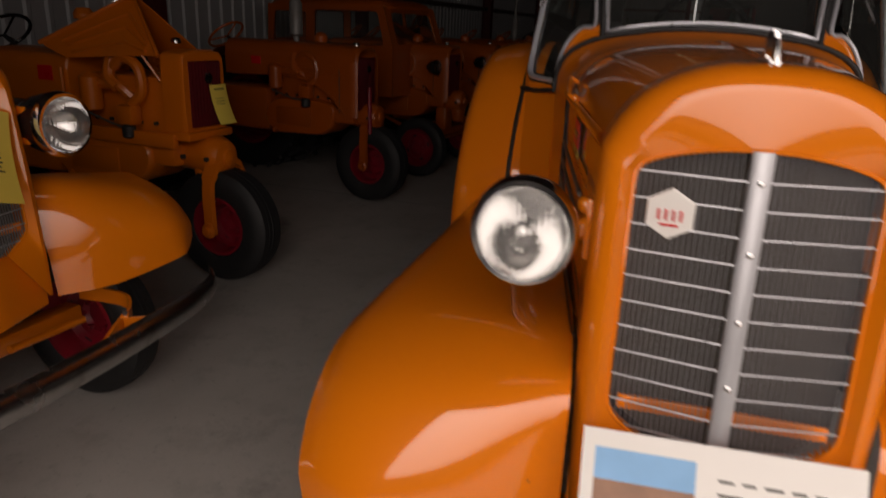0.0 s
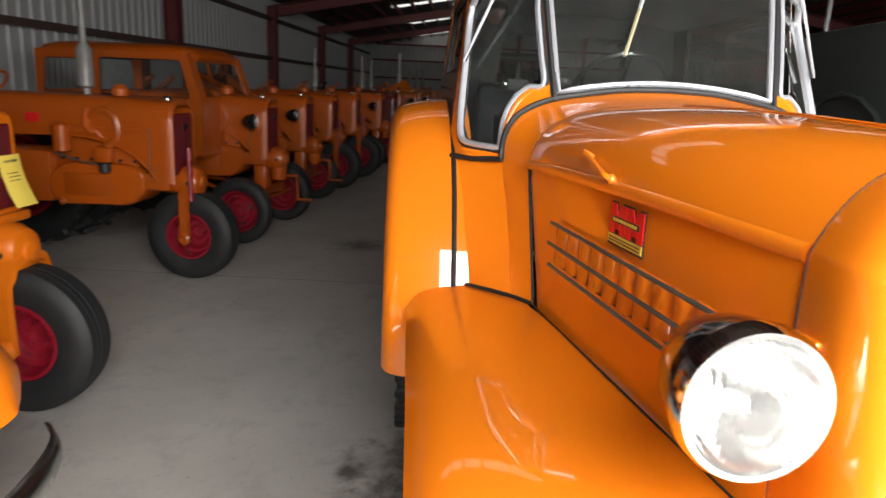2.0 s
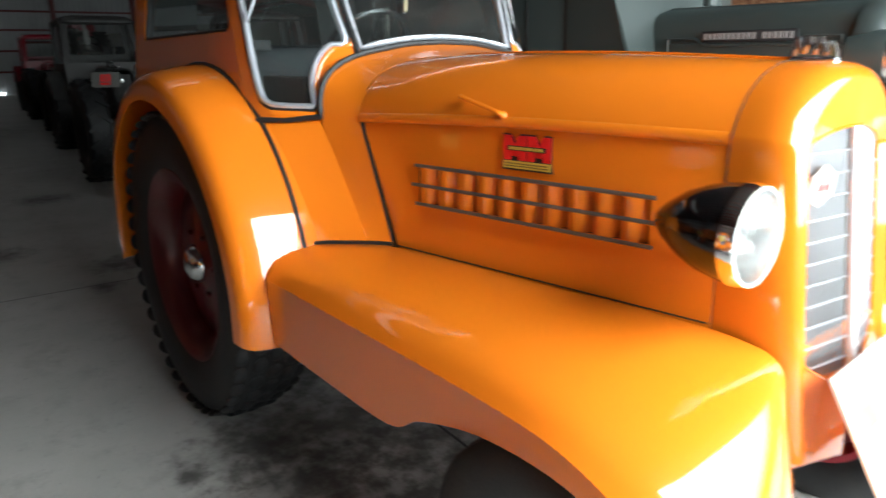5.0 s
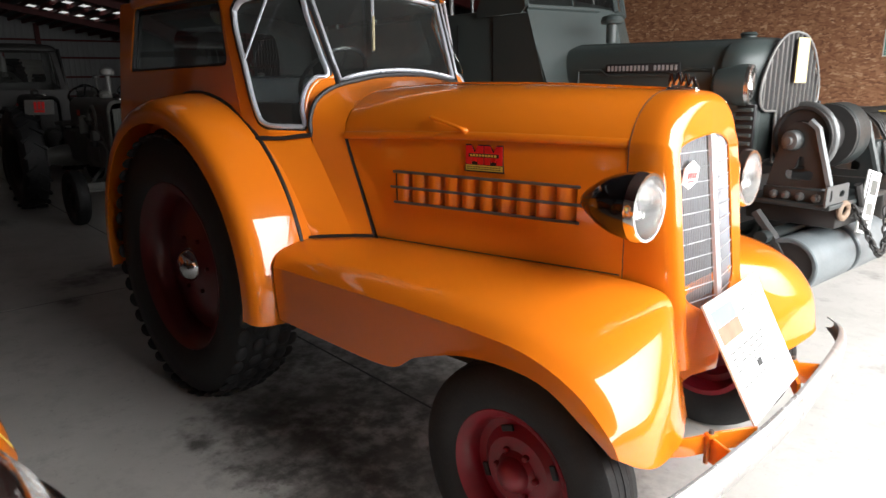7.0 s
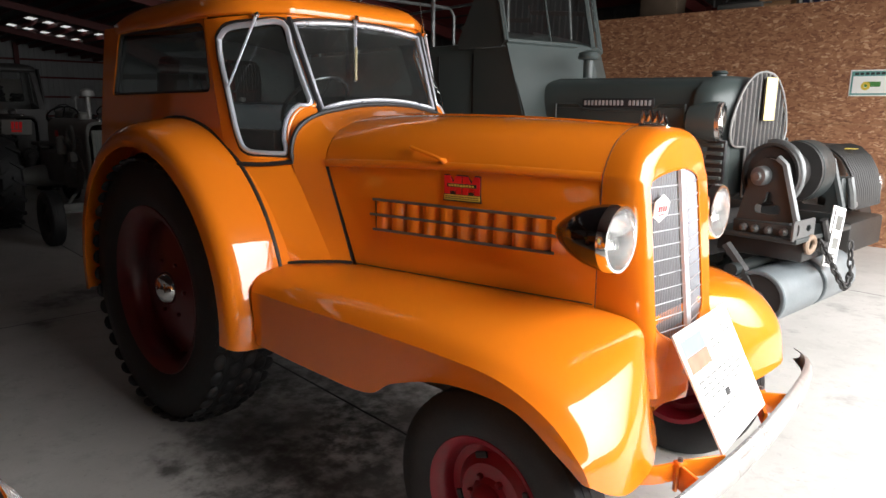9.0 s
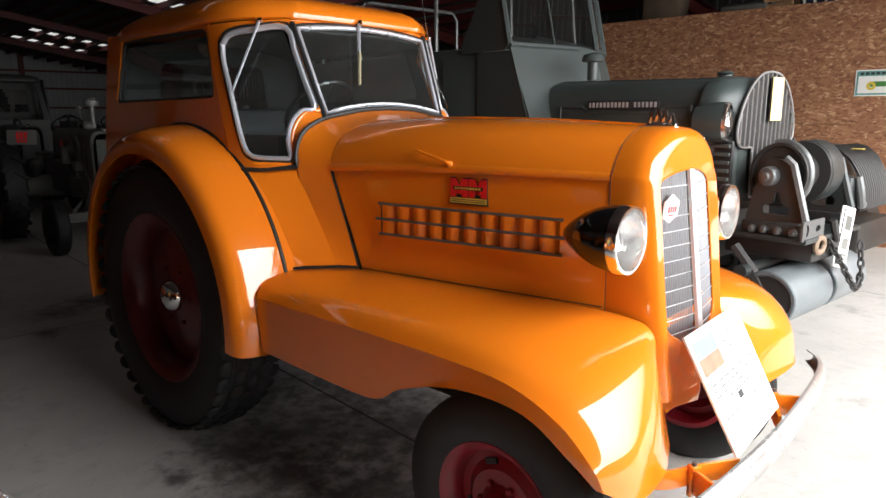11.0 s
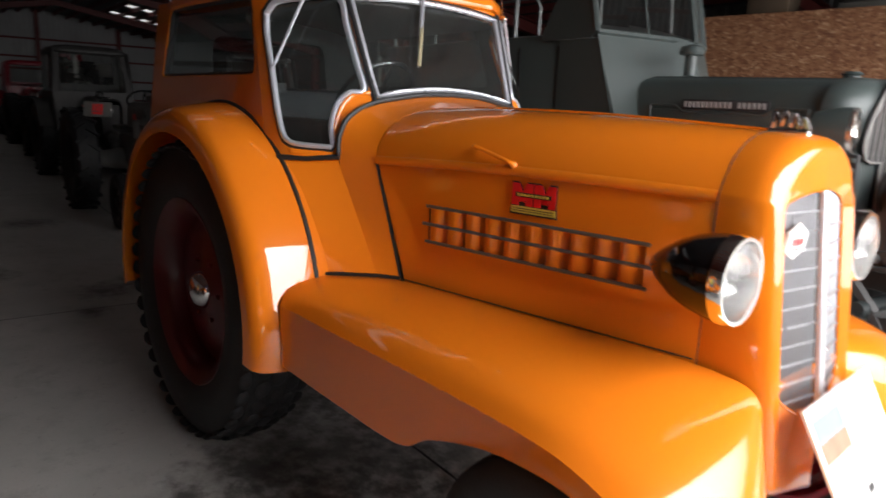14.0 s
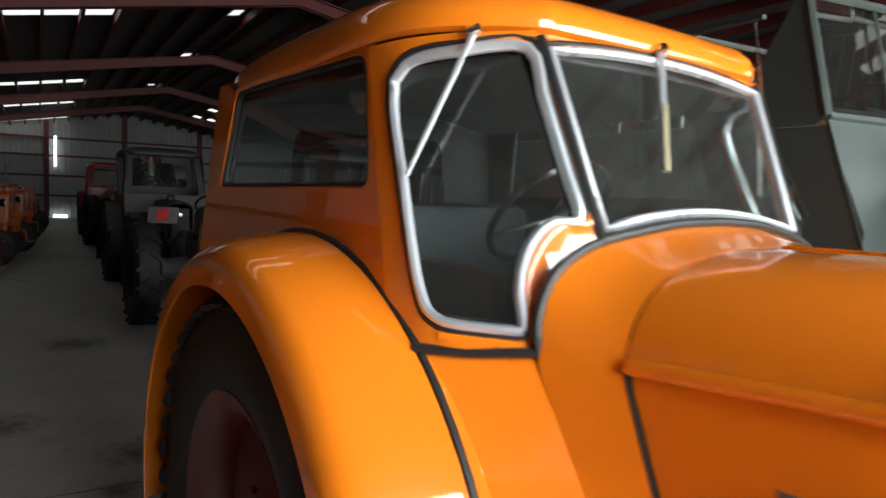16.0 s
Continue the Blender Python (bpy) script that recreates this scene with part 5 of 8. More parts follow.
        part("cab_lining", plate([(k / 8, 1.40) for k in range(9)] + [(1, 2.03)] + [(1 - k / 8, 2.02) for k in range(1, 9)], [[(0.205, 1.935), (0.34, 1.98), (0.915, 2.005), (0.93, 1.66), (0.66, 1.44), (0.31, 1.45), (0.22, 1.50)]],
                                 lambda a, v: (lambda p: Vector((p.x - 0.016, -s * (p.y + 0.014), p.z)))(corner_at(a, v))), LINING, body, "dark cab lining added for the shade inside the cab")
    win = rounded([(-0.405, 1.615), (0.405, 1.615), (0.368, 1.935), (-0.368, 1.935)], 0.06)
    part("cab_lining", plate([(-0.74, 0.95), (0.74, 0.95), (0.72, 1.4), (0.66, 2.02), (0.4, 2.055), (0, 2.07), (-0.4, 2.055), (-0.66, 2.02), (-0.72, 1.4)], [win], lambda u, v: Vector((-0.918, u, v))), LINING, body, "dark cab lining added for the shade inside the cab")
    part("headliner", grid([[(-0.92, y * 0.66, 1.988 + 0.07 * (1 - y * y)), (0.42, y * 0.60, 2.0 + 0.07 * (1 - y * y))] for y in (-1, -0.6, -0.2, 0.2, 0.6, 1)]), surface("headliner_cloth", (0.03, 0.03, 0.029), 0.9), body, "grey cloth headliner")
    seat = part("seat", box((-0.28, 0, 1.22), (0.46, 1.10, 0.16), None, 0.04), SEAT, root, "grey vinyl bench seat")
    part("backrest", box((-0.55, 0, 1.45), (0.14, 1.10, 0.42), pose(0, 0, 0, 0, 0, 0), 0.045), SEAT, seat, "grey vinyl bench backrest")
    BROWN = surface("dark_brown_trim", (0.030, 0.014, 0.012), 0.7, vary=0.2, bump=0.1)
    for s in (-1, 1):
        part("kick_panel", box((0.36, s * 0.52, 1.40), (0.36, 0.05, 0.26), pose(0, 0, 0, 0, 0, 0), 0.012), BROWN, root, "dark brown panel below the corner window")
        part("post_gasket", tube([corner_at(1.0, z) * 1.0 + Vector((0.012, 0, 0)) if s < 0 else Vector((corner_at(1.0, z).x + 0.012, -corner_at(1.0, z).y, z)) for z in (1.60, 1.7, 1.8, 1.9, 2.0, 2.04)], 0.0125, 6), GASKET, root, "black rubber strip between the windows")
    dash = part("dashboard", box((0.56, 0, 1.43), (0.16, 1.0, 0.22), None, 0.03), DARK, root, "dark dashboard")
    for y in (-0.22, -0.08, 0.08):
        part("gauge", lathe([(0.0, 0.04), (-0.012, 0.04), (-0.014, 0.03), (-0.012, 0.001)], 16, Matrix.Translation((0.482, y, 1.46))), CHROME_DULL, dash)
    ring = [Vector((0.0, 0.205 * math.cos(a), 0.205 * math.sin(a))) for a in (2 * math.pi * k / 32 for k in range(32))]
    m = Matrix.Translation((0.17, 0.0, 1.645)) @ pose(0, 0, 0, 0, 44, 0)
    bm = tube([m @ p for p in ring], 0.012, 8, True)
    for a in (90, 210, 330):
        tube([m @ Vector((0.02, 0, 0)), m @ Vector((0, 0.2 * math.cos(radians(a)), 0.2 * math.sin(radians(a))))], 0.007, 6, False, bm)
    st = part("steering_wheel", bm, BLACK, root, "black steering wheel")
    part("steering_column", tube([m @ Vector((0.02, 0, 0)), (0.55, 0, 1.25)], 0.016, 8), BLACK, st)
    part("fire_extinguisher", lathe([(0, 0.035), (0.22, 0.035), (0.25, 0.015), (0.29, 0.012)], 14, Matrix.Translation((-0.12, 0.45, 1.32)) @ pose(0, 0, 0, 0, -90, 0)), CHROME, root, "bright cylinder on the cab floor")
    part("interior_lamp", lathe([(-0.03, 0.045), (0.0, 0.055), (0.012, 0.055), (0.016, 0.044), (0.024, 0.030), (0.028, 0.001)], 18, Matrix.Translation((-0.05, -0.53, 1.962)) @ pose(0, 0, 0, 0, 0, -50)), CHROME_DULL, root, "round lamp under the cab roof")
    tool = part("tool_shelf", box((-0.25, -0.40, 1.655), (0.30, 0.10, 0.05), None, 0.006), DARK, root, "small dark shelf with two knobs")
    for k in (0, 1):
        part("knob", lathe([(0, 0.022), (0.012, 0.022), (0.016, 0.012), (0.016, 0.001)], 14, Matrix.Translation((-0.2 + k * 0.065, -0.452, 1.655)) @ pose(0, 0, 0, 0, 0, -90)), CHROME, tool)


def show_tractor():
    root = thing("cab_tractor", Matrix.Diagonal((1.0, 0.96, 1.0, 1.0)), "glossy orange vintage tractor with enclosed cab and sweeping fenders", "tractor")
    hood_and_shell(root, ORANGE)
    shell_front(root, ORANGE, GRILLE_STEEL)
    for s in (-1, 1):
        x = 1.580
        emblem(root, (x, s * (hood_y(x, 1.335) + 0.004), 1.337), (1, s * -0.166, 0) if s < 0 else (-1, 0.166, 0), (0, 0, 1), (0.164, s, 0), 0.165, 0.098)
        lamp(root, (2.268, s * 0.432, 1.240), s, ORANGE)
        front_fender(root, s, ORANGE)
        rear_fender(root, s, ORANGE)
        wheel("rear_wheel", root, (-0.07, s * 0.772, 0.708), 0.698, 0.33, 0.42, s, MAROON, 'button', 0.040, None, CHROME, 0.075)
        wheel("front_wheel", root, (2.045, s * 0.75, 0.385), 0.382, 0.20, 0.220, s, RIM_RED, 'rib', 0.035, None, RIM_RED, 0.05)
    grille_badge(root, -0.147, 1.312)
    ornament(root)
    bumper(root, ORANGE)
    chassis(root, ORANGE)
    cab(root, ORANGE)
    return root


show_tractor()


# ---- the open tractor with the yellow tag, nose to the aisle ----
def tag_sheet(name, w, h, material, lines, label, parent=None, m=None, text_mat=None):
    """A paper sheet, slightly bowed, with rows of unreadable writing as bars."""
    rows = [[Vector(((i / 8 - 0.5) * w, -0.012 * math.sin(math.pi * i / 8) * 0.6 - 0.055 * (j / 8) ** 2, -j / 8 * h)) for i in range(9)] for j in range(9)]
    ob = part(name, grid(rows), material, parent, label)
    if m is not None:
        ob.matrix_basis = m
    thick(ob, 0.0008)
    random.seed(len(name) + int(w * 1000))
    for z, x0, x1, hh in lines:
        x = x0
        while x < x1 - 0.01:
            l = min(random.uniform(0.015, 0.05) * w / 0.2, x1 * 1.0 - x)
            xc = (x + l / 2)
            bow = -0.012 * math.sin(math.pi * (xc + 0.5)) * 0.6 - 0.055 * z * z
            part("bar", box((xc * w, bow - 0.002, -z * h), (l * 0.9 * w, 0.001, hh * h)), text_mat or INK, ob, smooth=False)
            x += l + 0.02
    return ob


def open_tractor():
    root = thing("open_tractor", pose(1.864, -4.520, 0, 0, 0, 86.0), "orange open vintage tractor with car-like nose and yellow paper tag", "tractor")
    hood_and_shell(root, ORANGE)
    shell_front(root, ORANGE, STEEL)
    for s in (-1, 1):
        lamp(root, (2.355, 0.39, 1.25) if s > 0 else (2.35, -0.47, 1.18), s, ORANGE, 0 if s > 0 else 11.5, s < 0)
        front_fender(root, s, ORANGE, long=False)
        wheel("rear_wheel", root, (0, s * 0.80, 0.70), 0.70, 0.32, 0.40, s, RIM_RED, 'bar', 0.035, None, None, 0.07)
        wheel("front_wheel", root, (2.035, s * 0.66, 0.338), 0.335, 0.175, 0.20, s, RIM_RED, 'rib', 0.035, None, RIM_RED, 0.05)
    bumper(root, ORANGE, 0.92)
    chassis(root, ORANGE)
    part("cowl", grid([[(x, y, z) for y, z in both(smooth_half(HOOD_REAR + [(0.5, 1.2), (0.49, 0.96)], 3))] for x in (0.70, 0.80, 0.886)]), ORANGE, root, "orange scuttle")
    m = Matrix.Translation((0.38, 0.0, 1.64)) @ pose(0, 0, 0, 0, 52, 0)
    ring = [m @ Vector((0.0, 0.205 * math.cos(a), 0.205 * math.sin(a))) for a in (2 * math.pi * k / 32 for k in range(32))]
    bm = tube(ring, 0.013, 8, True)
    for a in (90, 210, 330):
        tube([m @ Vector((0.02, 0, 0)), m @ Vector((0, 0.2 * math.cos(radians(a)), 0.2 * math.sin(radians(a))))], 0.007, 6, False, bm)
    st = part("steering_wheel", bm, BLACK, root, "black steering wheel")
    part("steering_column", tube([m @ Vector((0.02, 0, 0)), (0.75, 0, 1.30)], 0.016, 8), BLACK, st)
    seat = part("seat", box((-0.15, 0, 1.12), (0.42, 0.5, 0.08), None, 0.03), SEAT, root, "grey seat pad")
    part("backrest", box((-0.36, 0, 1.30), (0.06, 0.5, 0.32), None, 0.025), SEAT, seat)
    for s in (-1, 1):
        rear_fender(root, s, ORANGE)
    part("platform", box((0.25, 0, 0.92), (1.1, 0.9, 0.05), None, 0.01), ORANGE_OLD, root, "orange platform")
    part("crank_socket", lathe([(-0.03, 0.03), (0.03, 0.03), (0.035, 0.022), (0.0, 0.02)], 14, Matrix.Translation((grille_x(0.93) + 0.02, 0, 0.93))), CHROME, root, "bright crank socket")
    grille_badge(root, -0.14, 1.25)
    tag = tag_sheet("paper_tag", 0.232, 0.30, YELLOW, [(0.30, -0.15, 0.12, 0.02), (0.38, -0.02, 0.03, 0.02), (0.46, -0.32, 0.30, 0.018), (0.51, -0.33, 0.28, 0.018), (0.56, -0.33, 0.30, 0.018), (0.61, -0.33, 0.26, 0.018), (0.66, -0.33, 0.30, 0.018), (0.71, -0.33, -0.2, 0.018)],
                    "yellow paper sheet with unreadable printed lines, tied to the grille")
    tag.matrix_world = root.matrix_world @ Matrix.Translation((grille_x(1.31, 0.1) + 0.040, 0.110, 1.335)) @ pose(0, 0, 0, -8, 15, 93)
    tagged(tag, "", "paper tag")
    return root


open_tractor()


# ---- the row of old machines ----
def box_hood(bm, x0, x1, w, z0, z1, r=0.12, front_drop=0.0):
    """A hood with rounded shoulders, open below."""
    half = [(0, z1), (w * 0.5, z1 - 0.004), (w - r, z1 - 0.012), (w - r * 0.3, z1 - r * 0.3), (w, z1 - r), (w + 0.004, (z0 + z1) / 2), (w, z0)]
    half = smooth_half(half, 3)
    rows = []
    for k in range(7):
        f = k / 6
        x = x0 + (x1 - x0) * f
        rows.append([(x, y * (1 - 0.03 * f), z - front_drop * f * max(0, (z - z0) / (z1 - z0))) for y, z in both(half)])
    end = rows[-1]
    rows.append([(x1 + 0.012, y * 0.97, z - 0.012 if z > z0 + 0.1 else z) for x, y, z in end])
    grid(rows, bm)
    cap(bm, rows[-1])
    cap(bm, list(reversed(rows[0])))
    return bm


def arch_low(x):
    """Lower edge of the hood flank: level, then swept down to the nose in a quarter bow."""
    pts = [(0.4, 1.12), (1.0, 1.14), (1.2, 1.135), (1.4, 1.10), (1.55, 1.04), (1.67, 0.96), (1.75, 0.87), (1.79, 0.82), (1.95, 0.815)]
    for (xa, za), (xb, zb) in zip(pts, pts[1:]):
        if x <= xb:
            return za + (zb - za) * max(0.0, x - xa) / (xb - xa)
    return pts[-1][1]


def swept_hood(x0, x1, w, top):
    xs = [x0 + (x1 - x0) * k / 22 for k in range(23)]
    rows = []
    for x in xs:
        low = arch_low(x)
        tuck = 0.03 * max(0.0, (x - 1.6) / 0.35) ** 2
        half = [(0, top), (w * 0.55, top - 0.006), (w * 0.82, top - 0.035), (w * 0.97, top - 0.10), (w, top - 0.19), (w, low + (top - 0.19 - low) * 0.5), (w, low)]
        rows.append([(x, y * (1 - tuck), z - 0.02 * max(0.0, (x - 1.2) / 0.7)) for y, z in both(smooth_half(half, 3))])
    rows.append([(x1 + 0.025, y * 0.90, z - (0.03 if z > top - 0.25 else 0)) for x, y, z in rows[-1]])
    return grid(rows)


def flank_clutter(root, paint, x0, x1, z, bare):
    """Engine block with manifold, pots, pipes, covers and bolts on either flank."""
    blk = part("engine_block", box(((x0 + x1) / 2, 0, z), (x1 - x0, 0.26, 0.50), None, 0.02), IRON if not bare else paint, root, "dark greasy engine block" if not bare else "orange painted engine block")
    grimy = paint if bare else IRON
    for s in (-1, 1):
        y = s * 0.14
        part("manifold", tube(curve_points([(x0 + 0.08, y, z + 0.20), (x0 + 0.2, y + s * 0.05, z + 0.19), (x1 - 0.3, y + s * 0.05, z + 0.19), (x1 - 0.2, y, z + 0.08)], 14), 0.034, 8), paint, blk)
        part("filter_pot", lathe([(-0.11, 0.05), (-0.10, 0.065), (0.09, 0.065), (0.10, 0.055), (0.12, 0.02)], 14, Matrix.Translation((x0 + 0.14, y + s * 0.08, z + 0.14)) @ pose(0, 0, 0, 0, -90, 0)), paint, blk)
        if bare:
            part("carburettor", box((x1 - 0.22, y + s * 0.07, z + 0.02), (0.13, 0.09, 0.12), None, 0.02), grimy, blk)
            part("bowl", lathe([(0, 0.03), (0.01, 0.042), (0.07, 0.042), (0.09, 0.02)], 12, Matrix.Translation((x1 - 0.22, y + s * 0.08, z - 0.12)) @ pose(0, 0, 0, 0, -90, 0)), IRON, blk)
            part("hose", tube(curve_points([(x1 - 0.34, y + s * 0.04, z + 0.30), (x1 - 0.24, y + s * 0.05, z + 0.36), (x1 - 0.13, y + s * 0.05, z + 0.30), (x1 - 0.12, y + s * 0.05, z + 0.16), (x1 - 0.20, y + s * 0.06, z + 0.08)], 18), 0.033, 9), grimy, blk)
            part("elbow", tube(curve_points([(x1 - 0.36, y + s * 0.03, z + 0.36), (x1 - 0.36, y + s * 0.06, z + 0.24), (x1 - 0.30, y + s * 0.06, z + 0.18)], 10), 0.038, 9), grimy, blk)
        for k in range(6):
            part("bolt", lathe([(0, 0.013), (0.02, 0.013), (0.022, 0.001)], 6, Matrix.Translation((x0 + 0.08 + k * 0.12, s * 0.13, z - 0.03)) @ pose(0, 0, 0, 0, 0, 90 * s)), IRON, blk)
        if bare:
            part("fuel_line", tube(curve_points([(x0 + 0.1, y + s * 0.10, z + 0.02), (x0 + 0.3, y + s * 0.09, z - 0.04), (x1 - 0.25, y + s * 0.09, z - 0.06)], 12), 0.007, 5), STEEL, blk)
    return blk


def casing(root, paint, x0, x1, z0, z1, w):
    """Deep crankcase with rounded ends, a flange and cover plates."""
    side = rounded([(x0, z0 + 0.10), (x0 + 0.10, z0), (x1 - 0.12, z0 + 0.02), (x1, z0 + 0.12), (x1 + 0.02, z1 - 0.05), (x1 - 0.12, z1), (x0 + 0.15, z1), (x0, z1 - 0.12)], 0.07, 4)
    rows = []
    for y, sc in ((-w, 0.90), (-w * 0.93, 0.97), (-w * 0.75, 1.0), (w * 0.75, 1.0), (w * 0.93, 0.97), (w, 0.90)):
        cx, cz = (x0 + x1) / 2, (z0 + z1) / 2
        rows.append([(cx + (px - cx) * (0.5 + 0.5 * sc), y, cz + (pz - cz) * sc) for px, pz in side])
    bm = grid(rows, None, True)
    cap(bm, rows[0])
    cap(bm, rows[-1])
    c = part("crankcase", bm, paint, root, "orange crankcase with rounded ends")
    for s in (-1, 1):
        part("inspection_cover", box(((x0 + x1) / 2 - 0.05, s * (w + 0.004), (z0 + z1) / 2), ((x1 - x0) * 0.5, 0.016, (z1 - z0) * 0.5), None, 0.007), paint, c)
        part("drain_cock", lathe([(0, 0.03), (0.03, 0.03), (0.035, 0.018), (0.05, 0.001)], 8, Matrix.Translation((x0 + 0.12, s * w * 0.9, z0 + 0.03)) @ pose(0, 0, 0, 0, 0, 90 * s)), paint, c)
    return c


def old_cab(root, paint, x0=-0.30, x1=1.30, w=0.60, zb=1.40, zt=1.76):
    """Sedan-like cab: side plates with window holes, raked screen, domed roof."""
    z0, glass = 0.85, GLASS
    for s in (-1, 1):
        def side3(u, v):
            return Vector((u, s * (w - 0.05 * max(0.0, v - zb)), v))
        out = [(x0, z0), (x1 + 0.14, z0), (x1 + 0.14, zb), (x1, zt + 0.06), (x0 + 0.02, zt + 0.06)]
        h1 = rounded([(x0 + 0.09, zb), (x0 + 0.36 * (x1 - x0), zb), (x0 + 0.36 * (x1 - x0), zt - 0.02), (x0 + 0.11, zt - 0.02)], 0.05)
        h2 = rounded([(x0 + 0.43 * (x1 - x0), zb), (x1 + 0.03, zb), (x1 - 0.07, zt), (x0 + 0.43 * (x1 - x0), zt)], 0.04)
        wall = part("cab_side", plate(out, [h1, h2], side3), paint, root, "orange cab side with two windows")
        thick(wall, 0.03, 1 if s < 0 else -1)
        for h in (h1, h2):
            pane = part("cab_window", plate(h, [], lambda u, v: side3(u, v) - Vector((0, s * 0.02, 0))), glass, wall, "dusty cab window", smooth=False)
            pane.visible_shadow = False
            part("window_gasket", tube([side3(u, v) + Vector((0, s * 0.003, 0)) for u, v in h], 0.008, 5, True), GASKET, wall)
    def front3(u, v):
        return Vector((x1 + 0.14 - max(0.0, v - zb) * 0.34, u, v))
    hole = rounded([(-w + 0.09, zb + 0.02), (w - 0.09, zb + 0.02), (w - 0.13, zt), (-w + 0.13, zt)], 0.05)
    wall = part("cab_front", plate([(-w, z0), (w, z0), (w, zb), (w - 0.02, zt + 0.07), (-w + 0.02, zt + 0.07), (-w, zb)], [hole], front3), paint, root, "orange cab front round the windscreen")
    thick(wall, 0.03)
    pane = part("cab_window", plate(hole, [], lambda u, v: front3(u, v) - Vector((0.015, 0, 0))), glass, wall, "dusty windscreen", smooth=False)
    pane.visible_shadow = False
    back = plate([(-w, z0), (w, z0), (w - 0.02, zt + 0.06), (-w + 0.02, zt + 0.06)], [rounded([(-w + 0.10, zb + 0.02), (w - 0.10, zb + 0.02), (w - 0.12, zt - 0.02), (-w + 0.12, zt - 0.02)], 0.04)], lambda u, v: Vector((x0 + 0.005, u, v)))
    thick(part("cab_rear", back, paint, root), 0.02)
    cx, hx = (x0 + x1) / 2, (x1 - x0) / 2
    loop = rounded([(x0 - 0.02, -w), (x1 + 0.04, -w + 0.03), (x1 + 0.04, w - 0.03), (x0 - 0.02, w)], 0.20, 6)
    rows = []
    for sc, z in ((0.97, zt + 0.01), (1.0, zt + 0.03), (1.0, zt + 0.06), (0.96, zt + 0.10), (0.84, zt + 0.135), (0.6, zt + 0.155), (0.2, zt + 0.165)):
        rows.append([(cx + (px - cx) * sc, py * sc, z) for px, py in loop])
    bm = grid(rows, None, True)
    cap(bm, rows[-1])
    cap(bm, rows[0])
    part("cab_roof", bm, paint, root, "rounded orange cab roof")
    part("cab_seat", box((x0 + 0.35, 0, 1.20), (0.4, 0.9, 0.35), None, 0.05), DARK, root, "dark cab seat")


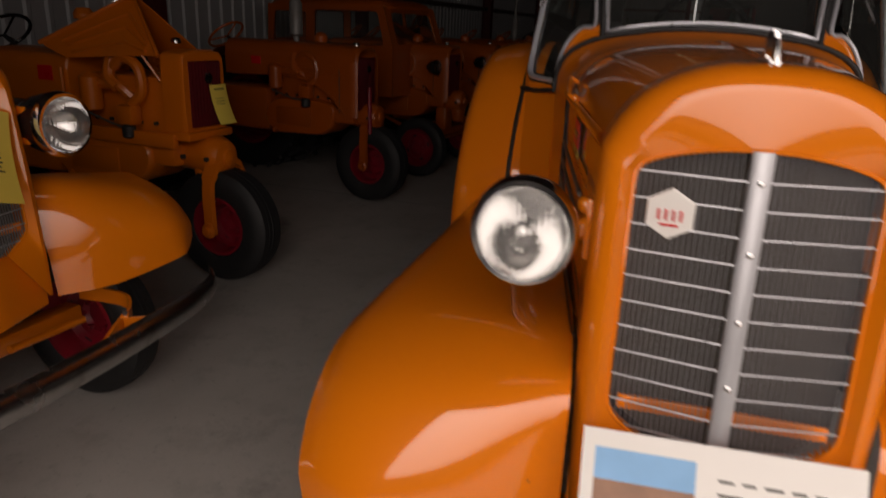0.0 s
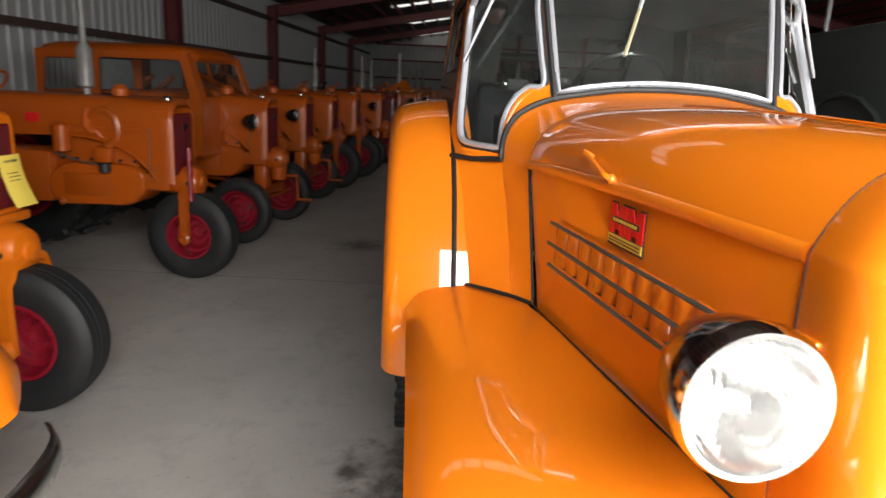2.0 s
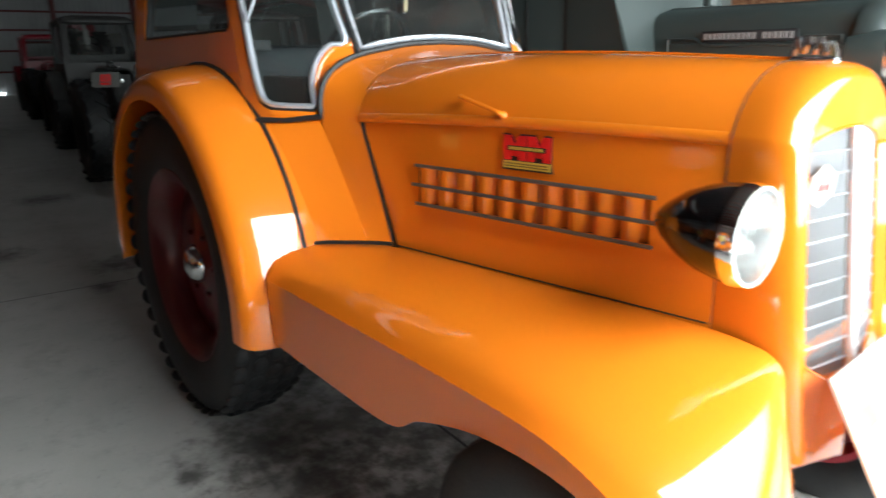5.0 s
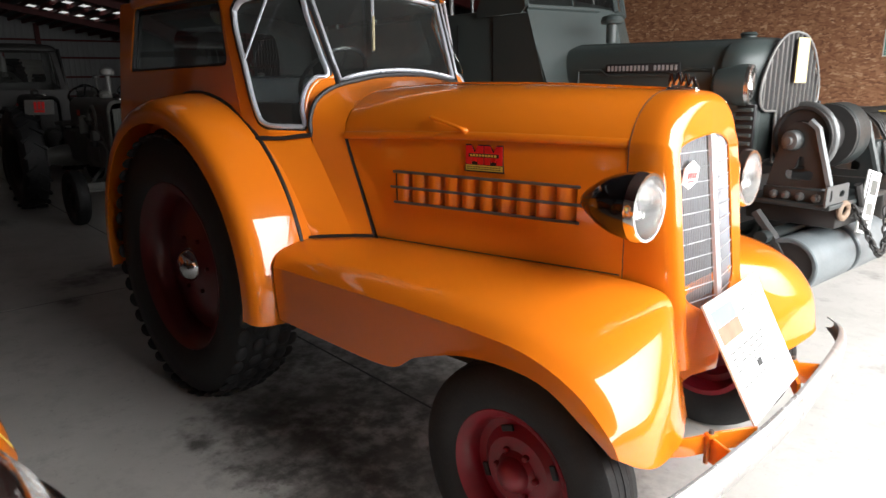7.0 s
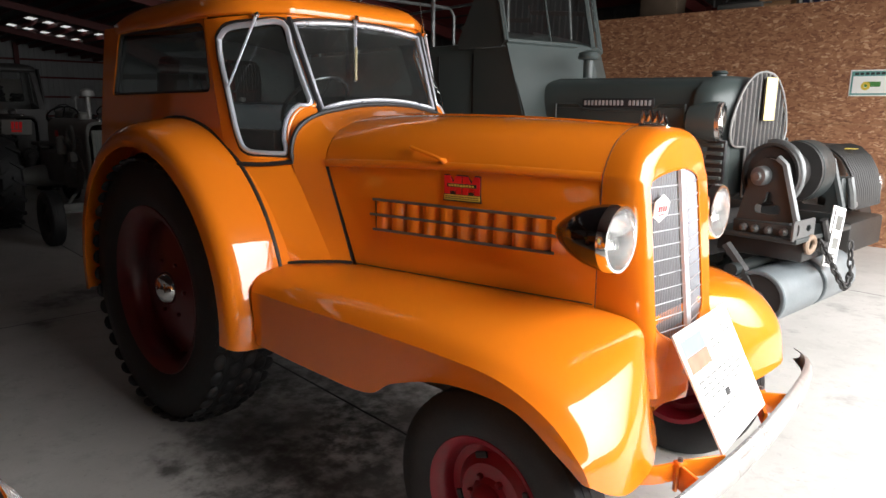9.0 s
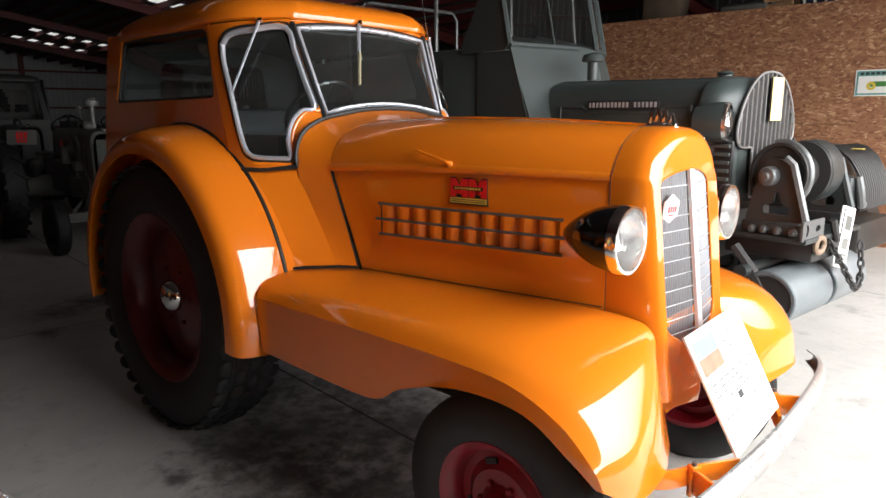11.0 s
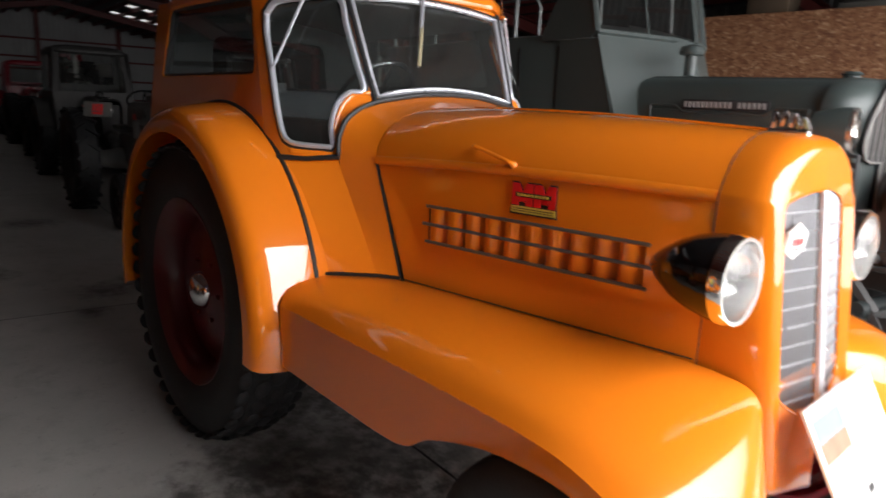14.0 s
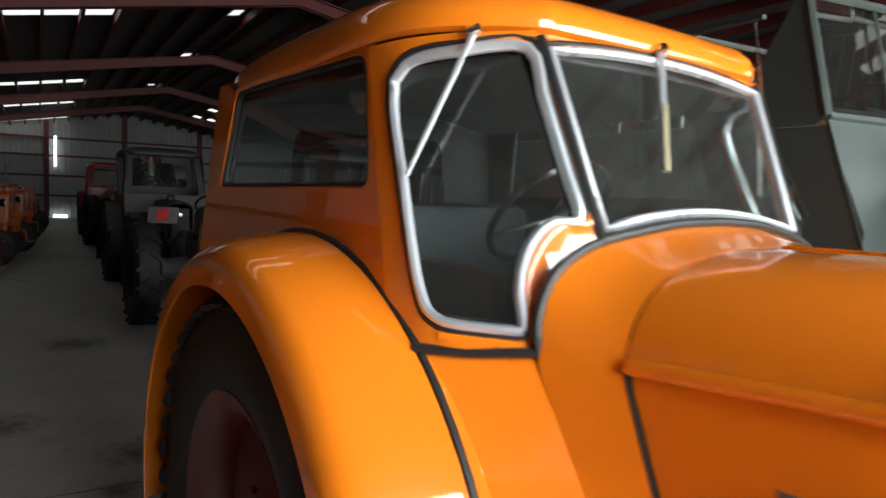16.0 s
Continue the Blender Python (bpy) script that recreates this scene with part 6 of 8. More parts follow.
def row_tractor(m, label, kind='tri', paint=None, grille_mat=None, stack='pipe', lamps=False, cabbed=False, tall=False, flap=False, rims=None, seed=1, group="tractors along the aisle"):
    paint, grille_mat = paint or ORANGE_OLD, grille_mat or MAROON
    root = thing("row_tractor", m, label, "tractor", group)
    hood_z = 1.45
    w = 0.20
    if flap:
        z1 = 1.44
        part("radiator_shell", box_hood(bmesh.new(), 1.84, 1.985, 0.185, 0.93, z1, 0.07), paint, root, "orange radiator shell with rounded shoulders")
        sh = part("shell_foot", box((1.93, 0, 0.935), (0.20, 0.40, 0.05), None, 0.012), paint, root)
        tank = part("fuel_tank", box_hood(bmesh.new(), 0.45, 1.14, 0.26, 1.08, 1.40, 0.10), paint, root, "orange fuel tank with rounded shoulders")
        part("badge", box((0.98, -0.266, 1.26), (0.12, 0.006, 0.09)), RED_PAINT, tank, "small plain red badge", smooth=False)
        # cover swung up on its hinge: a ribbed sheet that rises to a peak
        a, b, c, d = Vector((1.02, -0.30, 1.44)), Vector((1.52, -0.015, 1.73)), Vector((1.84, -0.19, 1.40)), Vector((1.20, -0.27, 1.36))
        rows = []
        for k in range(9):
            f = k / 8
            lo = d.lerp(c, f)
            hi = a.lerp(b, min(1.0, f / 0.62)) if f < 0.62 else b.lerp(c, (f - 0.62) / 0.38)
            rows.append([lo, lo.lerp(hi, 0.5) + Vector((0, -0.012, 0)), hi])
        cover = part("hood_cover", grid(rows), paint, root, "ribbed orange hood cover tipped up to a peak")
        thick(cover, 0.008)
        for g in (0.25, 0.5, 0.72):
            part("rib", tube([r[0].lerp(r[2], g) + Vector((0, -0.02, 0)) for r in rows[1:-1]], 0.011, 6), paint, cover)
        part("rib", tube([a + Vector((0, -0.01, 0)), b + Vector((0, -0.01, 0.01)), c + Vector((0, -0.012, 0))], 0.014, 6), paint, cover)
        far = [[Vector((p.x, -p.y, p.z)) for p in (r[0], r[2])] for r in rows]
        thick(part("hood_cover", grid(far), paint, root, "far half of the orange hood cover"), 0.008)
        part("prop_rod", tube([(1.84, -0.20, 1.26), (1.76, -0.24, 1.40)], 0.008, 6), paint, cover)
        part("stay", tube([(1.13, -0.27, 1.0), (1.13, -0.275, 1.30)], 0.012, 6), paint, root)
        flank_clutter(root, paint, 1.16, 1.80, 1.02, True)
        gz0, gz1, gx = 0.985, 1.375, 2.018
        casing(root, paint, 0.90, 1.70, 0.58, 0.90, 0.20)
        part("frame_rail", box((1.45, -0.20, 0.905), (0.95, 0.05, 0.09), None, 0.012), paint, root, "orange frame rail")
        part("frame_rail", box((1.45, 0.20, 0.905), (0.95, 0.05, 0.09), None, 0.012), paint, root, "orange frame rail")
    else:
        hood = part("hood", swept_hood(0.42, 1.90, w, hood_z), paint, root, "orange hood with swept lower edge")
        thick(hood, 0.006)
        for s in (-1, 1):
            for k in range(4):
                part("rib", tube([(1.02 + 0.04 * k, s * (w + 0.001), 1.255 - 0.035 * k), (1.68, s * (w + 0.001), 1.25 - 0.035 * k)], 0.0055, 6), paint, hood)
            part("seam", tube([(1.74, s * (w + 0.001), 0.84), (1.74, s * (w + 0.001), 1.22)], 0.004, 5), GASKET, hood)
            part("edge_bead", tube([(x, s * (w + 0.002), arch_low(x)) for x in (0.5, 0.9, 1.2, 1.4, 1.55, 1.67, 1.75, 1.79)], 0.010, 6), paint, hood)
            part("badge", box((0.80, s * (w + 0.004), 1.26), (0.11, 0.006, 0.07)), RED_PAINT, hood, "small plain red badge", smooth=False)
        flank_clutter(root, paint, 0.90, 1.60, 0.98, True)
        casing(root, paint, 0.86, 1.66, 0.58, 0.93, 0.185)
        gz0, gz1, gx = 0.86, 1.33, 1.926
    # upright grille, slightly veed
    g = part("grille", grid([[(gx - 0.10 * abs(y), y, z) for y in (-0.135, -0.07, 0, 0.07, 0.135)] for z in (gz0, (gz0 + gz1) / 2, gz1)]), grille_mat, root, "dark grille panel", smooth=False)
    thick(g, 0.03)
    for k in range(11):
        y = -0.125 + k * 0.025
        part("grille_bar", tube([(gx + 0.004 - 0.10 * abs(y), y, gz0 + 0.01), (gx + 0.004 - 0.10 * abs(y), y, gz1 - 0.01)], 0.004, 4), grille_mat, g)
    part("badge", lathe([(0, 0.035), (0.008, 0.033), (0.01, 0.001)], 6, Matrix.Translation((gx + 0.006, 0, gz1 - 0.10))), CHROME_DULL, g, "bright badge plate")
    part("gearbox", box((0.35, 0, 0.80), (1.1, 0.36, 0.42), None, 0.05), paint, root, "orange gearbox casing")
    part("rear_axle", lathe([(-0.55, 0.09), (-0.25, 0.15), (0.25, 0.15), (0.55, 0.09)], 16, Matrix.Translation((0, 0, 0.66)) @ pose(0, 0, 0, 0, 0, 90)), paint, root)
    nose = 2.16 if flap else 2.08
    ped = part("pedestal", lathe([(-0.42, 0.075), (-0.34, 0.10), (-0.24, 0.105), (-0.14, 0.125), (-0.08, 0.128), (-0.03, 0.10), (-0.015, 0.055), (0.0, 0.05), (0.01, 0.001)], 20, Matrix.Translation((nose, 0, 0.80))), paint, root, "orange cast front pedestal")
    part("bolster", box((1.72, 0, 0.80), (0.30, 0.34, 0.14), None, 0.03), paint, ped)
    part("steering_post", lathe([(-0.22, 0.07), (-0.10, 0.085), (0.04, 0.085)], 16, Matrix.Translation((1.98, 0, 0.80)) @ pose(0, 0, 0, 0, -90, 0)), paint, ped)
    for s in (-1, 1):
        for dx in (-0.08, -0.26):
            part("bolt", lathe([(0, 0.016), (0.02, 0.016), (0.022, 0.001)], 6, Matrix.Translation((nose + dx, s * 0.118, 0.80)) @ pose(0, 0, 0, 0, 0, 90 * s)), IRON, ped)
    fx = 2.10 if flap else 1.97
    if kind == 'tri':
        for s in (-1, 1):
            pts = curve_points([(fx, 0, 0.770), (fx, s * 0.07, 0.768), (fx, s * 0.13, 0.72), (fx, s * 0.158, 0.62), (fx, s * 0.160, 0.47), (fx, s * 0.155, 0.33)], 20)
            rows = [[Vector((p.x + dx * (0.052 if i < 10 else 0.040), p.y + dy * s * 0.014, p.z + (0.014 * dy if i < 7 else 0))) for dx, dy in ((-1, -1), (-0.8, 1), (0.8, 1), (1, -1))] for i, p in enumerate(pts)]
            bm = grid(rows, None, True)
            cap(bm, rows[-1])
            part("fork", bm, paint, root, "orange cast wheel fork")
            part("axle_nut", lathe([(0, 0.05), (0.02, 0.05), (0.03, 0.03), (0.05, 0.025), (0.052, 0.001)], 12, Matrix.Translation((fx, s * 0.16, 0.36)) @ pose(0, 0, 0, 0, 0, 90 * s)), paint, root)
        wheel("front_wheel", root, (fx, 0, 0.365), 0.36, 0.23, 0.185, 1, rims or RIM_RED, 'rib', 0.06, None, None, 0.04)
        if not flap:
            part("hydraulic_rod", tube([(2.02, -0.13, 1.08), (2.03, -0.14, 0.66)], 0.02, 8), RIM_RED, root, "dark red upright rod")
    else:
        ax = part("front_axle", box((1.80, 0, 0.44), (0.09, 1.12, 0.09), None, 0.015), paint, root, "orange front axle beam")
        part("axle_hanger", box((1.80, 0, 0.60), (0.14, 0.20, 0.26), None, 0.03), paint, ax)
        for s in (-1, 1):
            part("king_pin", tube([(1.80, s * 0.53, 0.36), (1.80, s * 0.53, 0.58)], 0.03, 8), paint, ax)
            part("radius_rod", tube([(1.78, s * 0.48, 0.42), (1.05, s * 0.08, 0.55)], 0.022, 7), paint, ax)
            wheel("front_wheel", root, (1.80, s * 0.62, 0.33), 0.325, 0.16, 0.20, s, rims or RIM_RED, 'rib', 0.04, None, None, 0.045)
        part("tie_rod", tube([(1.92, -0.52, 0.40), (1.92, 0.52, 0.40)], 0.014, 6), paint, ax)
        part("crank", tube(curve_points([(1.95, 0, 0.62), (2.16, 0, 0.62), (2.18, 0, 0.60), (2.20, -0.05, 0.40), (2.22, -0.05, 0.38), (2.36, -0.05, 0.38)], 22), 0.014, 7), paint, root, "orange starting crank")
    for s in (-1, 1):
        wheel("rear_wheel", root, (0, s * 0.72, 0.66), 0.655, 0.30, 0.38, s, rims or RIM_RED, 'bar', 0.03, None, None, 0.07)
        if cabbed or seed % 3:
            fen = grid([[(0.72 * math.cos(a), s * y, 0.66 + 0.72 * math.sin(a)) for y in (0.46, 0.6, 0.88)] for a in (radians(20 + 13 * k) for k in range(12))])
            thick(part("rear_fender", fen, paint, root, "rear fender"), 0.006)
    if stack == 'pipe':
        part("exhaust", lathe([(0, 0.028), (0.06, 0.03), (0.08, 0.060), (0.36, 0.060), (0.40, 0.030), (0.42, 0.026), (0.72, 0.025), (0.72, 0.021)], 16, Matrix.Translation((1.16, -0.04, hood_z - 0.02)) @ pose(0, 0, 0, 0, -90, 0)), PIPE, root, "grey exhaust stack with muffler")
    elif stack == 'bright':
        part("exhaust", lathe([(0, 0.03), (0.16, 0.03), (0.18, 0.06), (0.42, 0.06), (0.47, 0.034), (1.0, 0.032)], 18, Matrix.Translation((1.35, 0.0, hood_z)) @ pose(0, 0, 0, 0, -90, 0)), BRIGHT_PIPE, root, "bright exhaust stack")
    x = 1.02 if flap else 1.45
    part("air_cleaner", lathe([(0, 0.03), (0.16 if flap else 0.02, 0.03), (0.165 if flap else 0.03, 0.062), (0.20 if flap else 0.08, 0.065), (0.235 if flap else 0.11, 0.04), (0.24 if flap else 0.12, 0.001)], 16, Matrix.Translation((x, 0.04 if flap else -0.06, hood_z - 0.03)) @ pose(0, 0, 0, 0, -90, 0)), paint, root, "orange air cleaner cap")
    part("radiator_cap", lathe([(0, 0.03), (0.02, 0.03), (0.03, 0.022), (0.034, 0.001)], 12, Matrix.Translation((1.80, 0, hood_z + (0.02 if flap else -0.02))) @ pose(0, 0, 0, 0, -90, 0)), CHROME_DULL, root)
    if cabbed:
        old_cab(root, paint, *((-0.55, 0.62, 0.62, 1.50, 2.16) if tall else ()))
    else:
        m2 = Matrix.Translation((0.22, 0.05, 1.47)) @ pose(0, 0, 0, 0, 50, 0)
        ring = [m2 @ Vector((0.0, 0.19 * math.cos(a), 0.19 * math.sin(a))) for a in (2 * math.pi * k / 24 for k in range(24))]
        bm = tube(ring, 0.013, 7, True)
        for a in (90, 210, 330):
            tube([m2 @ Vector((0.02, 0, 0)), m2 @ Vector((0, 0.19 * math.cos(radians(a)), 0.19 * math.sin(radians(a))))], 0.008, 6, False, bm)
        st = part("steering_wheel", bm, paint if seed % 2 and not flap else BLACK, root, "steering wheel")
        part("steering_column", tube([m2 @ Vector((0.02, 0, 0)), (0.62, 0.05, 1.2)], 0.016, 7), IRON, st)
        seat = part("seat", box((-0.25, 0, 1.08), (0.36, 0.42, 0.06), None, 0.025), paint, root, "tractor seat")
        part("seat_post", tube([(-0.25, 0, 0.85), (-0.25, 0, 1.06)], 0.03, 8), IRON, seat)
    if lamps:
        for s in (-1, 1):
            mm = Matrix.Translation((1.84, s * 0.30, 1.19))
            lp = part("headlight", lathe([(-0.14, 0.001), (-0.13, 0.03), (-0.09, 0.065), (-0.03, 0.082), (0.0, 0.084)], 18, mm), BLACK, root, "black headlight")
            part("rim", lathe([(0, 0.084), (0.012, 0.082), (0.014, 0.068)], 18, mm), CHROME, lp)
            part("reflector", lathe([(-0.03, 0.001), (-0.02, 0.04), (0.0, 0.07)], 18, mm), CHROME, lp)
            part("lens", lathe([(0.004, 0.07), (0.018, 0.04), (0.022, 0.001)], 18, mm), LENS, lp)
            part("bracket", tube([(1.80, s * 0.24, 1.14), (1.80, s * 0.19, 1.10)], 0.016, 6), BLACK, lp)
    return root


def at_wheel(x, y, heading, reach=1.95):
    a = radians(heading)
    return pose(x - reach * math.cos(a), y - reach * math.sin(a), 0, 0, 0, heading)


# left of the aisle
t_first = row_tractor(at_wheel(-0.10, -2.68, 84, 2.10), "old orange tricycle tractor with raised hood flap, engine bare", 'tri', ORANGE_MID, stack='bright', flap=True, seed=3)
t_second = row_tractor(at_wheel(-2.42, -2.62, 81), "orange tricycle tractor with grey muffler stack and maroon grille", 'tri', stack='pipe', seed=5)
row_tractor(at_wheel(-4.28, -2.42, 80, 1.80), "orange cab tractor with headlights and red front wheels", 'std', stack='none', lamps=True, cabbed=True, seed=6)
t_fourth = row_tractor(at_wheel(-5.85, -2.25, 80, 1.80), "orange tractor with headlights and red front wheels", 'std', stack='none', lamps=True, seed=7)
row_tractor(at_wheel(-7.5, -1.95, 80), "old orange tricycle tractor beside the aisle", 'tri', stack='none', seed=9)
for x, y, h in ((-8.9, -1.70, 81), (-13.6, -0.98, 82)):
    tagged(copy_thing(t_second, at_wheel(x, y, h)), "old orange tricycle tractor with muffler stack in the row")
for x, y, h in ((-10.4, -1.48, 80), (-15.1, -0.75, 82), (-18.2, -0.30, 82)):
    tagged(copy_thing(t_fourth, at_wheel(x, y, h, 1.8)), "old orange tractor with headlights in the row")
row_tractor(at_wheel(-12.0, -1.25, 80, 1.80), "dark red tractor among orange ones", 'std', MAROON, stack='pipe', seed=10)
copy_thing(t_first, at_wheel(-16.7, -0.55, 82))
for x, y, h in ((-19.8, -0.05, 82), (-21.6, 0.20, 82), (-23.6, 0.45, 82)):
    tagged(copy_thing(t_second, at_wheel(x, y, h)), "old orange tricycle tractor far down the row")

# right of the aisle: nose to tail along it, big tyres outward
def parked(x, dy=0.0, heading=-3):
    return pose(x, 1.02 + dy - 0.09 * (x + 7.0), 0, 0, 0, heading)


r_olive = row_tractor(parked(-7.05), "faded grey tractor with a mushroom air intake parked along the aisle", 'std', PALE, OLIVE, 'none', rims=IRON, seed=12, group="tractors of the dark row")
intake = part("air_intake", lathe([(0.0, 0.032), (0.40, 0.032), (0.41, 0.085), (0.44, 0.095), (0.48, 0.085), (0.51, 0.04), (0.512, 0.001)], 18, Matrix.Translation((0.62, 0.26, 1.32)) @ pose(0, 0, 0, 0, -90, 0)), PIPE, r_olive, "pale mushroom-topped air intake")
part("canister", lathe([(-0.30, 0.001), (-0.30, 0.06), (-0.28, 0.078), (-0.02, 0.078), (0.0, 0.06), (0.005, 0.03)], 18, Matrix.Translation((0.62, 0.26, 1.32)) @ pose(0, 0, 0, 0, -90, 0)), PALE, intake)
r_iron = row_tractor(parked(-11.1), "black greasy cab tractor parked along the aisle", 'std', IRON, IRON, 'none', cabbed=True, tall=True, rims=IRON, seed=13, group="tractors of the dark row")
r_pale = row_tractor(parked(-14.9, 0.1, -6), "faded grey tractor parked along the aisle", 'std', PALE, OLIVE, 'pipe', rims=IRON, seed=12, group="tractors of the dark row")
copy_thing(r_olive, parked(-18.6, 0.0, 2))
row_tractor(parked(-22.6), "red cab tractor at the far end of the row", 'std', RIM_RED, MAROON, 'none', cabbed=True, tall=True, rims=IRON, seed=15, group="tractors of the dark row")
for k, (x, y, h) in enumerate(((-5.4, 3.3, -5), (-8.8, 3.5, -2), (-12.6, 3.8, -5), (-16.4, 4.2, -4))):
    copy_thing((r_pale, r_iron, r_pale, r_olive)[k], pose(x, y, 0, 0, 0, h))
for x, y, h in ((-5.6, 6.6, 0), (-9.6, 6.9, 0), (-13.4, 7.2, 0)):
    copy_thing(r_iron if x == -9.6 else r_olive, pose(x, y, 0, 0, 0, h))

# paper tags and boards along the row
tag = tag_sheet("paper_tag", 0.15, 0.24, YELLOW, [(0.12, -0.28, 0.3, 0.05), (0.35, -0.3, 0.2, 0.02), (0.42, -0.3, 0.25, 0.02), (0.49, -0.3, 0.2, 0.02)], "yellow paper tag with unreadable lines on a grille")
tag.matrix_world = t_first.matrix_world @ Matrix.Translation((2.035, 0.07, 1.235)) @ pose(0, 0, 0, -4, 0, 90)
tagged(tag, "", "paper tag")


def red_board(m):
    ob = part("notice_board", box((0, 0, 0), (0.34, 0.012, 0.20), None, 0.004), PALE, None, "pale board with plain red badge shapes, on a tractor")
    ob.matrix_world = m
    tagged(ob, "", "board")
    for k in (-1, 0, 1):
        part("stroke", box((k * 0.045, -0.009, 0.02), (0.032, 0.004, 0.10)), RED_PAINT, ob, smooth=False)
    part("stroke", box((0, -0.009, -0.055), (0.12, 0.004, 0.03)), RED_PAINT, ob, smooth=False)


red_board(pose(-6.72, 0.47, 1.33, -20, 0, 62))


# ---- leaning placard, wall signs ----
def placard():
    tl, tr, br, bl = Vector((2.393, -0.248, 0.905)), Vector((2.380, 0.245, 0.910)), Vector((2.566, 0.255, 0.548)), Vector((2.588, -0.23, 0.540))
    def at(u, v, d=0.0):
        p = tl.lerp(tr, u).lerp(bl.lerp(br, u), v)
        return p + d * Vector((0.90, 0, 0.43))
    def patch(u0, u1, v0, v1, d0, d1):
        bm = bmesh.new()
        lo = [at(u, v, d0) for u, v in ((u0, v0), (u1, v0), (u1, v1), (u0, v1))]
        hi = [at(u, v, d1) for u, v in ((u0, v0), (u1, v0), (u1, v1), (u0, v1))]
        grid([lo, hi], bm, True)
        cap(bm, hi)
        cap(bm, list(reversed(lo)))
        return bm
    board = tagged(part("placard", patch(0, 1, 0, 1, 0, 0.008), PAPER, None, "white card placard with a photograph, leaning on the bumper", smooth=False), "", "placard")
    part("photo_sky", patch(0.05, 0.42, 0.08, 0.22, 0.008, 0.0088), SKY_BLUE, board, "printed blue sky", smooth=False)
    part("photo_field", patch(0.05, 0.42, 0.22, 0.36, 0.008, 0.0088), FIELD, board, "printed field with machines", smooth=False)
    rnd = random.Random(4)
    for v in (0.14, 0.20, 0.26, 0.44, 0.49, 0.54, 0.59, 0.72):
        u = 0.50 if v < 0.4 else 0.08
        while u < 0.92:
            w = rnd.uniform(0.04, 0.10)
            part("bar", patch(u, min(0.95, u + w), v, v + 0.014, 0.008, 0.0086), PALE, board, smooth=False)
            u += w + 0.03
    part("code_label", patch(0.42, 0.50, 0.62, 0.68, 0.008, 0.009), INK, board, smooth=False)


placard()


def year_sign():
    board = tagged(part("year_sign", box((0, 0, 0), (1.5, 0.02, 0.40), None, 0.004), SIGN_ORANGE, None, "orange board with black year figures on the wall", smooth=False), "", "sign")
    board.matrix_world = HALL @ Matrix.Translation((-0.17, -5.60, 2.11)) @ pose(0, 0, 0, 0, 0, 180)
    fc = bpy.data.curves.new("year_number", 'FONT')
    fc.body, fc.size, fc.extrude, fc.align_x, fc.align_y = "-1995", 0.40, 0.003, 'RIGHT', 'CENTER'
    ob = new("year_number", fc)
    ob.parent = board
    ob.matrix_basis = Matrix.Translation((0.68, -0.0125, -0.01)) @ pose(0, 0, 0, 90, 0, 0)
    fc.materials.append(INK)


year_sign()


# ---- strand-board partition with loft ----
OSB_Y = 7.3


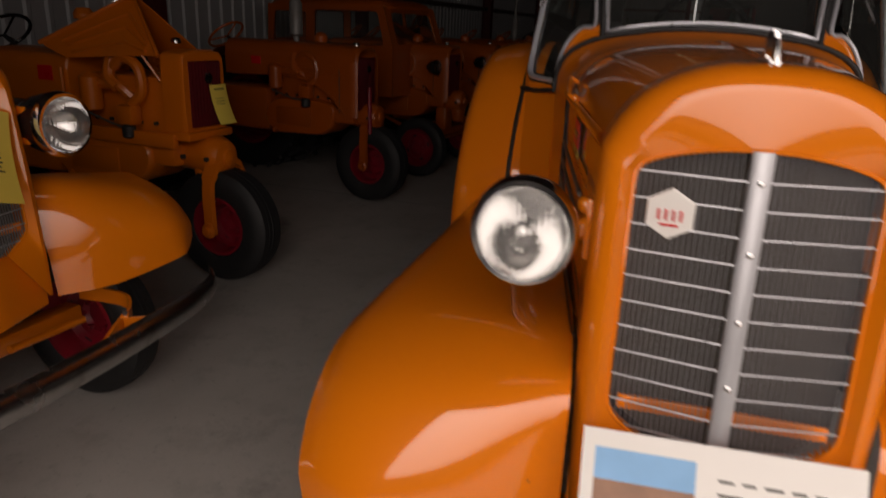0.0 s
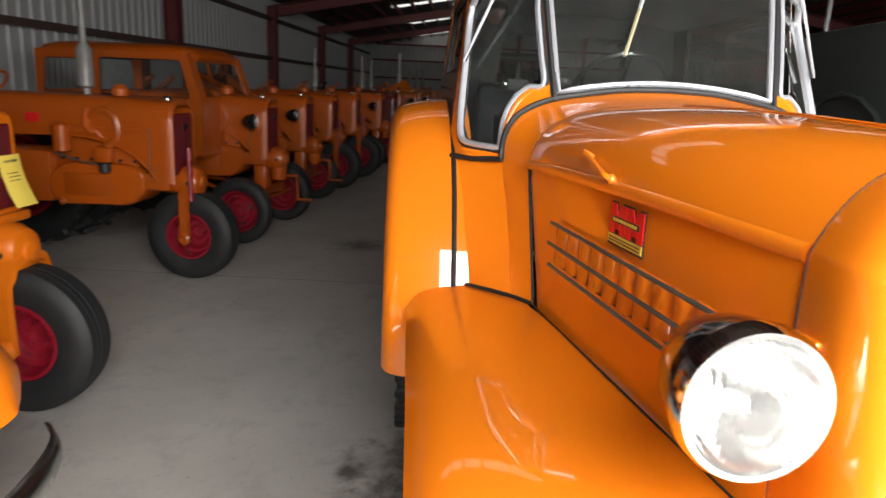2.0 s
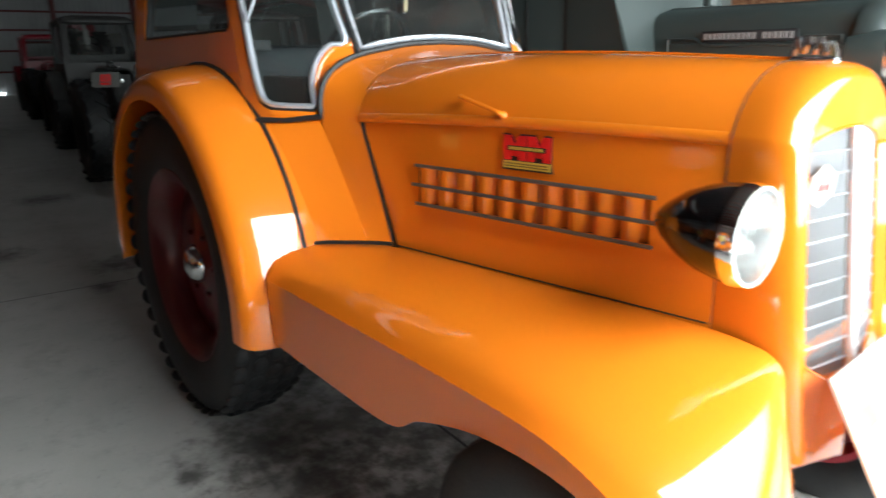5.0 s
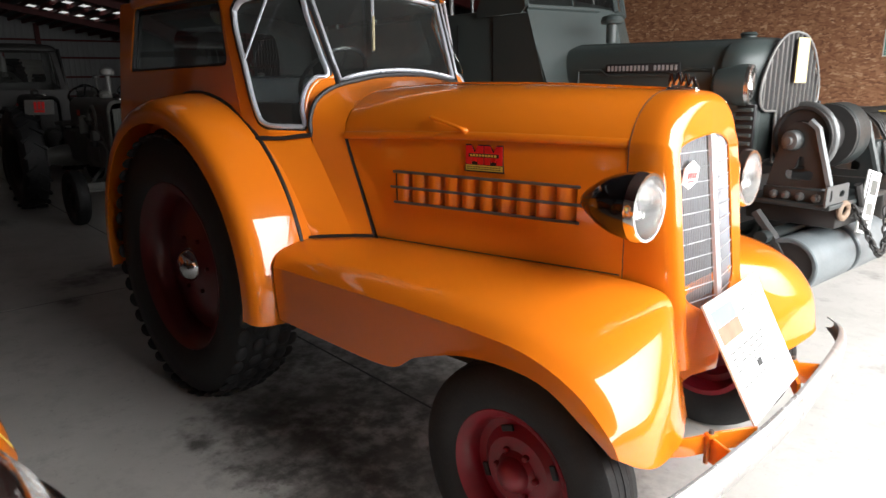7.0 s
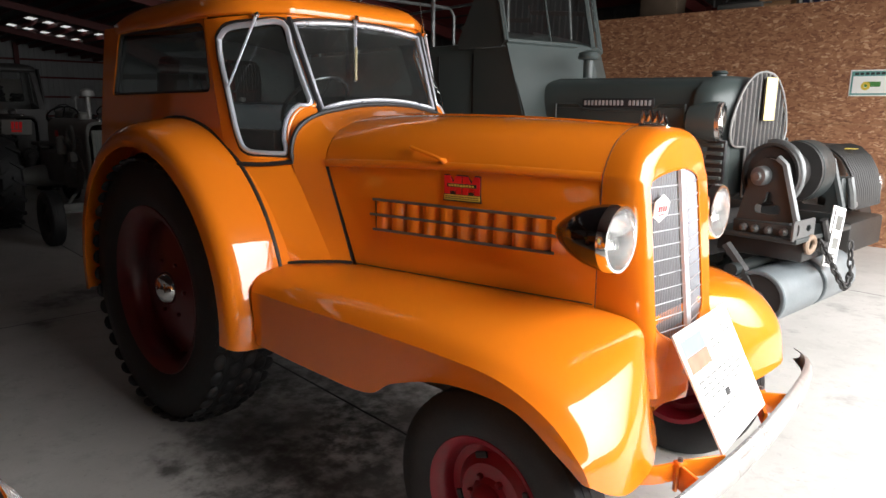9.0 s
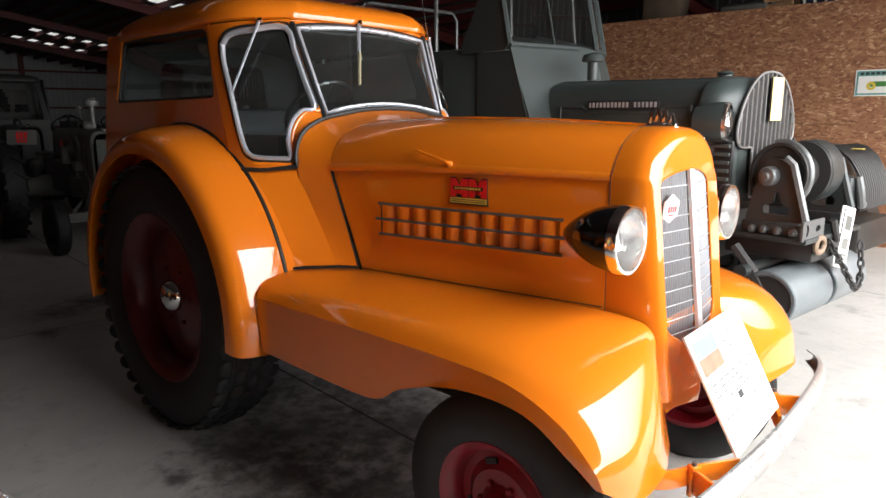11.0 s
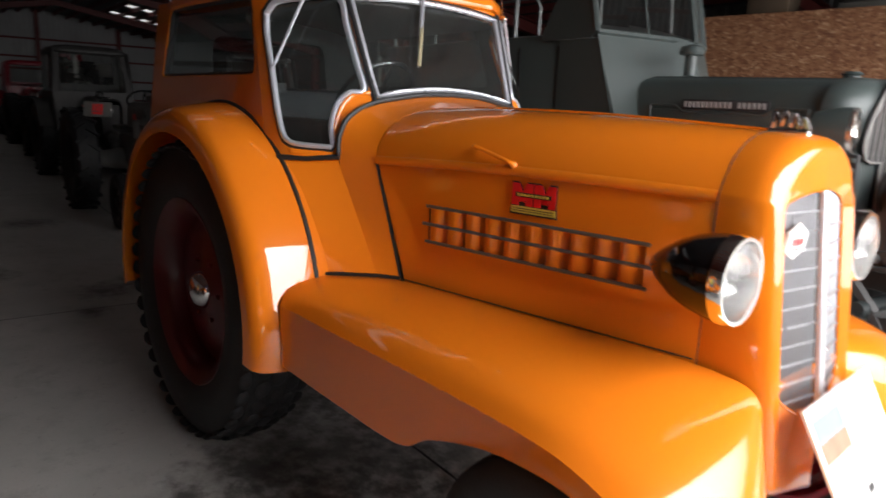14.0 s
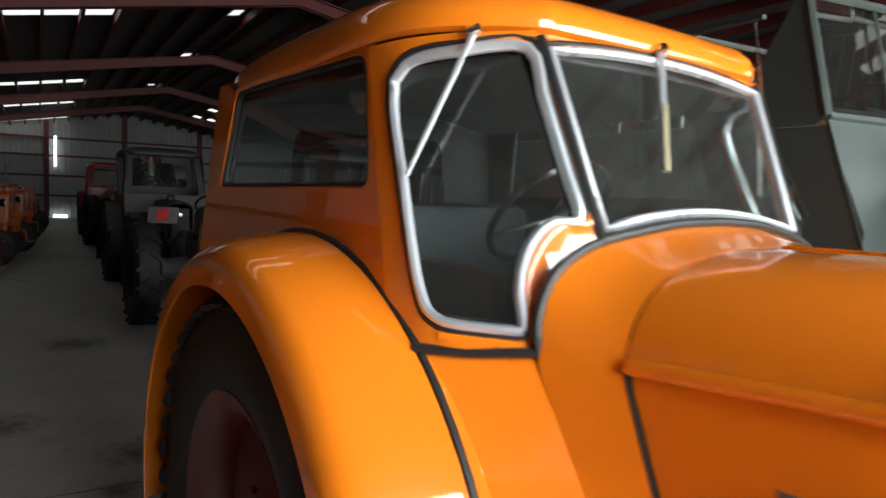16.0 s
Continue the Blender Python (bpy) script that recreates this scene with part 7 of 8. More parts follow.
def partition():
    wall = tagged(part("wall_partition", box((3.0, OSB_Y + 0.05, 1.48), (12.4, 0.06, 2.96)), WOOD, None, smooth=False), "brown strand-board partition wall", "wall", kind="structure")
    for x in (-1.98, 0.46, 2.90, 5.34, 7.78):
        for z0, z1 in ((0.0, 1.48), (1.484, 2.965)):
            part("panel", box((x + (0.6 if z0 else 0), OSB_Y, (z0 + z1) / 2), (2.438, 0.022, z1 - z0 - 0.0015)), STRAND, wall, smooth=False)
    setting("loft_floor", box((3.2, OSB_Y + 1.6, 2.93), (12.0, 3.0, 0.05)), WOOD, "bare board loft floor behind the partition")
    rnd = random.Random(8)
    # what is stored along the loft's edge
    crate = thing("crate", pose(0.17, OSB_Y + 0.35, 2.957, 0, 0, 4), "brown slatted wooden crate on the loft", "crate")
    for i in range(5):
        part("slat", box((0, -0.2, 0.04 + i * 0.075), (0.34, 0.018, 0.050), None, 0.003), WOOD, crate, smooth=False)
        part("slat", box((0, 0.2, 0.04 + i * 0.075), (0.34, 0.018, 0.050), None, 0.003), WOOD, crate, smooth=False)
    for sx in (-0.17, 0.17):
        for sy in (-0.18, 0.18):
            part("corner_post", box((sx, sy, 0.19), (0.03, 0.03, 0.38)), WOOD, crate, smooth=False)
    bund = part("tarpaulin", box((0, 0, 0.19), (0.56, 0.45, 0.38), None, 0.06), TARP, None, "dark brown cloth-wrapped box on the loft")
    for v in bund.data.vertices:
        v.co += Vector((rnd.uniform(-0.02, 0.02), rnd.uniform(-0.02, 0.02), rnd.uniform(-0.03, 0.02) if v.co.z > 0.05 else 0))
    bund.matrix_world = pose(-1.42, OSB_Y + 0.3, 2.957, 0, 0, 6)
    tagged(bund, "", "bundle")
    stripe = thing("deck_chair_cloth", pose(0.76, OSB_Y + 0.5, 2.957, 0, 0, 0), "dark blue and white striped cloth on the loft", "cloth")
    NAVY = surface("navy_cloth", (0.02, 0.03, 0.08), 0.8)
    for i in range(12):
        part("stripe", box((i * 0.064 - 0.35, 0, 0.22), (0.060 if i % 2 else 0.030, 0.03, 0.44)), NAVY if i % 2 else PAPER, stripe, smooth=False)
    lid = part("panel_lid", box((0, 0, 0.05), (0.6, 0.4, 0.10), pose(0, 0, 0, 12, 0, 0), 0.03), PALE, None, "pale grey metal lid on the loft")
    lid.matrix_world = pose(-0.24, OSB_Y + 0.3, 2.99)
    tagged(lid, "", "lid")
    sheet = part("white_box", box((0, 0, 0.07), (0.9, 0.5, 0.14), None, 0.02), PAPER, None, "white flat box on the loft")
    sheet.matrix_world = pose(1.78, OSB_Y + 0.4, 2.957)
    tagged(sheet, "", "box")
    # tin sign
    sign = tagged(part("tin_sign", box((1.45, OSB_Y - 0.016, 1.975), (0.47, 0.006, 0.31), None, 0.004), PAPER, None, "small white tin sign with a green tractor picture on the partition", smooth=False), "", "sign")
    part("border", box((1.45, OSB_Y - 0.0205, 1.975), (0.44, 0.003, 0.28)), surface("print_teal", (0.12, 0.30, 0.27), 0.4), sign, smooth=False)
    part("picture", box((1.45, OSB_Y - 0.0235, 1.955), (0.40, 0.003, 0.20)), PAPER, sign, smooth=False)
    part("picture_wheel", lathe([(0, 0.05), (0.003, 0.05), (0.0035, 0.02)], 16, Matrix.Translation((1.39, OSB_Y - 0.025, 1.94)) @ pose(0, 0, 0, 0, 0, -90)), GOLD, sign)
    part("picture_body", box((1.46, OSB_Y - 0.0265, 1.96), (0.17, 0.002, 0.06)), GREEN, sign, smooth=False)
    for i in range(7):
        part("bar", box((1.285 + i * 0.055, OSB_Y - 0.0235, 2.085), (0.04, 0.003, 0.028)), INK, sign, smooth=False)


partition()


# ---- the grey winch tractor ----
def egg(n=40):
    """Outline of its grille: broad egg on a narrower stem."""
    pts = [(0.0, 1.885), (0.13, 1.865), (0.25, 1.79), (0.34, 1.67), (0.385, 1.55), (0.375, 1.46), (0.32, 1.42), (0.20, 1.415), (0.19, 1.38), (0.185, 1.25), (0.18, 1.10)]
    return [(p.x, p.y) for p in curve_points([(y, z, 0) for y, z in pts], n)]


def grey_tractor():
    root = thing("winch_tractor", pose(0.167, 2.519, 0, 0, 0, -7) @ Matrix.Diagonal((1.038, 1.0, 1.0, 1.0)), "matt grey military tractor with front winch and open-framed cab", "tractor")
    hood = part("hood", box_hood(bmesh.new(), -0.05, 1.36, 0.455, 1.12, 1.875, 0.20, 0.02), GREY, root, "matt grey hood")
    nose = []
    for k in range(8):
        f = k / 7
        half = smooth_half([(0, 1.86), (0.25, 1.852), (0.40, 1.80), (0.465, 1.70), (0.47, 1.45), (0.45, 1.12)], 4)
        nose.append([(1.375 + 0.185 * f, y * (1 - 0.30 * f ** 3), z - 0.06 * f ** 3 * (1 if z > 1.5 else 0)) for y, z in both(half)])
    bm = grid(nose)
    cap(bm, nose[-1])
    part("nose", bm, GREY, root, "rounded grey nose of the hood")
    # barred grille
    eg = egg()
    bm = bmesh.new()
    lo = [[(1.575 - 0.03 * y * y, s * y, z) for y, z in eg] for s in (-1, 1)]
    for (a, b) in zip(zip(*lo), list(zip(*lo))[1:]):
        try:
            bm.faces.new([bm.verts.new(p) for p in (a[0], a[1], b[1], b[0])])
        except ValueError:
            pass
    bmesh.ops.remove_doubles(bm, verts=bm.verts, dist=1e-4)
    gr = part("grille", bm, GASKET, root, "black egg-shaped grille with pale upright bars", smooth=False)
    ring = [(1.587 - 0.03 * y * y, y, z) for y, z in eg] + [(1.587 - 0.03 * y * y, -y, z) for y, z in reversed(eg)]
    part("grille_rim", tube(ring, 0.007, 6, True), PIPE, gr, "pale steel rim")
    for k in range(-6, 7):
        y = k * 0.058
        zs = [z for yy, z in eg if yy >= abs(y)]
        if not zs:
            continue
        top, low = max(zs), min(zs)
        x = 1.587 - 0.03 * y * y
        part("grille_bar", tube([(x, y, low + 0.005), (x, y, top - 0.005)], 0.0042, 5), PIPE, gr)
    tag2 = part("paper_tag", box((1.602, 0.06, 1.715), (0.003, 0.15, 0.27)), PALE_YELLOW, root, "pale yellow paper strip", smooth=False)
    for s in (-1, 1):
        # pressed panel, name plate as plain pale bars, louvres
        pn = part("side_panel", box((0.81, s * 0.458, 1.50), (1.02, 0.012, 0.30), None, 0.005), GREY, hood, "pressed grey side panel")
        ridge = [(0.31, s * 0.467, 1.34), (0.31, s * 0.467, 1.675), (0.50, s * 0.467, 1.675), (0.56, s * 0.467, 1.635), (1.08, s * 0.467, 1.635), (1.15, s * 0.467, 1.675), (1.32, s * 0.467, 1.675), (1.32, s * 0.467, 1.34)]
        part("ridge", tube(ridge, 0.008, 6), GREY, pn)
        plate_ob = part("name_plate", box((0.826, s * 0.467, 1.683), (0.56, 0.01, 0.062), None, 0.004), DARK, pn, "name plate with plain pale bars")
        for k in range(18):
            if k == 11:
                continue
            part("bar", box((0.574 + k * 0.0297, s * 0.474, 1.683), (0.015, 0.006, 0.034)), FADED, plate_ob, smooth=False)
        for k in range(3):
            part("louvre", box((0.82, s * 0.467, 1.40 + k * 0.05), (0.8, 0.02, 0.018), None, 0.004), GREY, pn)
        # solid black box acts as the shaded opening behind the slats
        part("vent", box((1.45, s * 0.43, 1.28), (0.27, 0.03, 0.36), None, 0.006), GASKET, hood, "black box for the shaded vent behind the slats")
        for k in range(7):
            part("slat", box((1.45, s * 0.445, 1.13 + k * 0.05), (0.25, 0.035, 0.022), None, 0.004), GREY, hood)
        lm = Matrix.Translation((1.545 if s < 0 else 1.52, -0.47 if s < 0 else 0.36, 1.575)) @ pose(0, 0, 0, 0, 0, 14 if s < 0 else 0)
        lp = part("headlight", lathe([(-0.20, 0.03), (-0.17, 0.09), (-0.05, 0.118), (0.0, 0.12)], 24, lm), GREY, root, "grey headlight")
        part("rim", lathe([(0, 0.12), (0.02, 0.116), (0.022, 0.1)], 24, lm), CHROME_DULL, lp)
        part("reflector", lathe([(-0.06, 0.01), (-0.03, 0.07), (0.0, 0.1)], 24, lm), CHROME, lp)
        part("lens", lathe([(0.01, 0.102), (0.03, 0.06), (0.038, 0.001)], 24, lm), LENS, lp)
        part("bracket", tube([(1.48, s * 0.40, 1.48), (1.45, s * 0.36, 1.40)], 0.035, 8), GREY, lp)
        wheel("front_wheel", root, (0.95, s * 0.78, 0.47), 0.465, 0.24, 0.26, s, GREY, 'bar', 0.05, None, None, 0.07)
        wheel("rear_wheel", root, (-1.45, s * 0.85, 0.72), 0.71, 0.34, 0.40, s, GREY, 'bar', 0.05, None, None, 0.08)
    part("frame", box((-0.2, 0, 0.86), (3.4, 0.7, 0.3), None, 0.02), IRON, root, "dark chassis frame")
    part("intake", lathe([(0, 0.038), (0.13, 0.038), (0.135, 0.075), (0.155, 0.082), (0.185, 0.07), (0.20, 0.03), (0.202, 0.001)], 18, Matrix.Translation((0.35, -0.16, 1.872)) @ pose(0, 0, 0, 0, -90, 0)), GREY, root, "grey mushroom air intake")
    part("filler_cap", lathe([(0, 0.045), (0.03, 0.045), (0.04, 0.055), (0.055, 0.04), (0.056, 0.001)], 14, Matrix.Translation((1.285, 0, 1.845)) @ pose(0, 0, 0, 0, -90, 0)), GREY, root)
    # cab: low flanks, raked screen, open top
    zb, zt = 2.13, 2.72
    def scr(y, z):
        return Vector((0.02 + 0.09 * min(y + 0.62, 0.84) - (z - 2.13) * 0.24 - 0.55 * max(0.0, y - 0.22), y, z))
    cabp = part("cab", box((-1.55, 0, 1.55), (2.5, 1.36, 1.18), None, 0.03), GREY, root, "boxy grey cab and rear body")
    cow = grid([[scr(y, z) + Vector(((2.13 - z) * 0.10 if z < 2.13 else 0, 0, 0)) for y in (-0.70, -0.5, -0.2, 0, 0.2, 0.5, 0.70)] for z in (1.5, 1.8, 2.0, 2.13)])
    thick(part("scuttle", cow, GREY, cabp, "grey scuttle below the screen", smooth=False), 0.015)
    for s in (-1, 1):
        xt, xb = scr(s * 0.70, zt).x, scr(s * 0.70, zb).x
        fin = plate([(xt, zt), (xt - 0.05, zt), (-0.50, zb + 0.012), (-0.50, zb - 0.04), (xb - 0.05, zb - 0.04), (xb, zb)], [], lambda u, v: Vector((u, s * 0.708, v)))
        thick(part("side_fin", fin, GREY, cabp, "grey side plate of the screen", smooth=False), 0.012)
        wall = plate([(-0.33, 0.98), (xb + 0.16, 0.98), (xb + 0.20, 1.60), (xb, zb - 0.042), (-0.33, zb - 0.042)], [], lambda u, v: Vector((u, s * 0.695, v)))
        thick(part("cab_flank", wall, GREY, cabp, "grey cab flank running down to the hood", smooth=False), 0.012)
    frm = bmesh.new()
    for y, r in ((-0.70, 0.022), (-0.24, 0.008), (0.24, 0.024), (0.70, 0.022)):
        tube([scr(y, zb), scr(y, zt)], r, 6, False, frm)
    for z in (zb, zt):
        tube([scr(y, z) for y in (-0.70, -0.42, 0, 0.42, 0.70)], 0.022, 6, False, frm)
    sf = part("screen_frame", frm, GREY, cabp, "grey steel screen frame")
    pane = part("screen_pane", grid([[scr(y, z) for y in (-0.69, -0.42, 0.42, 0.69)] for z in (zb, zt)]), GLASS, sf, "dusty screen pane", smooth=False)
    pane.visible_shadow = False
    for x in (-0.9, -2.0, -2.7):
        hp = [(x, -0.62, 2.12), (x, -0.62, 2.60), (x, -0.56, 2.68), (x, 0.56, 2.68), (x, 0.62, 2.60), (x, 0.62, 2.12)]
        part("roof_hoop", tube(hp, 0.018, 8), STEEL, cabp, "bent steel roof hoop")
    for s in (-1, 1):
        part("roof_rail", tube([(-2.7, s * 0.56, 2.68), (-0.45, s * 0.56, 2.70)], 0.014, 8), STEEL, cabp, "steel roof rail")
        part("door_seam", tube([(-0.35, s * 0.684, 1.0), (-0.35, s * 0.684, 2.05)], 0.006, 5), GASKET, cabp)
        part("door_seam", tube([(-0.75, s * 0.684, 1.0), (-0.75, s * 0.684, 2.05)], 0.006, 5), GASKET, cabp)
        arch = [(-1.45 + 0.80 * math.cos(a), s * 0.70, 0.9 + 0.80 * math.sin(a)) for a in (radians(10 + k * 16) for k in range(11))]
        part("wheel_arch", tube(arch, 0.02, 6), GREY, cabp)
    WINCH = surface("greasy_grey_paint", (0.024, 0.029, 0.029), 0.4, vary=0.25, scale=6, dirt=(0.05, 0.05, 0.048), dirt_amount=0.5, dirt_scale=9, bump=0.12)
    # winch on its deck
    w = part("winch_deck", box((1.80, 0.0, 0.90), (0.60, 0.85, 0.03), None, 0.008), WINCH, root, "dark grey winch deck")
    w.matrix_basis = Matrix.Translation((1.65, 0, 0)) @ Matrix.Diagonal((0.86, 1.0, 1.0, 1.0)) @ Matrix.Translation((-1.65, 0, 0))
    part("winch_beam", box((1.72, 0, 0.82), (0.7, 0.5, 0.14), None, 0.015), IRON, w)
    dm = Matrix.Translation((1.81, 0.0, 1.262)) @ pose(0, 0, 0, 0, 0, 90)
    part("winch_drum", lathe([(-0.26, 0.11), (-0.26, 0.165), (-0.28, 0.175), (-0.28, 0.192), (-0.22, 0.195), (-0.215, 0.12), (0.06, 0.12), (0.065, 0.192), (0.09, 0.192)], 40, dm), IRON, w, "dark steel winch drum")
    part("drum_web", lathe([(-0.20, 0.19), (-0.20, 0.05), (-0.26, 0.045)], 30, dm), GASKET, w)
    arc = [(1.81 + 0.205 * math.cos(a), -0.24, 1.262 + 0.205 * math.sin(a)) for a in (radians(105 - 12 * k) for k in range(13))] + [(1.97, -0.24, 0.93)]
    part("brake_band", tube(arc, 0.016, 6, flat=0.4), STEEL, w, "pale steel brake band round the drum")
    part("winch_cover", lathe([(0.09, 0.001), (0.09, 0.185), (0.10, 0.198), (0.27, 0.198), (0.30, 0.18), (0.31, 0.001)], 36, dm), WINCH, w, "rounded grey winch cover")
    hole = rounded([(1.78, 1.035), (1.94, 1.035), (1.95, 1.085), (1.89, 1.10), (1.88, 1.17), (1.845, 1.17), (1.835, 1.10), (1.77, 1.085)], 0.02, 3)
    out = [(1.655, 0.985), (2.06, 1.0), (1.945, 1.33)] + [(1.835 + 0.105 * math.cos(a), 1.262 + 0.105 * math.sin(a)) for a in (radians(50 + 20 * k) for k in range(6))] + [(1.70, 1.17)]
    for y in (-0.36, 0.34):
        pl = part("winch_plate", plate(out, [hole], lambda u, v: Vector((u, y, v))), WINCH, w, "grey winch side plate with a cut-out", smooth=False)
        thick(pl, 0.022)
        part("flange", box((1.86, y - 0.012, 0.945), (0.42, 0.03, 0.085), None, 0.006), WINCH, pl)
        part("gusset", tube([(1.90, y - 0.012, 1.375), (1.955, y - 0.012, 1.335), (2.065, y - 0.012, 1.01), (2.065, y - 0.012, 0.92)], 0.022, 4, flat=0.5), STEEL if y < 0 else WINCH, pl, "worn plate edge")
    part("winch_hub", lathe([(-0.455, 0.001), (-0.455, 0.022), (-0.435, 0.026), (-0.43, 0.05), (-0.415, 0.058), (-0.34, 0.06), (-0.335, 0.078), (-0.26, 0.08)], 24, dm), STEEL, w, "worn steel winch hub")
    for x in (1.73, 1.81, 1.90, 2.0):
        part("bolt", lathe([(0, 0.026), (0.022, 0.026), (0.026, 0.016), (0.036, 0.014), (0.037, 0.001)], 8, Matrix.Translation((x, -0.388, 0.945)) @ pose(0, 0, 0, 0, 0, -90)), STEEL, w)
    brk = plate(rounded([(-0.45, 0.905), (-0.15, 0.905), (-0.15, 1.02), (-0.45, 1.02)], 0.012), [[(-0.39 + 0.02 * math.cos(a), 0.965 + 0.035 * math.sin(a)) for a in (radians(30 * k) for k in range(12))], [(-0.24 + 0.035 * math.cos(a), 0.965 + 0.02 * math.sin(a)) for a in (radians(30 * k) for k in range(12))]], lambda u, v: Vector((2.085, u, v)))
    thick(part("bracket_plate", brk, STEEL, w, "drilled steel bracket", smooth=False), 0.014)
    part("hook_block", box((1.94, 0.46, 1.12), (0.16, 0.18, 0.20), None, 0.02), WINCH, w, "grey guide block beside the winch")
    part("hook", tube(curve_points([(2.03, 0.46, 1.22), (2.05, 0.48, 1.12), (2.05, 0.52, 1.04), (2.04, 0.57, 1.03)], 12), 0.03, 8), STEEL, w, "worn steel hook")
    for y0, y1 in ((-0.48, 0.07), (0.13, 0.64)):
        rm = Matrix.Translation((1.87, (y0 + y1) / 2, 0.545)) @ pose(0, 0, 0, 0, 0, 90)
        h = (y1 - y0) / 2
        rl = part("roller", lathe([(-h + 0.012, 0.001), (-h + 0.012, 0.138), (-h, 0.143), (-h, 0.160), (-h + 0.006, 0.167), (h - 0.006, 0.167), (h, 0.160), (h, 0.001)], 36, rm), surface("scuffed_grey_steel", (0.16, 0.18, 0.19), 0.4, metal=0.3, vary=0.2, scale=8, dirt=(0.3, 0.31, 0.32), dirt_amount=0.4), root, "scuffed grey steel bumper roller")
        part("roller_end", lathe([(-h + 0.010, 0.136), (-h + 0.008, 0.045), (-h - 0.012, 0.04), (-h - 0.014, 0.001)], 16, rm), IRON, rl)
        part("bolt", lathe([(0, 0.02), (0.02, 0.02), (0.022, 0.001)], 8, rm @ Matrix.Translation((-h - 0.008, 0.08, 0.0)) @ pose(0, 0, 0, 0, 180, 0)), STEEL, rl)
    for y in (-0.47, 0.025, 0.63):
        part("roller_arm", tube([(1.66, y, 0.84), (1.78, y, 0.70), (1.87, y, 0.55)], 0.028, 4, flat=0.4), IRON, root, "dark roller arm")
    part("cross_tube", tube([(1.74, -0.55, 0.70), (1.74, 0.6, 0.70)], 0.04, 10), WINCH, root)
    # chain of links, hanging in a loop
    pts = curve_points([(2.12, -0.10, 0.86), (2.16, -0.02, 0.74), (2.19, 0.08, 0.62), (2.20, 0.17, 0.555), (2.19, 0.26, 0.62), (2.16, 0.29, 0.80)], 19)
    for k, c in enumerate(pts):
        m3 = Matrix.Translation(c) @ (pts[min(k + 1, 18)] - pts[max(k - 1, 0)]).to_track_quat('X', 'Z').to_matrix().to_4x4() @ pose(0, 0, 0, 90 * (k % 2), 0, 0)
        link = [m3 @ Vector((0.034 * math.cos(a), 0.019 * math.sin(a), 0)) for a in (2 * math.pi * j / 12 for j in range(12))]
        part("chain_link", tube(link, 0.0085, 6, True), IRON, w)
    part("shackle", tube([Vector((2.09, -0.20 + 0.06 * math.cos(a), 0.86 + 0.045 * math.sin(a))) for a in (2 * math.pi * j / 16 for j in range(16))], 0.018, 8, True), surface("rusty_steel", (0.22, 0.15, 0.10), 0.6, vary=0.3, bump=0.2), w, "rusty shackle")
    part("hook", tube(curve_points([(2.10, -0.06, 1.0), (2.11, -0.03, 0.92), (2.10, 0.02, 0.86), (2.09, -0.04, 0.82), (2.09, -0.12, 0.84)], 16), 0.026, 8), IRON, w, "dark tow hook")
    # framed notice hung on the front, askew
    cm = Matrix.Translation((2.04, 0.13, 0.87)) @ pose(0, 0, 0, -12, 0, 0)
    card = part("notice_card", box((0, 0, 0), (0.012, 0.21, 0.38), cm, 0.004), PAPER, root, "white framed notice card hung askew", smooth=False)
    part("border", box((0.0075, 0, 0), (0.004, 0.175, 0.345), cm), GASKET, card, smooth=False)
    part("sheet", box((0.0105, 0, 0), (0.003, 0.16, 0.33), cm), PAPER, card, smooth=False)
    for z, hh, ww in ((0.09, 0.09, 0.10), (-0.04, 0.07, 0.10), (-0.11, 0.012, 0.12), (-0.135, 0.012, 0.12)):
        part("bar", box((0.0128, 0, z), (0.002, ww, hh), cm), PALE, card, smooth=False)
    return root


grey_tractor()


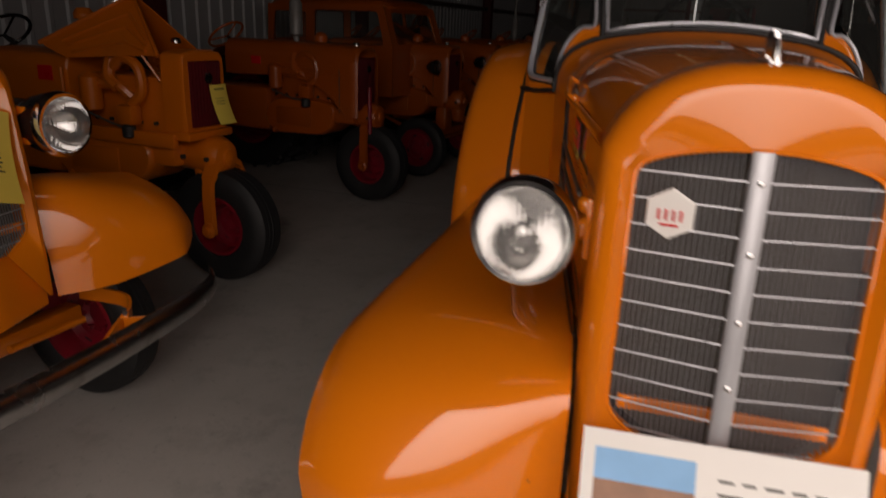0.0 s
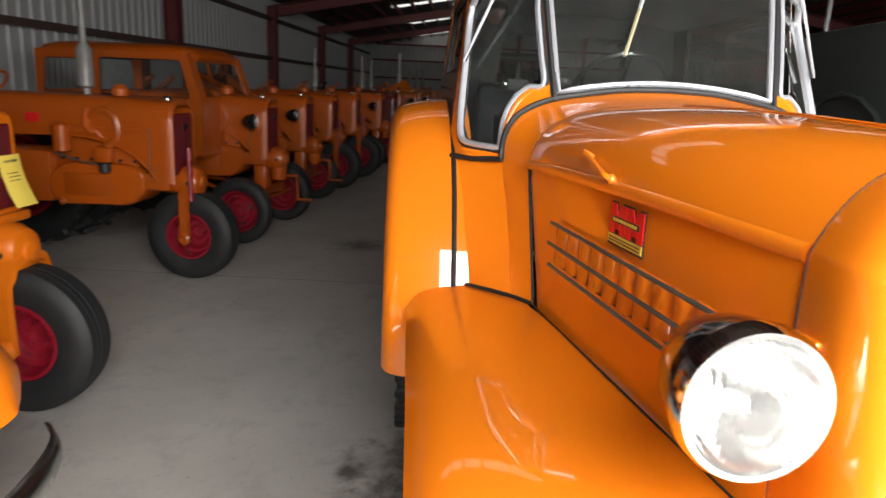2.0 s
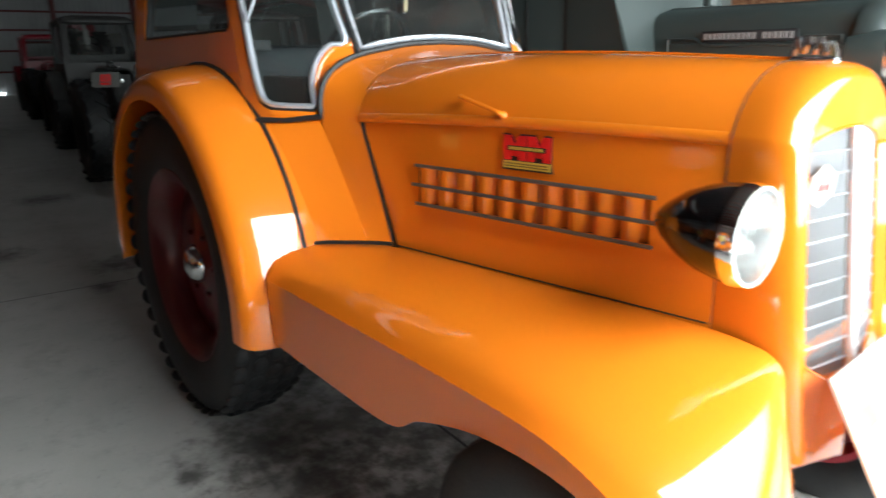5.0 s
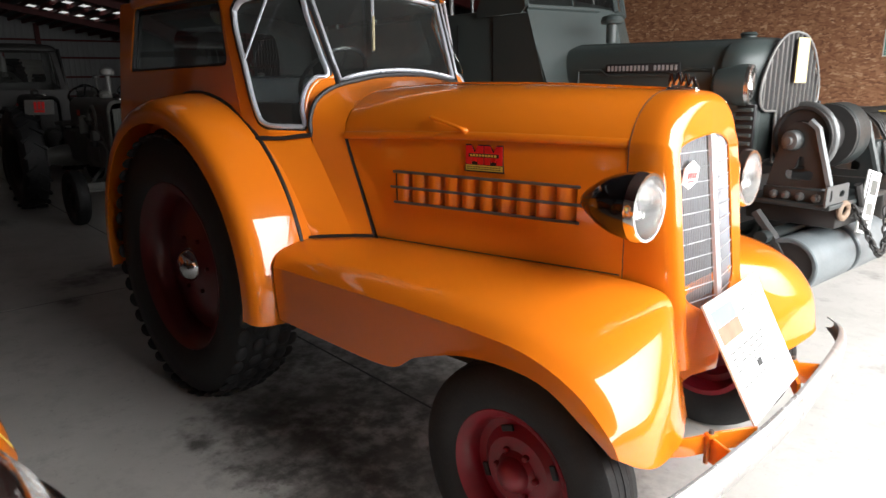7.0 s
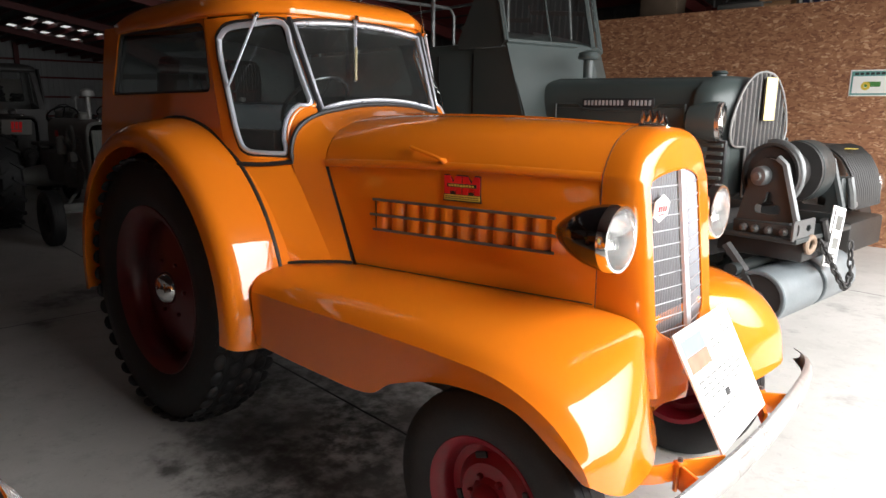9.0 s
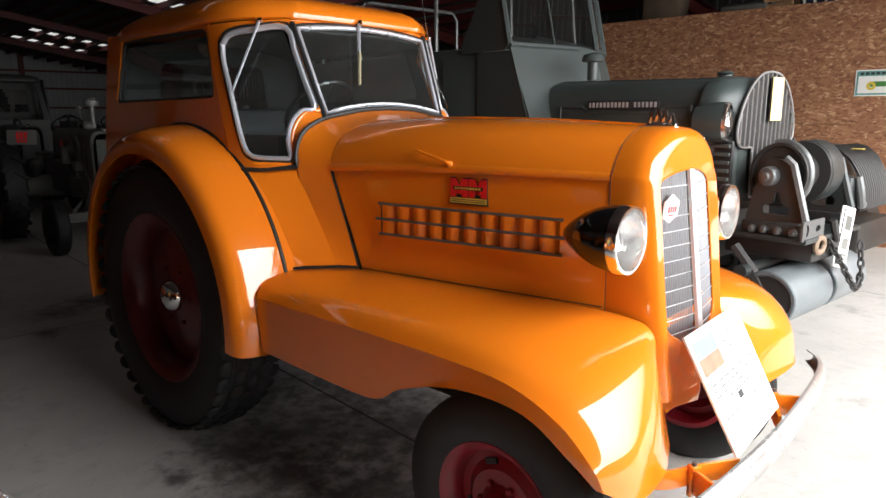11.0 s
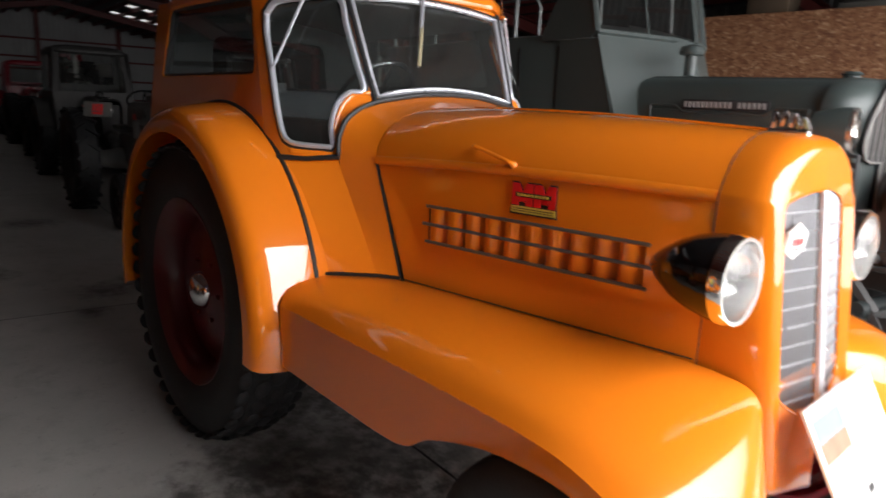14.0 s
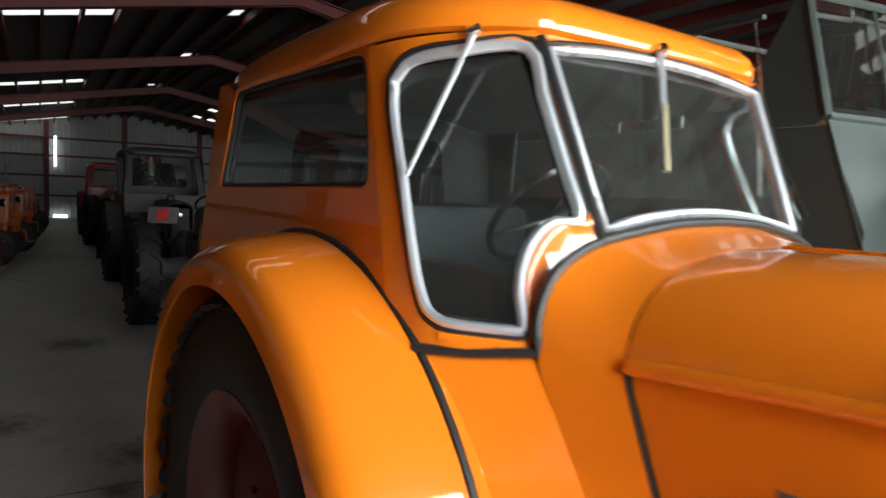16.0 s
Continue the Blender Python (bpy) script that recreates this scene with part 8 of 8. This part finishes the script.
def dark_machine():
    """Low dark car-like tractor beyond the grey one."""
    root = thing("dark_tractor", pose(0.58, 5.35, 0, 0, 0, -6) @ Matrix.Diagonal((1.0, 1.0, 1.14, 1.0)), "low dark brown old tractor with curved slatted grille", "tractor")
    DUSK = surface("faded_black_paint", (0.020, 0.018, 0.016), 0.5, vary=0.3, dirt=(0.05, 0.038, 0.03), dirt_amount=0.5, bump=0.15)
    part("hood", box_hood(bmesh.new(), -0.6, 1.0, 0.48, 0.55, 1.16, 0.22), DUSK, root, "dark hood")
    rows = []
    for k in range(9):
        f = k / 8
        rows.append([(1.02 + 0.34 * math.sin(f * math.pi / 2), y * (1 - 0.1 * f), 1.14 - 0.5 * (1 - math.cos(f * math.pi / 2))) for y in (-0.42, -0.2, 0, 0.2, 0.42)])
    nose = part("nose", grid(rows), DUSK, root, "curved dark nose")
    for k in range(13):
        y = -0.38 + k * 0.063
        part("slat", tube([(1.03 + 0.345 * math.sin(f * math.pi / 2), y * (1 - 0.1 * f), 1.15 - 0.5 * (1 - math.cos(f * math.pi / 2))) for f in (0, 0.2, 0.4, 0.6, 0.8, 1)], 0.014, 6), DUSK, nose)
    part("paper_tag", box((1.16, -0.08, 1.13), (0.16, 0.10, 0.004), pose(0, 0, 0, 0, 0, 0)), YELLOW, root, "yellow paper strip", smooth=False)
    part("apron", box((1.15, 0, 0.42), (0.5, 0.92, 0.26), None, 0.03), DUSK, root, "dark front apron")
    for s in (-1, 1):
        lm = Matrix.Translation((1.30, s * 0.55, 0.80))
        lp = part("headlight", lathe([(-0.2, 0.02), (-0.15, 0.07), (0, 0.1)], 20, lm), DUSK, root, "dark headlight")
        part("lens", lathe([(0, 0.1), (0.03, 0.06), (0.04, 0.001)], 20, lm), CHROME_DULL, lp)
        wheel("front_wheel", root, (0.75, s * 0.68, 0.38), 0.375, 0.2, 0.22, s, IRON, 'rib', 0.05, None, None, 0.05)
        wheel("rear_wheel", root, (-1.0, s * 0.72, 0.6), 0.595, 0.28, 0.34, s, IRON, 'bar', 0.05, None, None, 0.06)
        fen = grid([[(0.75 + 0.46 * math.cos(a), s * y, 0.38 + 0.46 * math.sin(a)) for y in (0.5, 0.66, 0.82)] for a in (radians(10 + 18 * k) for k in range(10))])
        thick(part("front_fender", fen, DUSK, root, "dark front fender"), 0.006)
    return root


dark_machine()
